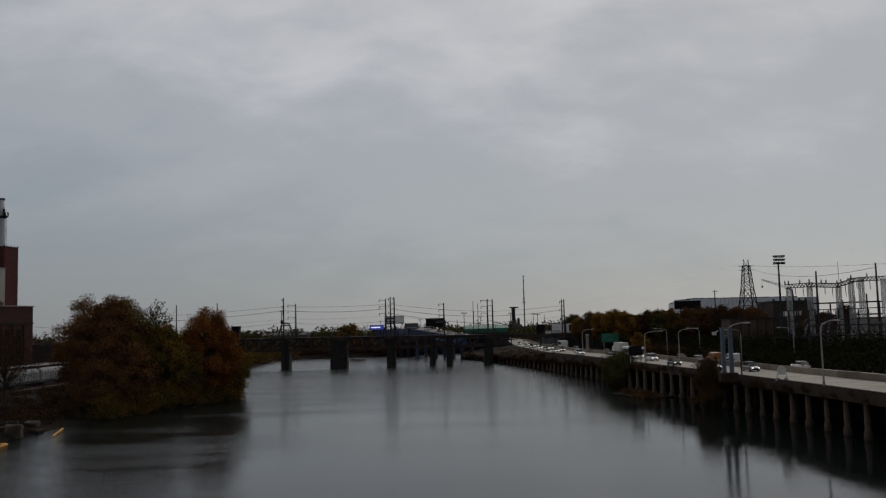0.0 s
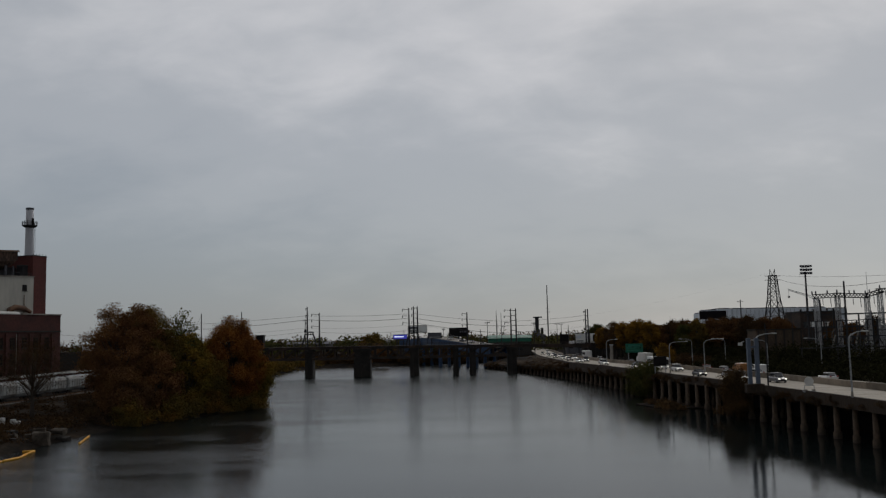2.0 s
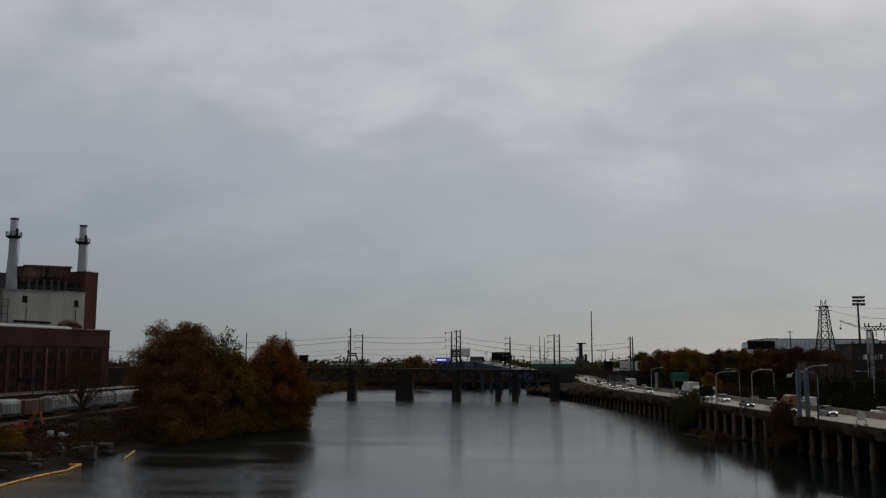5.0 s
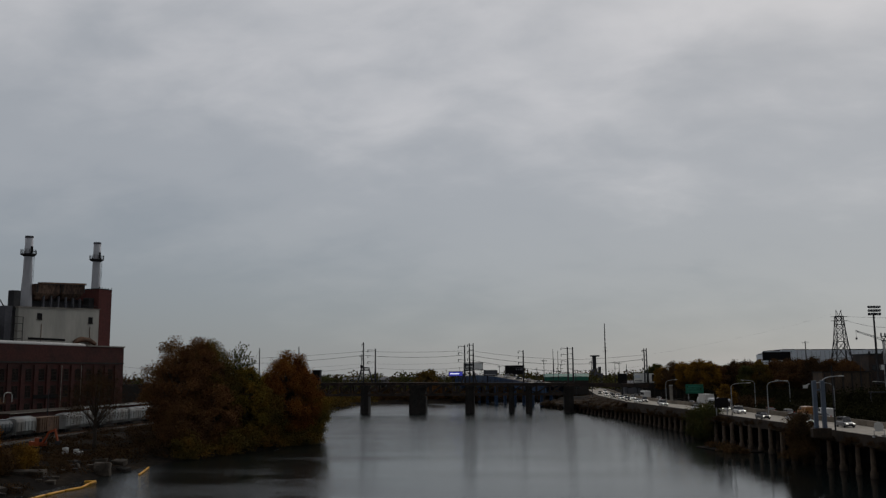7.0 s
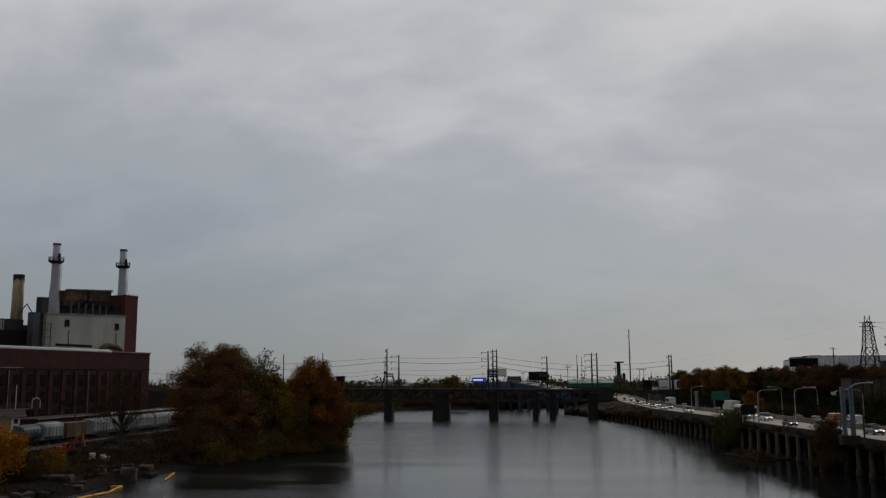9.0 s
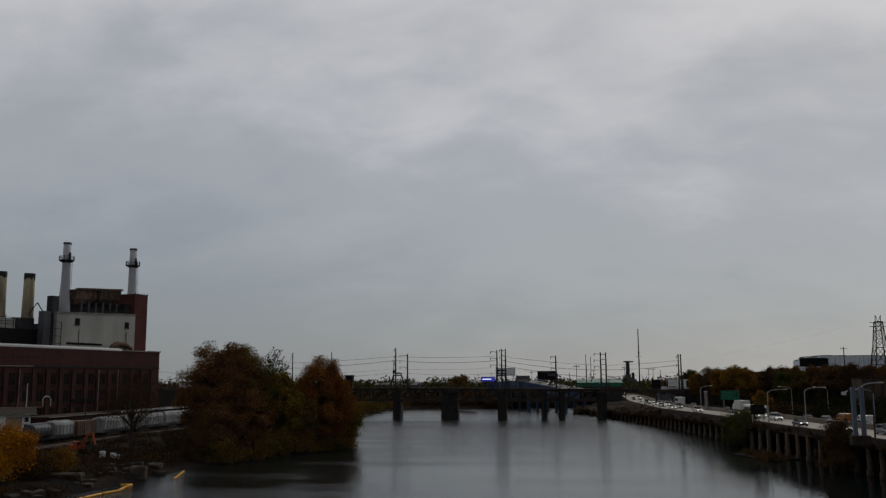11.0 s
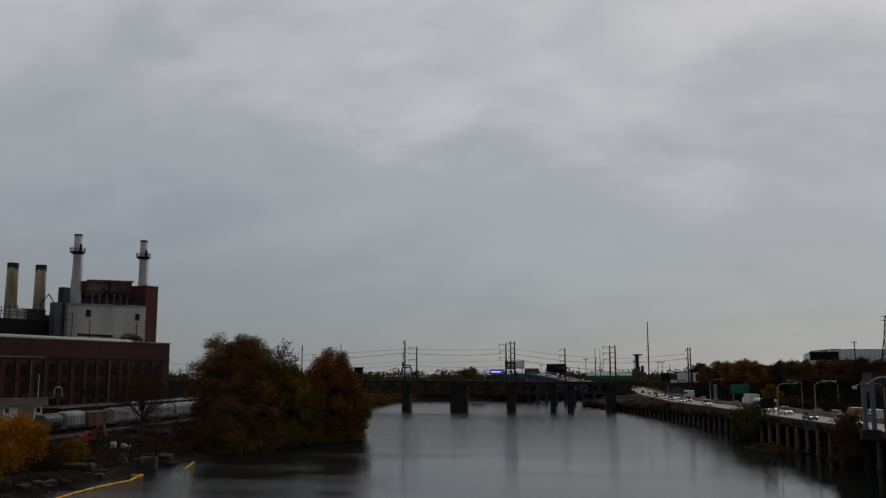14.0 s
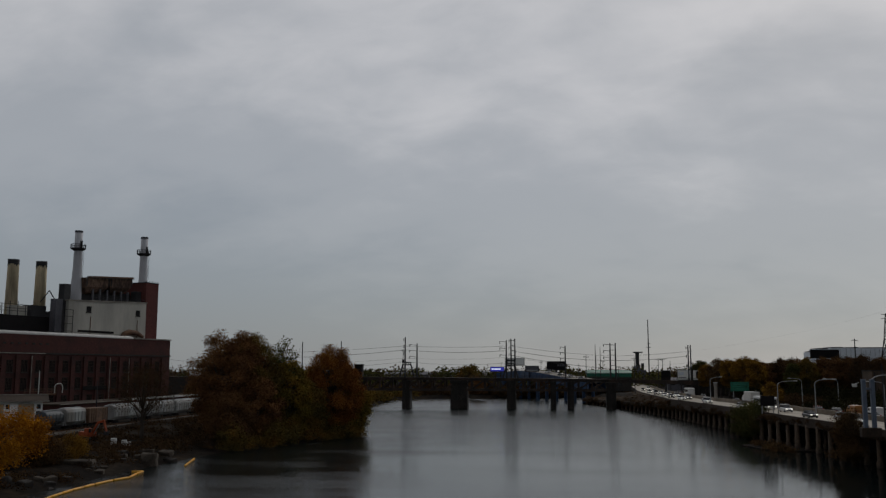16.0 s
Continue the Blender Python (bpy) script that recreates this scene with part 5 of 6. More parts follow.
for k in range(6):
    bm = bmesh.new()
    tube(bm, [(1.5 + k * 2.3, 3, 15.4), (1.5 + k * 2.3, 3, 16.2)], 0.35, 7)
    part("roof_vent", bm, M_DARK, dk)
bk = thing("rendered_store", pose(88, 262, 6), "low brown rendered store beside the substation", "building")
bm = bmesh.new()
box(bm, 0, 0, -0.5, 13.5, 8, 9.2)
part("wall", bm, M_PILE, bk)
bm = bmesh.new()
box(bm, -0.2, -0.2, 9.2, 13.7, 8.2, 9.5)
part("roof_edge", bm, M_STONE, bk)
for k in range(6):
    bm = bmesh.new()
    box(bm, 0.4 + k * 2.5, -0.25, -0.5, 0.8 + k * 2.5, 0.0, 9.0)
    part("wall_post", bm, M_STONE, bk)
pale = thing("hospital_building", pose(143.2, 520, 6), "long pale blue-grey panelled building on the skyline", "building")
x = 0.0
for k, (w, h) in enumerate(((3, 19.6), (7, 21.2), (8, 21.8), (8, 21.7), (16, 21.6), (15, 21.5), (16, 21.4), (12, 20.6))):
    bm = bmesh.new()
    box(bm, x, 0, -1, x + w - 0.15, 16, h)
    blk = part("block", bm, M_PALE, pale)
    bm = bmesh.new()
    box(bm, x + 0.6, 0.5, h, x + w - 0.8, 15.5, h + 0.5)
    part("roof_unit", bm, M_DARK, blk)
    for j in range(int(w / 2.4)):
        bm = bmesh.new()
        box(bm, x + 0.5 + j * 2.4, -0.06, h - 6.0, x + 0.62 + j * 2.4, 0, h - 0.4)
        part("panel_joint", bm, M_SLATE, blk)
    x += w
scr = thing("screen_board", pose(144.5, 500, 6), "large plain black screen board seen from behind", "billboard")
bm = bmesh.new()
box(bm, -7.4, 0, 15.8, 7.4, 1.0, 20.4)
part("panel", bm, M_BLACK, scr)
for q in (-4, 4):
    bm = bmesh.new()
    tube(bm, [(q, 0.6, -1), (q, 0.6, 16)], 0.4, 8)
    part("post", bm, M_DARK, scr)
mast(158.5, 495, 6, 32, 0.4, "dark wooden utility pole with cross arms", ((31, 1.6),))
crane = thing("crane", pose(143, 350, 6), "distant crane with a long lattice jib", "crane")
bm = bmesh.new()
beam(bm, (1.5, 0, -0.5), (0, 0, 20.6), 0.5)
part("mast", bm, M_DARK, crane)
bm = bmesh.new()
for q in (0, 0.9):
    beam(bm, (0, 0, 20.2 + q), (-12, 0, 24.6 + q * 0.4), 0.16)
for k in range(10):
    beam(bm, (-1.2 * k, 0, 20.2 + 0.44 * k), (-1.2 * k - 0.6, 0, 21.1 + 0.40 * k), 0.12)
part("jib", bm, M_STEEL, crane)
bm = bmesh.new()
tube(bm, [(-11.8, 0, 24.4), (-11.8, 0, 22.2)], 0.05, 4)
box(bm, -12.1, -0.2, 21.5, -11.5, 0.2, 22.2)
part("hook", bm, M_DARK, crane)

# ---------------------------------------------------------------- street furniture on the highway
def street_lamp(x, y, z, height, reach, group="lamps along the highway"):
    ob = thing("street_lamp", pose(x, y, z), "grey steel street lamp with a curved arm", "street lamp", group)
    bm = bmesh.new()
    tube(bm, [(0, 0, -0.3), (0, 0, height * 0.5), (0, 0, height - 0.8)], [0.13, 0.11, 0.085], 8)
    part("pole", bm, M_STEEL, ob)
    s = 1 if reach > 0 else -1
    bm = bmesh.new()
    tube(bm, [(0, 0, height - 0.85), (s * 0.25, 0, height - 0.35), (s * 0.9, 0, height - 0.05), (reach * 0.6, 0, height + 0.08), (reach, 0, height + 0.15)], [0.085, 0.08, 0.075, 0.07, 0.06], 6)
    part("arm", bm, M_STEEL, ob)
    bm = bmesh.new()
    box(bm, reach - 0.1 * s, -0.17, height + 0.05, reach + 0.75 * s, 0.17, height + 0.24)
    bevel(bm, 0.05)
    part("lamp_head", bm, M_WHITE, ob)
    bm = bmesh.new()
    tube(bm, [(0, 0, -0.2), (0, 0, 0.5)], [0.2, 0.15], 8)
    part("base", bm, M_CONC, ob)
    return ob


street_lamp(51.7, 118, 6.6, 8.2, 1.9)
street_lamp(53.4, 193, 6.3, 7.2, 3.6)
street_lamp(48.8, 205, 6.3, 6.7, 3.6)
for x, y, h in ((69.0, 262, 7.2), (74.5, 248, 7.2), (72.2, 208, 7.0), (82.6, 203, 7.2)):
    street_lamp(x, y, 5.9, h, -3.0)
street_lamp(44, 262, 6.0, 7.4, 2.6)
mast(51.2, 148, 6.6, 16.4, 0.14, "slim dark camera pole beside the highway", (), "camera_pole")

gan = thing("sign_support", pose(48.3, 146, 6.7), "pair of blue-grey steel box columns on a concrete base", "sign support")
for q in (-0.66, 0.62):
    bm = bmesh.new()
    box(bm, q - 0.28, -0.4, 0, q + 0.28, 0.4, 7.4)
    bevel(bm, 0.05)
    part("column", bm, material("blue_grey_paint", (0.10, 0.13, 0.18), 0.5, vary=0.1) if q < 0 else bpy.data.materials["blue_grey_paint"], gan)
for z in (5.8,):
    bm = bmesh.new()
    box(bm, -0.4, -0.15, z, 0.36, 0.15, z + 0.3)
    part("batten", bm, bpy.data.materials["blue_grey_paint"], gan)
bm = bmesh.new()
tube(bm, [(0.6, 0, 7.4), (1.2, 0, 7.8), (2.0, 0, 8.0), (3.4, 0, 8.1)], 0.09, 6)
arm = part("lamp_arm", bm, M_STEEL, gan)
bm = bmesh.new()
box(bm, 3.2, -0.16, 8.0, 4.0, 0.16, 8.2)
part("lamp_head", bm, M_WHITE, arm)
bm = bmesh.new()
tube(bm, [(-1.3, 0, 6.9), (-2.0, 0, 6.6)], 0.07, 6)
box(bm, -2.3, -0.3, 6.2, -1.7, 0.2, 6.7)
part("camera_housing", bm, M_WHITE, gan)
bm = bmesh.new()
box(bm, -1.45, -0.7, -1.5, 1.45, 0.7, 0.0)
bevel(bm, 0.08)
part("base", bm, M_PARAPET, gan)

ms = thing("message_board", pose(47.0, 207, 6.0), "black roadside message board on two legs", "sign")
bm = bmesh.new()
box(bm, -1.5, -0.2, 1.6, 1.5, 0.2, 3.8)
bevel(bm, 0.05)
part("panel", bm, M_BLACK, ms)
for q in (-1.2, 1.2):
    bm = bmesh.new()
    box(bm, q - 0.1, -0.1, -0.1, q + 0.1, 0.1, 1.6)
    part("leg", bm, M_STEEL, ms)

gs = thing("highway_sign", pose(59.7, 300, 5.8), "green highway direction sign with pale bars", "sign")
bm = bmesh.new()
box(bm, -2.9, 0, 2.9, 2.9, 0.15, 5.9)
bevel(bm, 0.04)
part("panel", bm, M_GREEN, gs)
for k, (x0, x1, z) in enumerate(((-2.3, 1.9, 5.0), (-2.3, 0.6, 4.3), (-2.3, 1.4, 3.5))):
    bm = bmesh.new()
    box(bm, x0, -0.03, z, x1, -0.005, z + 0.28)
    part("text_bar", bm, M_GREEN_DIM, gs)
for q in (-2.0, 2.0):
    bm = bmesh.new()
    box(bm, q - 0.12, 0.15, -0.2, q + 0.12, 0.4, 5.6)
    part("post", bm, M_STEEL, gs)
oh = thing("highway_column", pose(38.6, 306, 5.6), "slim pale concrete column beside the far lanes", "column")
for q in (14.5,):
    bm = bmesh.new()
    box(bm, q - 0.45, -0.4, -0.2, q + 0.45, 0.4, 5.6)
    part("column", bm, M_CONC, oh)
bm = bmesh.new()
box(bm, 13.9, -0.5, 5.6, 15.1, 0.5, 5.9)
part("cap", bm, M_STEEL, oh)

ts = thing("temporary_sign", pose(52.6, 134.5, lerp_table(ROAD_Z, 134.5)), "pale round temporary sign on a weighted stand", "sign")
bm = bmesh.new()
tube(bm, [(0, -0.06, 1.55), (0, 0.0, 1.55)], 0.72, 8)
part("panel", bm, M_WHITE, ts)
bm = bmesh.new()
box(bm, -0.9, -0.35, 0, 0.9, 0.35, 0.16)
box(bm, -0.75, -0.05, 0.16, -0.67, 0.03, 1.0)
box(bm, 0.67, -0.05, 0.16, 0.75, 0.03, 1.0)
box(bm, -0.75, -0.05, 0.9, 0.75, 0.03, 1.0)
part("stand", bm, M_STEEL, ts)
for q in (-0.6, 0.6):
    bm = bmesh.new()
    box(bm, q - 0.25, -0.3, 0.16, q + 0.25, 0.3, 0.4)
    bevel(bm, 0.08)
    part("sandbag", bm, M_CONC, ts)
# hanging insulator strings and busbars of the substation
for k, x in enumerate((99.5, 101.6, 105.4, 107.6, 109.6, 113.2, 116.4, 120.0)):
    z = lerp_table(COLS, x)
    bm = bmesh.new()
    tube(bm, [(x, -0.5, z), (x, -0.5, z - 0.4), (x, -0.5, z - 1.6), (x + 0.1, -0.6, z - 2.0 - 0.6 * (k % 3))], [0.05, 0.10, 0.09, 0.04], 6)
    part("insulator_string", bm, M_DARK, sub)
for z in (8.4, 11.2):
    bm = bmesh.new()
    tube(bm, [(95, -3, z), (123, -3, z + 0.3)], 0.12, 6)
    part("busbar", bm, M_DARK, sub)
for k in range(10):
    bm = bmesh.new()
    box(bm, 96 + k * 2.7, -3.3, -0.3, 96.3 + k * 2.7, -3.0, 11.2)
    part("busbar_support", bm, M_DARK, sub)

# ---------------------------------------------------------------- vehicles on the highway
PAINTS = {}


def paint(name, colour):
    if name not in PAINTS:
        PAINTS[name] = material(name + "_car_paint", colour, 0.3, vary=0.05, bump=0, spec=0.6)
    return PAINTS[name]


def hull(bm, sections):
    """A body through cross sections (y, half width, z low, z high)."""
    rings = []
    for y, w, z0, z1 in sections:
        r = 0.12
        rings.append([bm.verts.new(c) for c in ((-w + r, y, z0), (w - r, y, z0), (w, y, z0 + r), (w, y, z1 - r), (w - r * 1.4, y, z1), (-w + r * 1.4, y, z1), (-w, y, z1 - r), (-w, y, z0 + r))])
    for a, b in zip(rings, rings[1:]):
        for k in range(8):
            bm.faces.new((a[k], a[(k + 1) % 8], b[(k + 1) % 8], b[k]))
    bm.faces.new(rings[0][::-1])
    bm.faces.new(rings[-1])
    return bm


def wheels(ob, half, ys, r=0.33):
    for y in ys:
        for sx in (-1, 1):
            bm = bmesh.new()
            tube(bm, [(sx * (half - 0.22), y, r), (sx * half, y, r)], r, 12)
            w = part("wheel", bm, M_TYRE, ob)
            bm = bmesh.new()
            tube(bm, [(sx * (half - 0.02), y, r), (sx * (half + 0.015), y, r)], r * 0.6, 10)
            part("rim", bm, M_STEEL, w)


def lights(ob, half, y_front, y_back, z, lit=True):
    for sx in (-1, 1):
        bm = bmesh.new()
        box(bm, sx * (half - 0.28) - 0.16, y_front - 0.06, z - 0.08, sx * (half - 0.28) + 0.16, y_front + 0.1, z + 0.1)
        part("headlight", bm, M_HEAD if lit else M_STEEL, ob, "lit headlight" if lit else "")
        bm = bmesh.new()
        box(bm, sx * (half - 0.22) - 0.12, y_back - 0.06, z, sx * (half - 0.22) + 0.12, y_back + 0.05, z + 0.22)
        part("tail_light", bm, M_TAIL, ob)


def car(colour_name, colour, label, suv=False, lit=True):
    ob = thing("car", pose(0, 0, 0), label, "car", "vehicles on the highway")
    h, cab = (0.98, 1.72) if suv else (0.86, 1.42)
    p = paint(colour_name, colour)
    bm = bmesh.new()
    hull(bm, [(-2.25, 0.74, 0.42, 0.66), (-2.15, 0.84, 0.26, 0.74), (-1.2, 0.90, 0.22, h - 0.04), (0.0, 0.91, 0.22, h), (1.6, 0.90, 0.22, h + 0.02), (2.15, 0.84, 0.30, h - 0.02), (2.25, 0.74, 0.45, h - 0.15)])
    part("body", bm, p, ob, smooth=False)
    bm = bmesh.new()
    hull(bm, [(-1.05, 0.72, h - 0.05, h + 0.06), (-0.35, 0.70, h - 0.05, cab - 0.06), (1.2 if not suv else 1.7, 0.70, h - 0.05, cab - 0.06), (1.9 if not suv else 2.1, 0.70, h - 0.05, h + 0.08)])
    part("window_glass", bm, M_GLASS, ob)
    bm = bmesh.new()
    hull(bm, [(-0.36, 0.66, cab - 0.09, cab - 0.02), (0.3, 0.70, cab - 0.12, cab), (1.2 if not suv else 1.75, 0.66, cab - 0.09, cab - 0.02)])
    part("roof", bm, p, ob)
    wheels(ob, 0.90, (-1.38, 1.38), 0.33 if not suv else 0.37)
    lights(ob, 0.86, -2.2, 2.22, 0.68, lit)
    bm = bmesh.new()
    box(bm, -0.45, -2.3, 0.36, 0.45, -2.2, 0.52)
    part("grille", bm, M_BLACK, ob)
    return ob


def van(colour_name, colour, label, length=5.2, height=2.05, lit=True):
    ob = thing("van", pose(0, 0, 0), label, "van", "vehicles on the highway")
    p = paint(colour_name, colour)
    L = length / 2
    bm = bmesh.new()
    hull(bm, [(-L, 0.88, 0.4, 1.0), (-L + 0.3, 0.97, 0.3, 1.2), (-L + 0.9, 0.98, 0.3, 1.35), (-L + 1.5, 0.98, 0.3, height - 0.1), (-L + 2.0, 0.98, 0.3, height), (L - 0.1, 0.98, 0.3, height), (L, 0.94, 0.4, height - 0.1)])
    part("body", bm, p, ob)
    bm = bmesh.new()
    vs = [bm.verts.new(c) for c in ((-0.8, -L + 0.88, 1.38), (0.8, -L + 0.88, 1.38), (0.8, -L + 1.42, height - 0.25), (-0.8, -L + 1.42, height - 0.25))]
    ws = [bm.verts.new(v.co + Vector((0, -0.06, 0.05))) for v in vs]
    bm.faces.new(ws)
    bm.faces.new(vs[::-1])
    for k in range(4):
        bm.faces.new((vs[k], vs[(k + 1) % 4], ws[(k + 1) % 4], ws[k]))
    part("windscreen", bm, M_GLASS, ob)
    for sx in (-1, 1):
        bm = bmesh.new()
        box(bm, sx * 0.985 - 0.02, -L + 1.6, 1.3, sx * 0.985 + 0.02, -L + 2.5, 1.9)
        part("side_window", bm, M_GLASS, ob)
    wheels(ob, 0.96, (-L + 1.0, L - 1.1), 0.36)
    lights(ob, 0.9, -L - 0.02, L + 0.02, 0.85, lit)
    return ob


def lorry(cab_name, cab_colour, box_mat, label, length=8.5, height=3.5, name="lorry"):
    ob = thing(name, pose(0, 0, 0), label, name, "vehicles on the highway")
    L = length / 2
    bm = bmesh.new()
    hull(bm, [(-L, 1.05, 0.5, 1.4), (-L + 0.2, 1.15, 0.45, 1.6), (-L + 0.7, 1.15, 0.45, 2.5), (-L + 2.0, 1.15, 0.45, 2.6)])
    cabp = part("cab", bm, paint(cab_name, cab_colour), ob)
    bm = bmesh.new()
    box(bm, -0.95, -L + 0.28, 1.65, 0.95, -L + 0.36, 2.35)
    part("windscreen", bm, M_GLASS, cabp)
    bm = bmesh.new()
    box(bm, -1.22, -L + 2.2, 0.95, 1.22, L, height)
    bevel(bm, 0.06)
    part("cargo_box", bm, box_mat, ob)
    bm = bmesh.new()
    box(bm, -0.5, -L + 0.5, 0.55, 0.5, L - 0.3, 0.95)
    part("chassis", bm, M_BLACK, ob)
    wheels(ob, 1.15, (-L + 1.1, L - 2.0, L - 0.9), 0.48)
    lights(ob, 1.1, -L - 0.03, L + 0.03, 0.85)
    return ob


def bus(label, length=10.5):
    ob = thing("bus", pose(0, 0, 0), label, "bus", "vehicles on the highway")
    L = length / 2
    bm = bmesh.new()
    hull(bm, [(-L, 1.15, 0.5, 2.9), (-L + 0.2, 1.25, 0.35, 3.05), (L - 0.2, 1.25, 0.35, 3.1), (L, 1.18, 0.5, 2.95)])
    part("body", bm, paint("white", WHITE), ob)
    bm = bmesh.new()
    box(bm, -1.08, -L - 0.04, 1.25, 1.08, -L + 0.05, 2.5)
    part("windscreen", bm, M_GLASS, ob)
    for sx in (-1, 1):
        for k in range(7):
            bm = bmesh.new()
            box(bm, sx * 1.25 - 0.03, -L + 0.9 + k * 1.3, 1.5, sx * 1.25 + 0.03, -L + 2.0 + k * 1.3, 2.5)
            part("side_window", bm, M_GLASS, ob)
    wheels(ob, 1.22, (-L + 2.2, L - 2.6), 0.48)
    lights(ob, 1.15, -L - 0.03, L + 0.03, 0.8)
    return ob


WHITE, SILVER, BLACKC, REDC, BLUEC, GREYC = (0.72, 0.72, 0.71), (0.42, 0.43, 0.44), (0.016, 0.016, 0.018), (0.22, 0.02, 0.02), (0.03, 0.05, 0.13), (0.12, 0.12, 0.13)
fleet = {
    "w": car("white", WHITE, "white saloon car on the highway"), "s": car("silver", SILVER, "silver saloon car on the highway"),
    "b": car("black", BLACKC, "black saloon car with lit headlights on the highway"), "r": car("red", REDC, "dark red saloon car on the highway"),
    "g": car("grey", GREYC, "dark grey sport utility car on the highway", True), "W": car("white", WHITE, "white sport utility car on the highway", True),
    "B": car("black", BLACKC, "black sport utility car with lit headlights on the highway", True), "v": van("white", WHITE, "white panel van on the highway"),
    "l": lorry("white", WHITE, M_WHITE, "white box lorry on the highway"), "o": van("orange", (0.34, 0.14, 0.03), "orange-yellow van on the highway"),
    "u": bus("white bus on the highway")}
# lane offset from the road's river edge, y, kind; the river-side lanes come towards the camera
TRAFFIC = [(2.6, 168, "B"), (2.6, 188.5, "b"), (6.2, 182, "s"), (6.2, 160, "g"), (6.2, 214, "W"), (2.6, 236, "w"), (6.2, 247, "b"), (2.6, 268, "W"), (6.2, 283, "s"),
           (2.6, 298, "w"), (6.2, 306, "g"), (2.6, 322, "b"), (6.2, 336, "W"), (2.6, 342, "w"), (6.2, 360, "s"), (2.6, 372, "B"), (6.2, 388, "w"), (2.6, 402, "s"), (6.2, 420, "w"), (2.6, 446, "b"), (6.2, 470, "W"),
           (13.0, 185, "w"), (16.6, 192, "v"), (16.6, 163, "w"), (16.6, 202, "o"), (13.0, 214, "r"), (13.0, 203, "w"), (12.8, 262, "l"), (12.8, 252, "s"), (12.8, 276, "b"), (12.8, 318, "w"), (12.8, 350, "u"), (12.8, 380, "s"),
           (6.2, 229, "u")]
used = set()
for off, y, kind in TRAFFIC:
    x, z = lerp_table(ROAD_NEAR, y) + off, lerp_table(ROAD_Z, y)
    slope = (lerp_table(ROAD_NEAR, y + 4) - lerp_table(ROAD_NEAR, y - 4)) / 8
    m = pose(x, y, z, 0, 0, -math.degrees(math.atan(slope)) + (180 if off > 10 else 0))
    if kind in used:
        copy_thing(fleet[kind], m)
    else:
        fleet[kind].matrix_world = m
        used.add(kind)
for k, (u, kind) in enumerate(((0.25, "w"), (0.42, "s"), (0.55, "W"), (0.66, "b"), (0.75, "w"), (0.86, "s"))):
    i = min(int(u * (len(BL) - 1)), len(BL) - 2)
    f = u * (len(BL) - 1) - i
    p0, p1 = Vector(BL[i]), Vector(BL[i + 1])
    c = p0.lerp(p1, f)
    copy_thing(fleet[kind], pose(c.x - 2, c.y - 1, c.z + 0.3, 0, 0, -math.degrees(math.atan2((p1 - p0).x, (p1 - p0).y))))


tagged(copy_thing(fleet["v"], pose(-152, 366, 12.75, 0, 0, 90)), "white maintenance van on the railway embankment", group="works vehicles")


# ---------------------------------------------------------------- overhead wires
def wire(a, b, sag, label="thin dark overhead wire", r=0.07):
    a, b = Vector(a), Vector(b)
    bm = bmesh.new()
    pts = [a.lerp(b, k / 14) - Vector((0, 0, sag * 4 * (k / 14) * (1 - k / 14))) for k in range(15)]
    tube(bm, pts, r * 0.68, 4)
    return solid("overhead_wire", bm, M_DARK, label, "wire", "overhead wires")


for z0, z1, sag, r in ((25.4, 25.2, 0.5, 0.07), (23.8, 23.4, 0.9, 0.10), (19.0, 18.4, 1.0, 0.06), (20.4, 20.6, 0.6, 0.04)):
    wire((-61, 363, z0), (-19.4, 363, z1), sag, r=r)
    wire((-140, 372, z0 - 2.5), (-61, 363, z0), sag * 1.6, r=r)
    wire((-17, 366, z1), (22.6, 367, z1 - 4.0), sag, r=r)
    wire((24.7, 367, z1 - 4.0), (55.6, 380, z1 - 2.0), sag * 0.6, r=r)
wire((-17, 366, 21.4), (40, 400, 15.0), 1.0, r=0.11)
wire((56, 380, 23.0), (160, 450, 44), 1.5, r=0.014)
wire((-170, 350, 21.5), (-101.5, 330, 16.8), 1.0, r=0.06)
wire((-170, 350, 17.5), (-101.5, 330, 14.0), 1.0, r=0.06)
wire((-101.5, 330, 16.6), (-70.3, 244, 22.8), 1.0, r=0.05)
wire((164.8, 450, 40.2), (121, 238, 28.5), 3.0, r=0.09)
wire((164.8, 450, 42.2), (200, 260, 36), 3.0, r=0.07)
wire((105.3, 238, 24.5), (120.4, 238, 26.0), 0.6, r=0.06)

# ---------------------------------------------------------------- railway and sidings on the left bank
bm = bmesh.new()
for y0, y1 in ((60, 330),):
    vs = [bm.verts.new(c) for c in ((-104.2, y0, 2.4), (-97.8, y0, 2.4), (-99.2, y0, 3.05), (-102.8, y0, 3.05), (-104.2, y1, 2.4), (-97.8, y1, 2.4), (-99.2, y1, 3.05), (-102.8, y1, 3.05))]
    for f in ((0, 1, 5, 4), (1, 2, 6, 5), (2, 3, 7, 6), (3, 0, 4, 7), (0, 3, 2, 1), (4, 5, 6, 7)):
        bm.faces.new([vs[i] for i in f])
solid("track_bed", bm, M_GRAVEL, "dark ballast bed of the riverside railway", "track", kind="structure")
for q in (-0.72, 0.72):
    bm = bmesh.new()
    box(bm, -101 + q - 0.04, 60, 3.05, -101 + q + 0.04, 330, 3.22)
    solid("rail", bm, M_RUST, "rusty steel rail on the ballast", "rail", kind="structure")


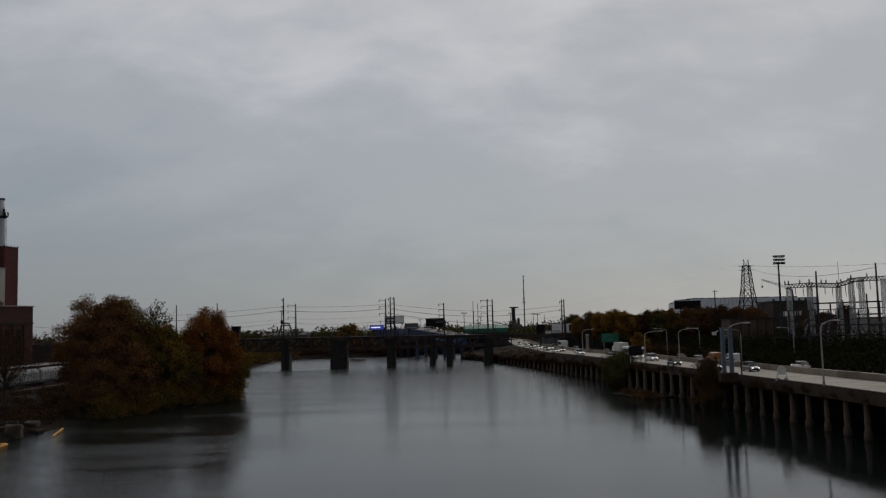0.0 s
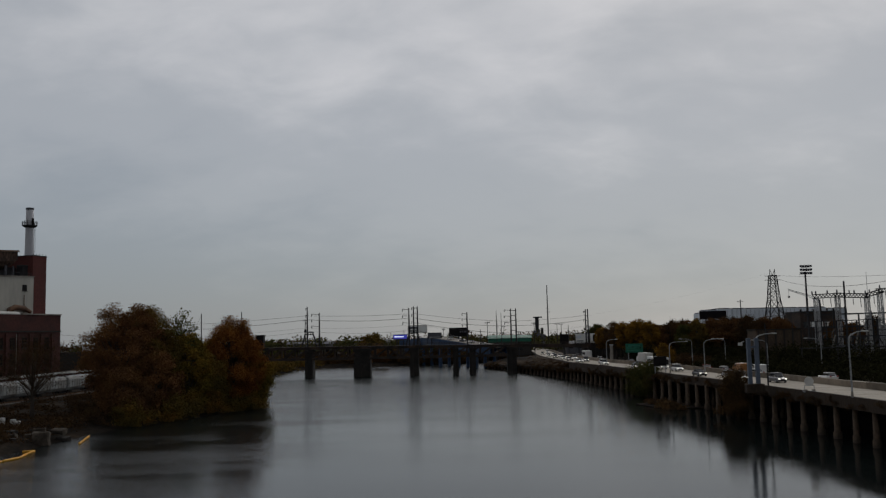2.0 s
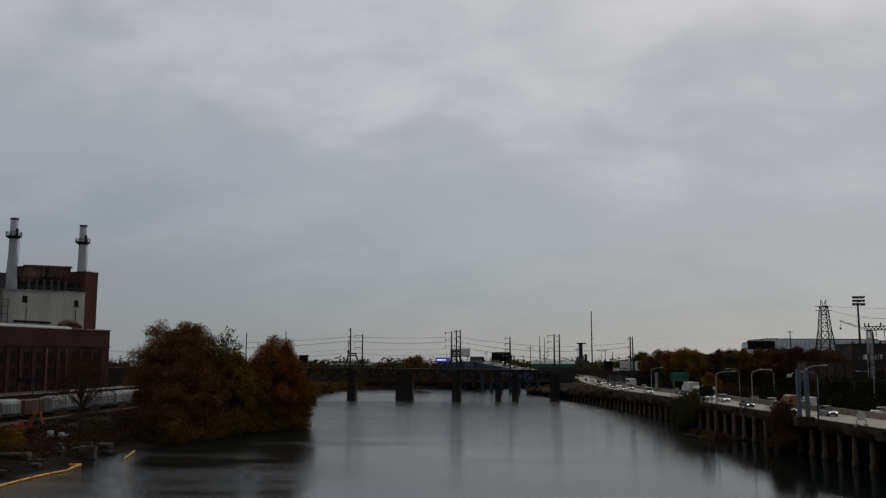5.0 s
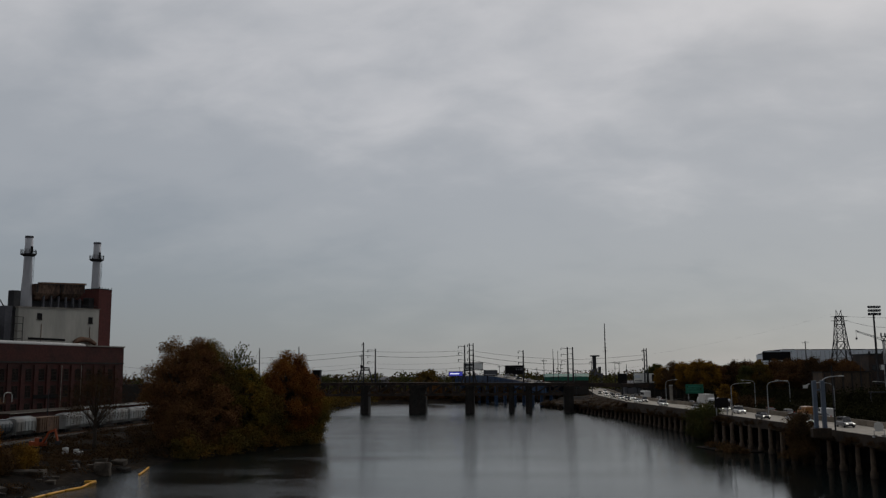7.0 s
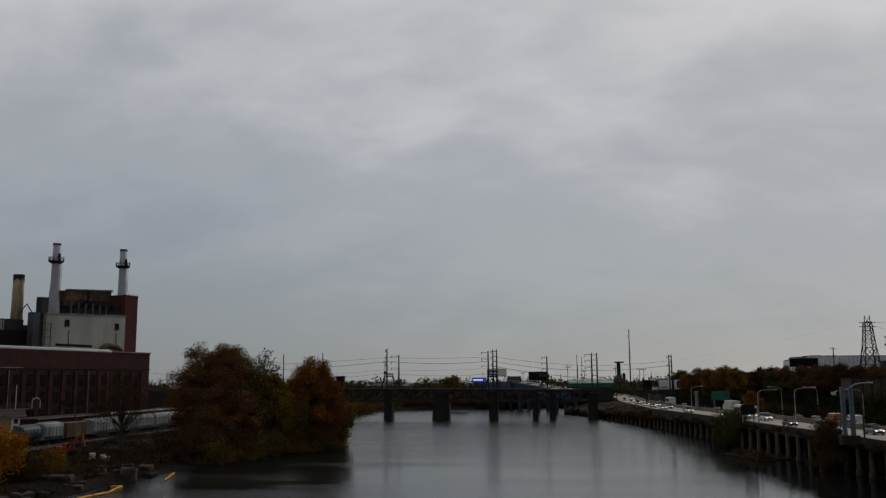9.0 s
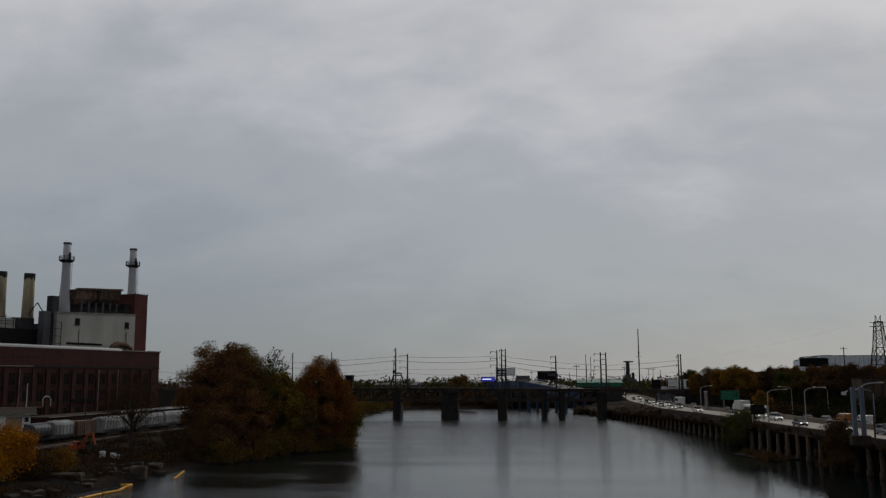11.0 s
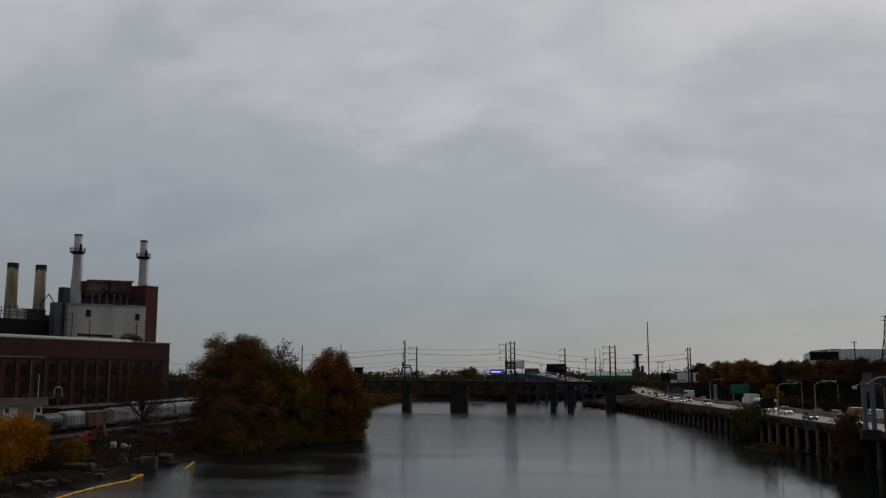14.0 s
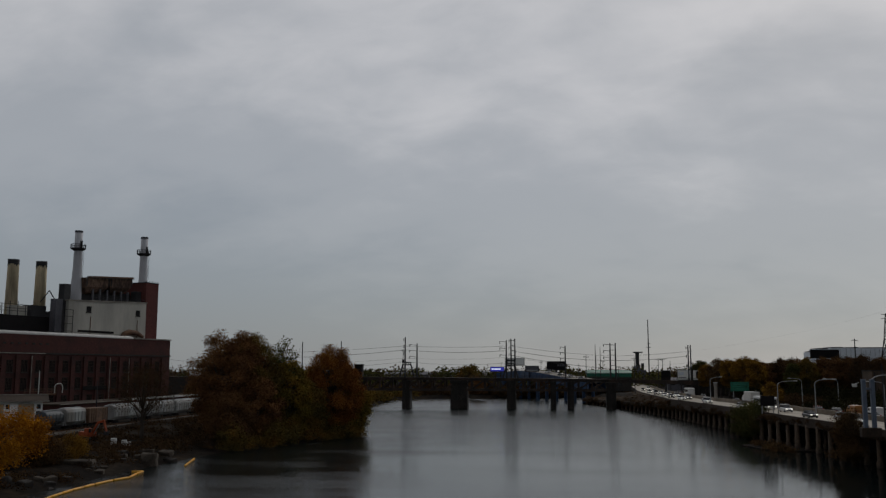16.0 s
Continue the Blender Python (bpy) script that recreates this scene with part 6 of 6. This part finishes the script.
def bogies(ob, length):
    for y in (-length / 2 + 1.8, length / 2 - 1.8):
        bm = bmesh.new()
        for sx in (-1, 1):
            box(bm, sx * 0.98 - 0.08, y - 1.2, 0.35, sx * 0.98 + 0.08, y + 1.2, 0.75)
        box(bm, -1.0, y - 0.3, 0.45, 1.0, y + 0.3, 0.8)
        bg = part("bogie", bm, M_BLACK, ob)
        for dy in (-0.85, 0.85):
            for sx in (-1, 1):
                bm = bmesh.new()
                tube(bm, [(sx * 0.68, y + dy, 0.42), (sx * 0.80, y + dy, 0.42)], 0.42, 12)
                part("wheel", bm, M_RUST, bg)


def hopper(y, length, mat, label, round_=False):
    ob = thing("hopper_wagon", pose(-101, y, 3.22), label, "railway wagon", "wagons on the siding")
    L = length / 2
    bm = bmesh.new()
    if round_:
        n = 14
        prof = [(1.5 * math.cos(a), 2.75 + 1.45 * math.sin(a)) for a in (math.pi * 2 * k / n for k in range(n))]
    else:
        prof = [(-0.7, 0.9), (0.7, 0.9), (1.42, 1.7), (1.5, 3.6), (1.3, 4.15), (0.6, 4.4), (-0.6, 4.4), (-1.3, 4.15), (-1.5, 3.6), (-1.42, 1.7)]
    rings = []
    for yy, k in ((-L + 0.2, 0.93), (-L + 0.5, 1.0), (L - 0.5, 1.0), (L - 0.2, 0.93)):
        zc = 2.7
        rings.append([bm.verts.new((px * k, yy, zc + (pz - zc) * k)) for px, pz in prof])
    for a, b in zip(rings, rings[1:]):
        for k in range(len(prof)):
            bm.faces.new((a[k], a[(k + 1) % len(prof)], b[(k + 1) % len(prof)], b[k]))
    bm.faces.new(rings[0][::-1])
    bm.faces.new(rings[-1])
    part("tank", bm, mat, ob)
    nr = int(length / 1.5)
    for k in range(nr + 1):
        yy = -L + 0.6 + (length - 1.2) * k / nr
        for sx in (-1, 1):
            bm = bmesh.new()
            beam(bm, (sx * 1.53, yy, 1.7), (sx * 1.55, yy, 3.6), 0.10)
            part("side_rib", bm, mat, ob)
    bm = bmesh.new()
    box(bm, -0.45, -L + 0.8, 4.4 if not round_ else 4.2, 0.45, L - 0.8, 4.55 if not round_ else 4.3)
    part("roof_walk", bm, M_STEEL, ob)
    bm = bmesh.new()
    box(bm, -1.35, -L, 0.85, 1.35, L, 1.05)
    part("underframe", bm, M_BLACK, ob)
    for e in (-1, 1):
        for sx in (-1, 1):
            bm = bmesh.new()
            beam(bm, (sx * 1.3, e * (L - 0.1), 1.0), (sx * 1.0, e * (L - 0.5), 3.8), 0.12)
            part("end_ladder", bm, M_STEEL, ob)
    bogies(ob, length)
    return ob


def boxcar(y, length, mat, label):
    ob = thing("box_wagon", pose(-101, y, 3.22), label, "railway wagon", "wagons on the siding")
    L = length / 2
    bm = bmesh.new()
    box(bm, -1.45, -L + 0.2, 1.0, 1.45, L - 0.2, 4.1)
    bevel(bm, 0.08)
    part("body", bm, mat, ob)
    bm = bmesh.new()
    box(bm, 1.45, -1.2, 1.1, 1.55, 1.2, 3.9)
    part("sliding_door", bm, M_RUST, ob)
    for k in range(9):
        bm = bmesh.new()
        yy = -L + 0.4 + (length - 0.8) * k / 8
        box(bm, 1.44, yy - 0.06, 1.05, 1.53, yy + 0.06, 4.05)
        part("side_rib", bm, mat, ob)
    bogies(ob, length)
    return ob


M_WAGON = material("dirty_pale_wagon_paint", (0.33, 0.35, 0.35), 0.7, vary=0.15, scale=0.4, second=(0.16, 0.14, 0.12), amount=0.8, streak=0.3)
M_WAGON_BLUE = material("blue_grey_wagon_paint", (0.060, 0.072, 0.082), 0.6, vary=0.25, scale=0.4)
M_WAGON_BROWN = material("brown_wagon_paint", (0.13, 0.075, 0.045), 0.85, vary=0.25, scale=0.5)
hopper(169.8, 6.4, M_WAGON_BLUE, "rounded blue-grey covered wagon on the siding", True)
hopper(177.6, 8.0, M_WAGON, "dirty white covered hopper wagon on the siding")
boxcar(186.6, 8.6, M_WAGON_BROWN, "brown rusty box wagon on the siding")
for y in (201.6, 218.4, 235.2, 252.0, 268.8):
    hopper(y, 16, M_WAGON, "dirty white covered hopper wagon on the siding")

# long low shed behind the wagons
ls = thing("long_shed", pose(-112, 192, 3.6), "long low brown shed with a pale eave", "shed")
bm = bmesh.new()
box(bm, -8, 0, -0.3, 0, 100, 3.9)
part("wall", bm, M_BRICK, ls)
bm = bmesh.new()
box(bm, -8.4, -0.4, 3.9, 0.5, 100.4, 4.2)
part("roof", bm, M_PARAPET, ls)
bm = bmesh.new()
box(bm, 0.5, 34, 4.0, 0.7, 100.4, 4.5)
part("eave", bm, M_WHITE, ls, "white painted eave board")
bm = bmesh.new()
box(bm, 0.5, -0.4, 4.05, 0.7, 34, 4.2)
part("eave", bm, M_CONC, ls)
for k in range(14):
    bm = bmesh.new()
    box(bm, 0.0, 3 + k * 7, 0.2, 0.08, 6 + k * 7, 3.0)
    part("door", bm, M_DARK, ls)

gs_ = thing("white_shed", pose(-113, 187, 4.4, 0, 0, 33), "white painted shed with tan garage doors", "shed")
bm = bmesh.new()
box(bm, -16, 0, 0, 0, 4.4, 4.2)
part("wall", bm, M_POSTER, gs_)
bm = bmesh.new()
box(bm, -16.3, -0.9, -1.6, 0.3, 4.6, 0)
part("plinth", bm, M_STONE, gs_)
bm = bmesh.new()
vs = [bm.verts.new(c) for z in (0, 0.22) for c in ((-16.6, -0.7, 4.2 + z), (1.2, -0.7, 4.2 + z), (1.2, 4.5, 5.3 + z), (-16.6, 4.5, 5.3 + z))]
for f in ((3, 2, 1, 0), (4, 5, 6, 7), (0, 1, 5, 4), (1, 2, 6, 5), (2, 3, 7, 6), (3, 0, 4, 7)):
    bm.faces.new([vs[i] for i in f])
part("roof", bm, M_PARAPET, gs_)
bm = bmesh.new()
box(bm, -16.7, -0.85, 4.15, 1.3, -0.7, 4.4)
part("gutter", bm, M_CONC, gs_)
bm = bmesh.new()
box(bm, -16.7, 4.35, 5.52, 1.3, 4.6, 5.75)
part("ridge_board", bm, M_CONC, gs_)
bm = bmesh.new()
box(bm, -14.5, 1.2, 4.6, -11.0, 3.4, 5.9)
part("roof_light", bm, M_POSTER, gs_, "white roof light")
M_TAN = material("tan_door_paint", (0.36, 0.29, 0.20), 0.7, vary=0.1)
for s in (-4.9, -11.0, -15.4):
    bm = bmesh.new()
    box(bm, s, -0.08, 0, s + 3.2, 0.0, 3.75)
    dr = part("garage_door", bm, M_TAN, gs_, "tan painted garage door")
    for k in range(6):
        bm = bmesh.new()
        box(bm, s, -0.11, 0.5 + k * 0.56, s + 3.2, -0.085, 0.55 + k * 0.56)
        part("door_rib", bm, M_TAN, dr)
for s in (-1.2, -7.4):
    bm = bmesh.new()
    box(bm, s, -0.07, 2.6, s + 0.8, 0.0, 3.6)
    part("window", bm, M_GLASS, gs_)
bm = bmesh.new()
box(bm, -1.3, -0.08, 0.0, -0.4, 0.0, 2.1)
part("door", bm, M_DARK, gs_)
tagged(copy_thing(fleet["v"], pose(-117.0, 178.5, 3.1, 0, 0, 60)), "white van parked before the shed", group="works vehicles")
tagged(copy_thing(fleet["B"], pose(-110.5, 182.5, 3.1, 0, 0, 20)), "black car parked before the shed", group="works vehicles")
for x, y, top, lab in ((-124, 203, 15.4, "white painted vent pipe beside the sheds"), (-109.5, 204, 13.0, "thin dark pole beside the sheds")):
    mast(x, y, 3.6, top, 0.16, lab, (), "vent_pipe", "pipes by the sheds", M_WHITE if x < -120 else M_DARK)

# ---------------------------------------------------------------- work site on the bank
ex = thing("excavator", pose(-86.0, 158, 2.6, 0, 0, 62) @ Matrix.Diagonal((0.75, 0.75, 0.75, 1)), "orange tracked excavator with its arm raised", "excavator")
for q in (-1.1, 1.1):
    bm = bmesh.new()
    prof = [(-1.9, 0.1), (1.9, 0.1), (2.3, 0.45), (2.0, 0.9), (-2.0, 0.9), (-2.3, 0.45)]
    a, b = [bm.verts.new((q - 0.3, y, z)) for y, z in prof], [bm.verts.new((q + 0.3, y, z)) for y, z in prof]
    bm.faces.new(a)
    bm.faces.new(b[::-1])
    for k in range(6):
        bm.faces.new((a[k], a[(k + 1) % 6], b[(k + 1) % 6], b[k]))
    part("track", bm, M_TYRE, ex)
bm = bmesh.new()
box(bm, -1.3, -1.2, 0.95, 1.3, 2.4, 2.1)
bevel(bm, 0.12, 2)
part("engine_housing", bm, M_ORANGE, ex)
bm = bmesh.new()
box(bm, -1.25, -1.5, 1.5, -0.2, 0.2, 3.0)
bevel(bm, 0.1)
cabx = part("cab", bm, M_ORANGE, ex)
bm = bmesh.new()
box(bm, -1.1, -1.54, 2.0, -0.35, -1.49, 2.85)
part("cab_window", bm, M_GLASS, cabx)
bm = bmesh.new()
beam(bm, (0.4, -1.0, 1.8), (0.4, -3.2, 4.4), 0.4, 0.55)
beam(bm, (0.4, -3.2, 4.4), (0.4, -5.6, 4.9), 0.4, 0.5)
part("boom", bm, M_ORANGE, ex)
bm = bmesh.new()
beam(bm, (0.4, -5.3, 5.1), (0.4, -6.6, 2.4), 0.34, 0.4)
part("dipper_arm", bm, M_ORANGE, ex)
bm = bmesh.new()
prism(bm, [(-0.1, -7.0), (0.9, -7.0), (0.9, -6.1), (-0.1, -6.1)], 1.5, 2.4)
bevel(bm, 0.12)
part("bucket", bm, M_DARK, ex)
bm = bmesh.new()
tube(bm, [(0.4, -1.6, 1.7), (0.4, -3.4, 4.0)], 0.12, 6)
part("ram", bm, M_STEEL, ex)

RR = np.random.default_rng(77)


def rock(x, y, z, sx, sy, sz, label, mat=M_ROCK, turn=0, group="rubble on the bank", name="rubble_block"):
    bm = bmesh.new()
    box(bm, -sx / 2, -sy / 2, -sz / 2, sx / 2, sy / 2, sz / 2)
    bmesh.ops.subdivide_edges(bm, edges=bm.edges[:], cuts=1, use_grid_fill=True)
    for v in bm.verts:
        v.co += Vector(RR.normal(0, 0.09, 3)) * min(sx, sy, sz)
    bevel(bm, min(sx, sy, sz) * 0.10)
    ob = solid(name, bm, mat, label, "rubble", group)
    ob.matrix_world = pose(x, y, z + sz * 0.28, RR.uniform(-12, 12), RR.uniform(-10, 10), turn)
    return ob


def ground_z(x, y):
    return float(land_height(np.array([x * 1.0]), np.array([y * 1.0]))[0])


BLOCK = "pale broken concrete block on the muddy bank"
rock(-74.3, 128, ground_z(-74.3, 128), 10.5, 1.8, 0.75, "long pale concrete slab lying on the bank", M_ROCK, 12, name="concrete_slab")
rock(-80, 116.5, ground_z(-80, 116.5), 6, 1.8, 0.7, "long pale concrete slab lying on the bank", M_ROCK, -6, name="concrete_slab")
rock(-65.6, 140.5, ground_z(-65.6, 140.5), 2.4, 2.0, 2.4, "upright square block of pale masonry at the water", M_ROCK, 15)
rock(-68.4, 145.5, ground_z(-68.4, 145.5) + 0.8, 1.9, 1.4, 0.9, BLOCK, M_ROCK, 20)
rock(-65.6, 146.5, ground_z(-65.6, 146.5) + 1.0, 2.2, 1.3, 0.8, BLOCK, M_ROCK, -8)
for k in range(34):
    y = RR.uniform(98, 160)
    x = lerp_table(LEFT_SHORE, y) - RR.uniform(0.5, 9)
    s = RR.uniform(0.5, 1.5)
    rock(x, y, ground_z(x, y) - 0.1, s * RR.uniform(0.8, 1.8), s, s * 0.7, BLOCK if k % 3 == 0 else "dark wet stone at the water's edge", M_ROCK if k % 3 == 0 else M_STONE, RR.uniform(0, 180))
for k, (x, y) in enumerate(((-79.5, 155), (-78.0, 156), (-76.5, 154.5))):
    bm = bmesh.new()
    box(bm, -0.45, -0.4, 0, 0.45, 0.4, 1.2)
    bmesh.ops.subdivide_edges(bm, edges=bm.edges[:], cuts=1, use_grid_fill=True)
    bevel(bm, 0.1)
    ob = solid("bulk_bag", bm, M_WHITE, "white bulk bag standing on the work site", "bag", "white bags on the work site")
    ob.matrix_world = pose(x, y, ground_z(x, y) - 0.05, 0, 0, 20 * k)


def boom(points, label):
    """A floating barrier of short fabric floats, laced end to end."""
    ob = thing("floating_boom", pose(0, 0, 0), label, "boom", "floating booms")
    pts = [Vector((*p, 0.12)) for p in points]
    line = []
    for a, b in zip(pts, pts[1:]):
        n = max(1, int((b - a).length / 2.6))
        line += [a.lerp(b, k / n) for k in range(n)]
    line.append(pts[-1])
    for a, b in zip(line, line[1:]):
        bm = bmesh.new()
        d = b - a
        tube(bm, [a + d * 0.02, a + d * 0.12, a + d * 0.88, a + d * 0.98], [0.13, 0.18, 0.18, 0.13], 8)
        part("float", bm, M_YELLOW, ob, smooth=True)


boom([(-59.5, 96), (-61.4, 104.6), (-62.1, 110.7), (-62.2, 116.4), (-61.9, 121), (-61.2, 124.4), (-62.3, 129), (-62.7, 132), (-64.2, 131.2)], "bright yellow floating boom along the bank")
boom([(-59.7, 140.5), (-61.2, 146), (-62.9, 152)], "short yellow floating boom near the bank")

# ---------------------------------------------------------------- scrub
woods("bank_scrub", [(x, y, ground_z(x, y) - 0.3, RR.uniform(1.2, 2.4), RR.uniform(0.5, 1.1) + max(0, (x + 76) * 0.25)) for x, y in ((-66 - RR.uniform(0, 30), RR.uniform(146, 236)) for _ in range(220))], 60000, 0.17, L_UMBER, 61, "tangled brown scrub on the river bank")
woods("bank_scrub", [(x, y, ground_z(x, y) - 0.3, RR.uniform(1.0, 1.8), RR.uniform(0.6, 1.6)) for x, y in ((-67 - RR.uniform(0, 30), RR.uniform(92, 150)) for _ in range(130))], 26000, 0.14, L_UMBER, 62, "low brown scrub between the rubble")
woods("shore_bushes", [(lerp_table(LEFT_SHORE, y) - RR.uniform(0.0, 4), y, 0.2, RR.uniform(1.6, 2.6), RR.uniform(2.5, 6)) for y in RR.uniform(166, 232, 46)], 40000, 0.19, L_OLIVE, 63, "olive bushes hanging over the water's edge")
woods("deck_bush", [(49.0 + RR.uniform(-1.2, 1.0), 158 + RR.uniform(-4, 4), z, 1.8, 2.2) for z in np.linspace(0.6, 6.6, 14)], 18000, 0.13, L_BROWN, 64, "dry brown bush growing over the highway parapet")
woods("deck_bush", [(44.5 + RR.uniform(-1.5, 1.2), 214 + RR.uniform(-5, 6), z, 2.2, 2.4) for z in np.linspace(0.2, 6.2, 16)], 17000, 0.16, L_GREEN, 65, "dark green bush hanging over the dock edge")
woods("deck_bush", [(42.5 + RR.uniform(-1.5, 1.2), 186 + RR.uniform(-8, 8), 0.0, 1.5, 1.2) for _ in range(10)], 3000, 0.2, L_BROWN, 66, "low brown weeds on the mud below the deck")
bm = bmesh.new()
prism(bm, [(38.2, 193), (41, 196.5), (46, 197), (50, 190), (50, 180), (45, 180), (40.8, 184)], -1.0, 0.16)
solid("mud_bank", bm, M_EARTH, "dark mud bank beside the highway piles", "ground", kind="structure")
woods("dock_weeds", [(lerp_table(BULKHEAD, y) - RR.uniform(0.0, 0.5), y, lerp_table(BULKHEAD_TOP, y) - RR.uniform(0.4, 1.8), 0.8, RR.uniform(0.4, 1.3)) for y in RR.uniform(196, 420, 150)], 26000, 0.13, L_UMBER, 67, "brown weeds and creepers hanging from the dock edge")
woods("parapet_creeper", [(lerp_table(ROAD_NEAR, y) - 0.6, y, 4.3 + RR.uniform(0, 1.2), 0.6, RR.uniform(0.3, 1.0)) for y in RR.uniform(100, 196, 60)], 12000, 0.09, L_UMBER, 68, "dry brown creeper hanging over the parapet")
woods("slope_weeds", [(lerp_table(BULKHEAD, y) + k * (lerp_table(ROAD_NEAR, y) - lerp_table(BULKHEAD, y)), y, lerp_table(BULKHEAD_TOP, y) + k * (lerp_table(ROAD_Z, y) - 0.3 - lerp_table(BULKHEAD_TOP, y)) - 0.3, 1.0, RR.uniform(0.3, 0.9)) for y, k in zip(RR.uniform(300, 424, 130), RR.uniform(0.02, 0.9, 130))], 22000, 0.13, L_UMBER, 69, "short brown weeds on the slope below the highway")
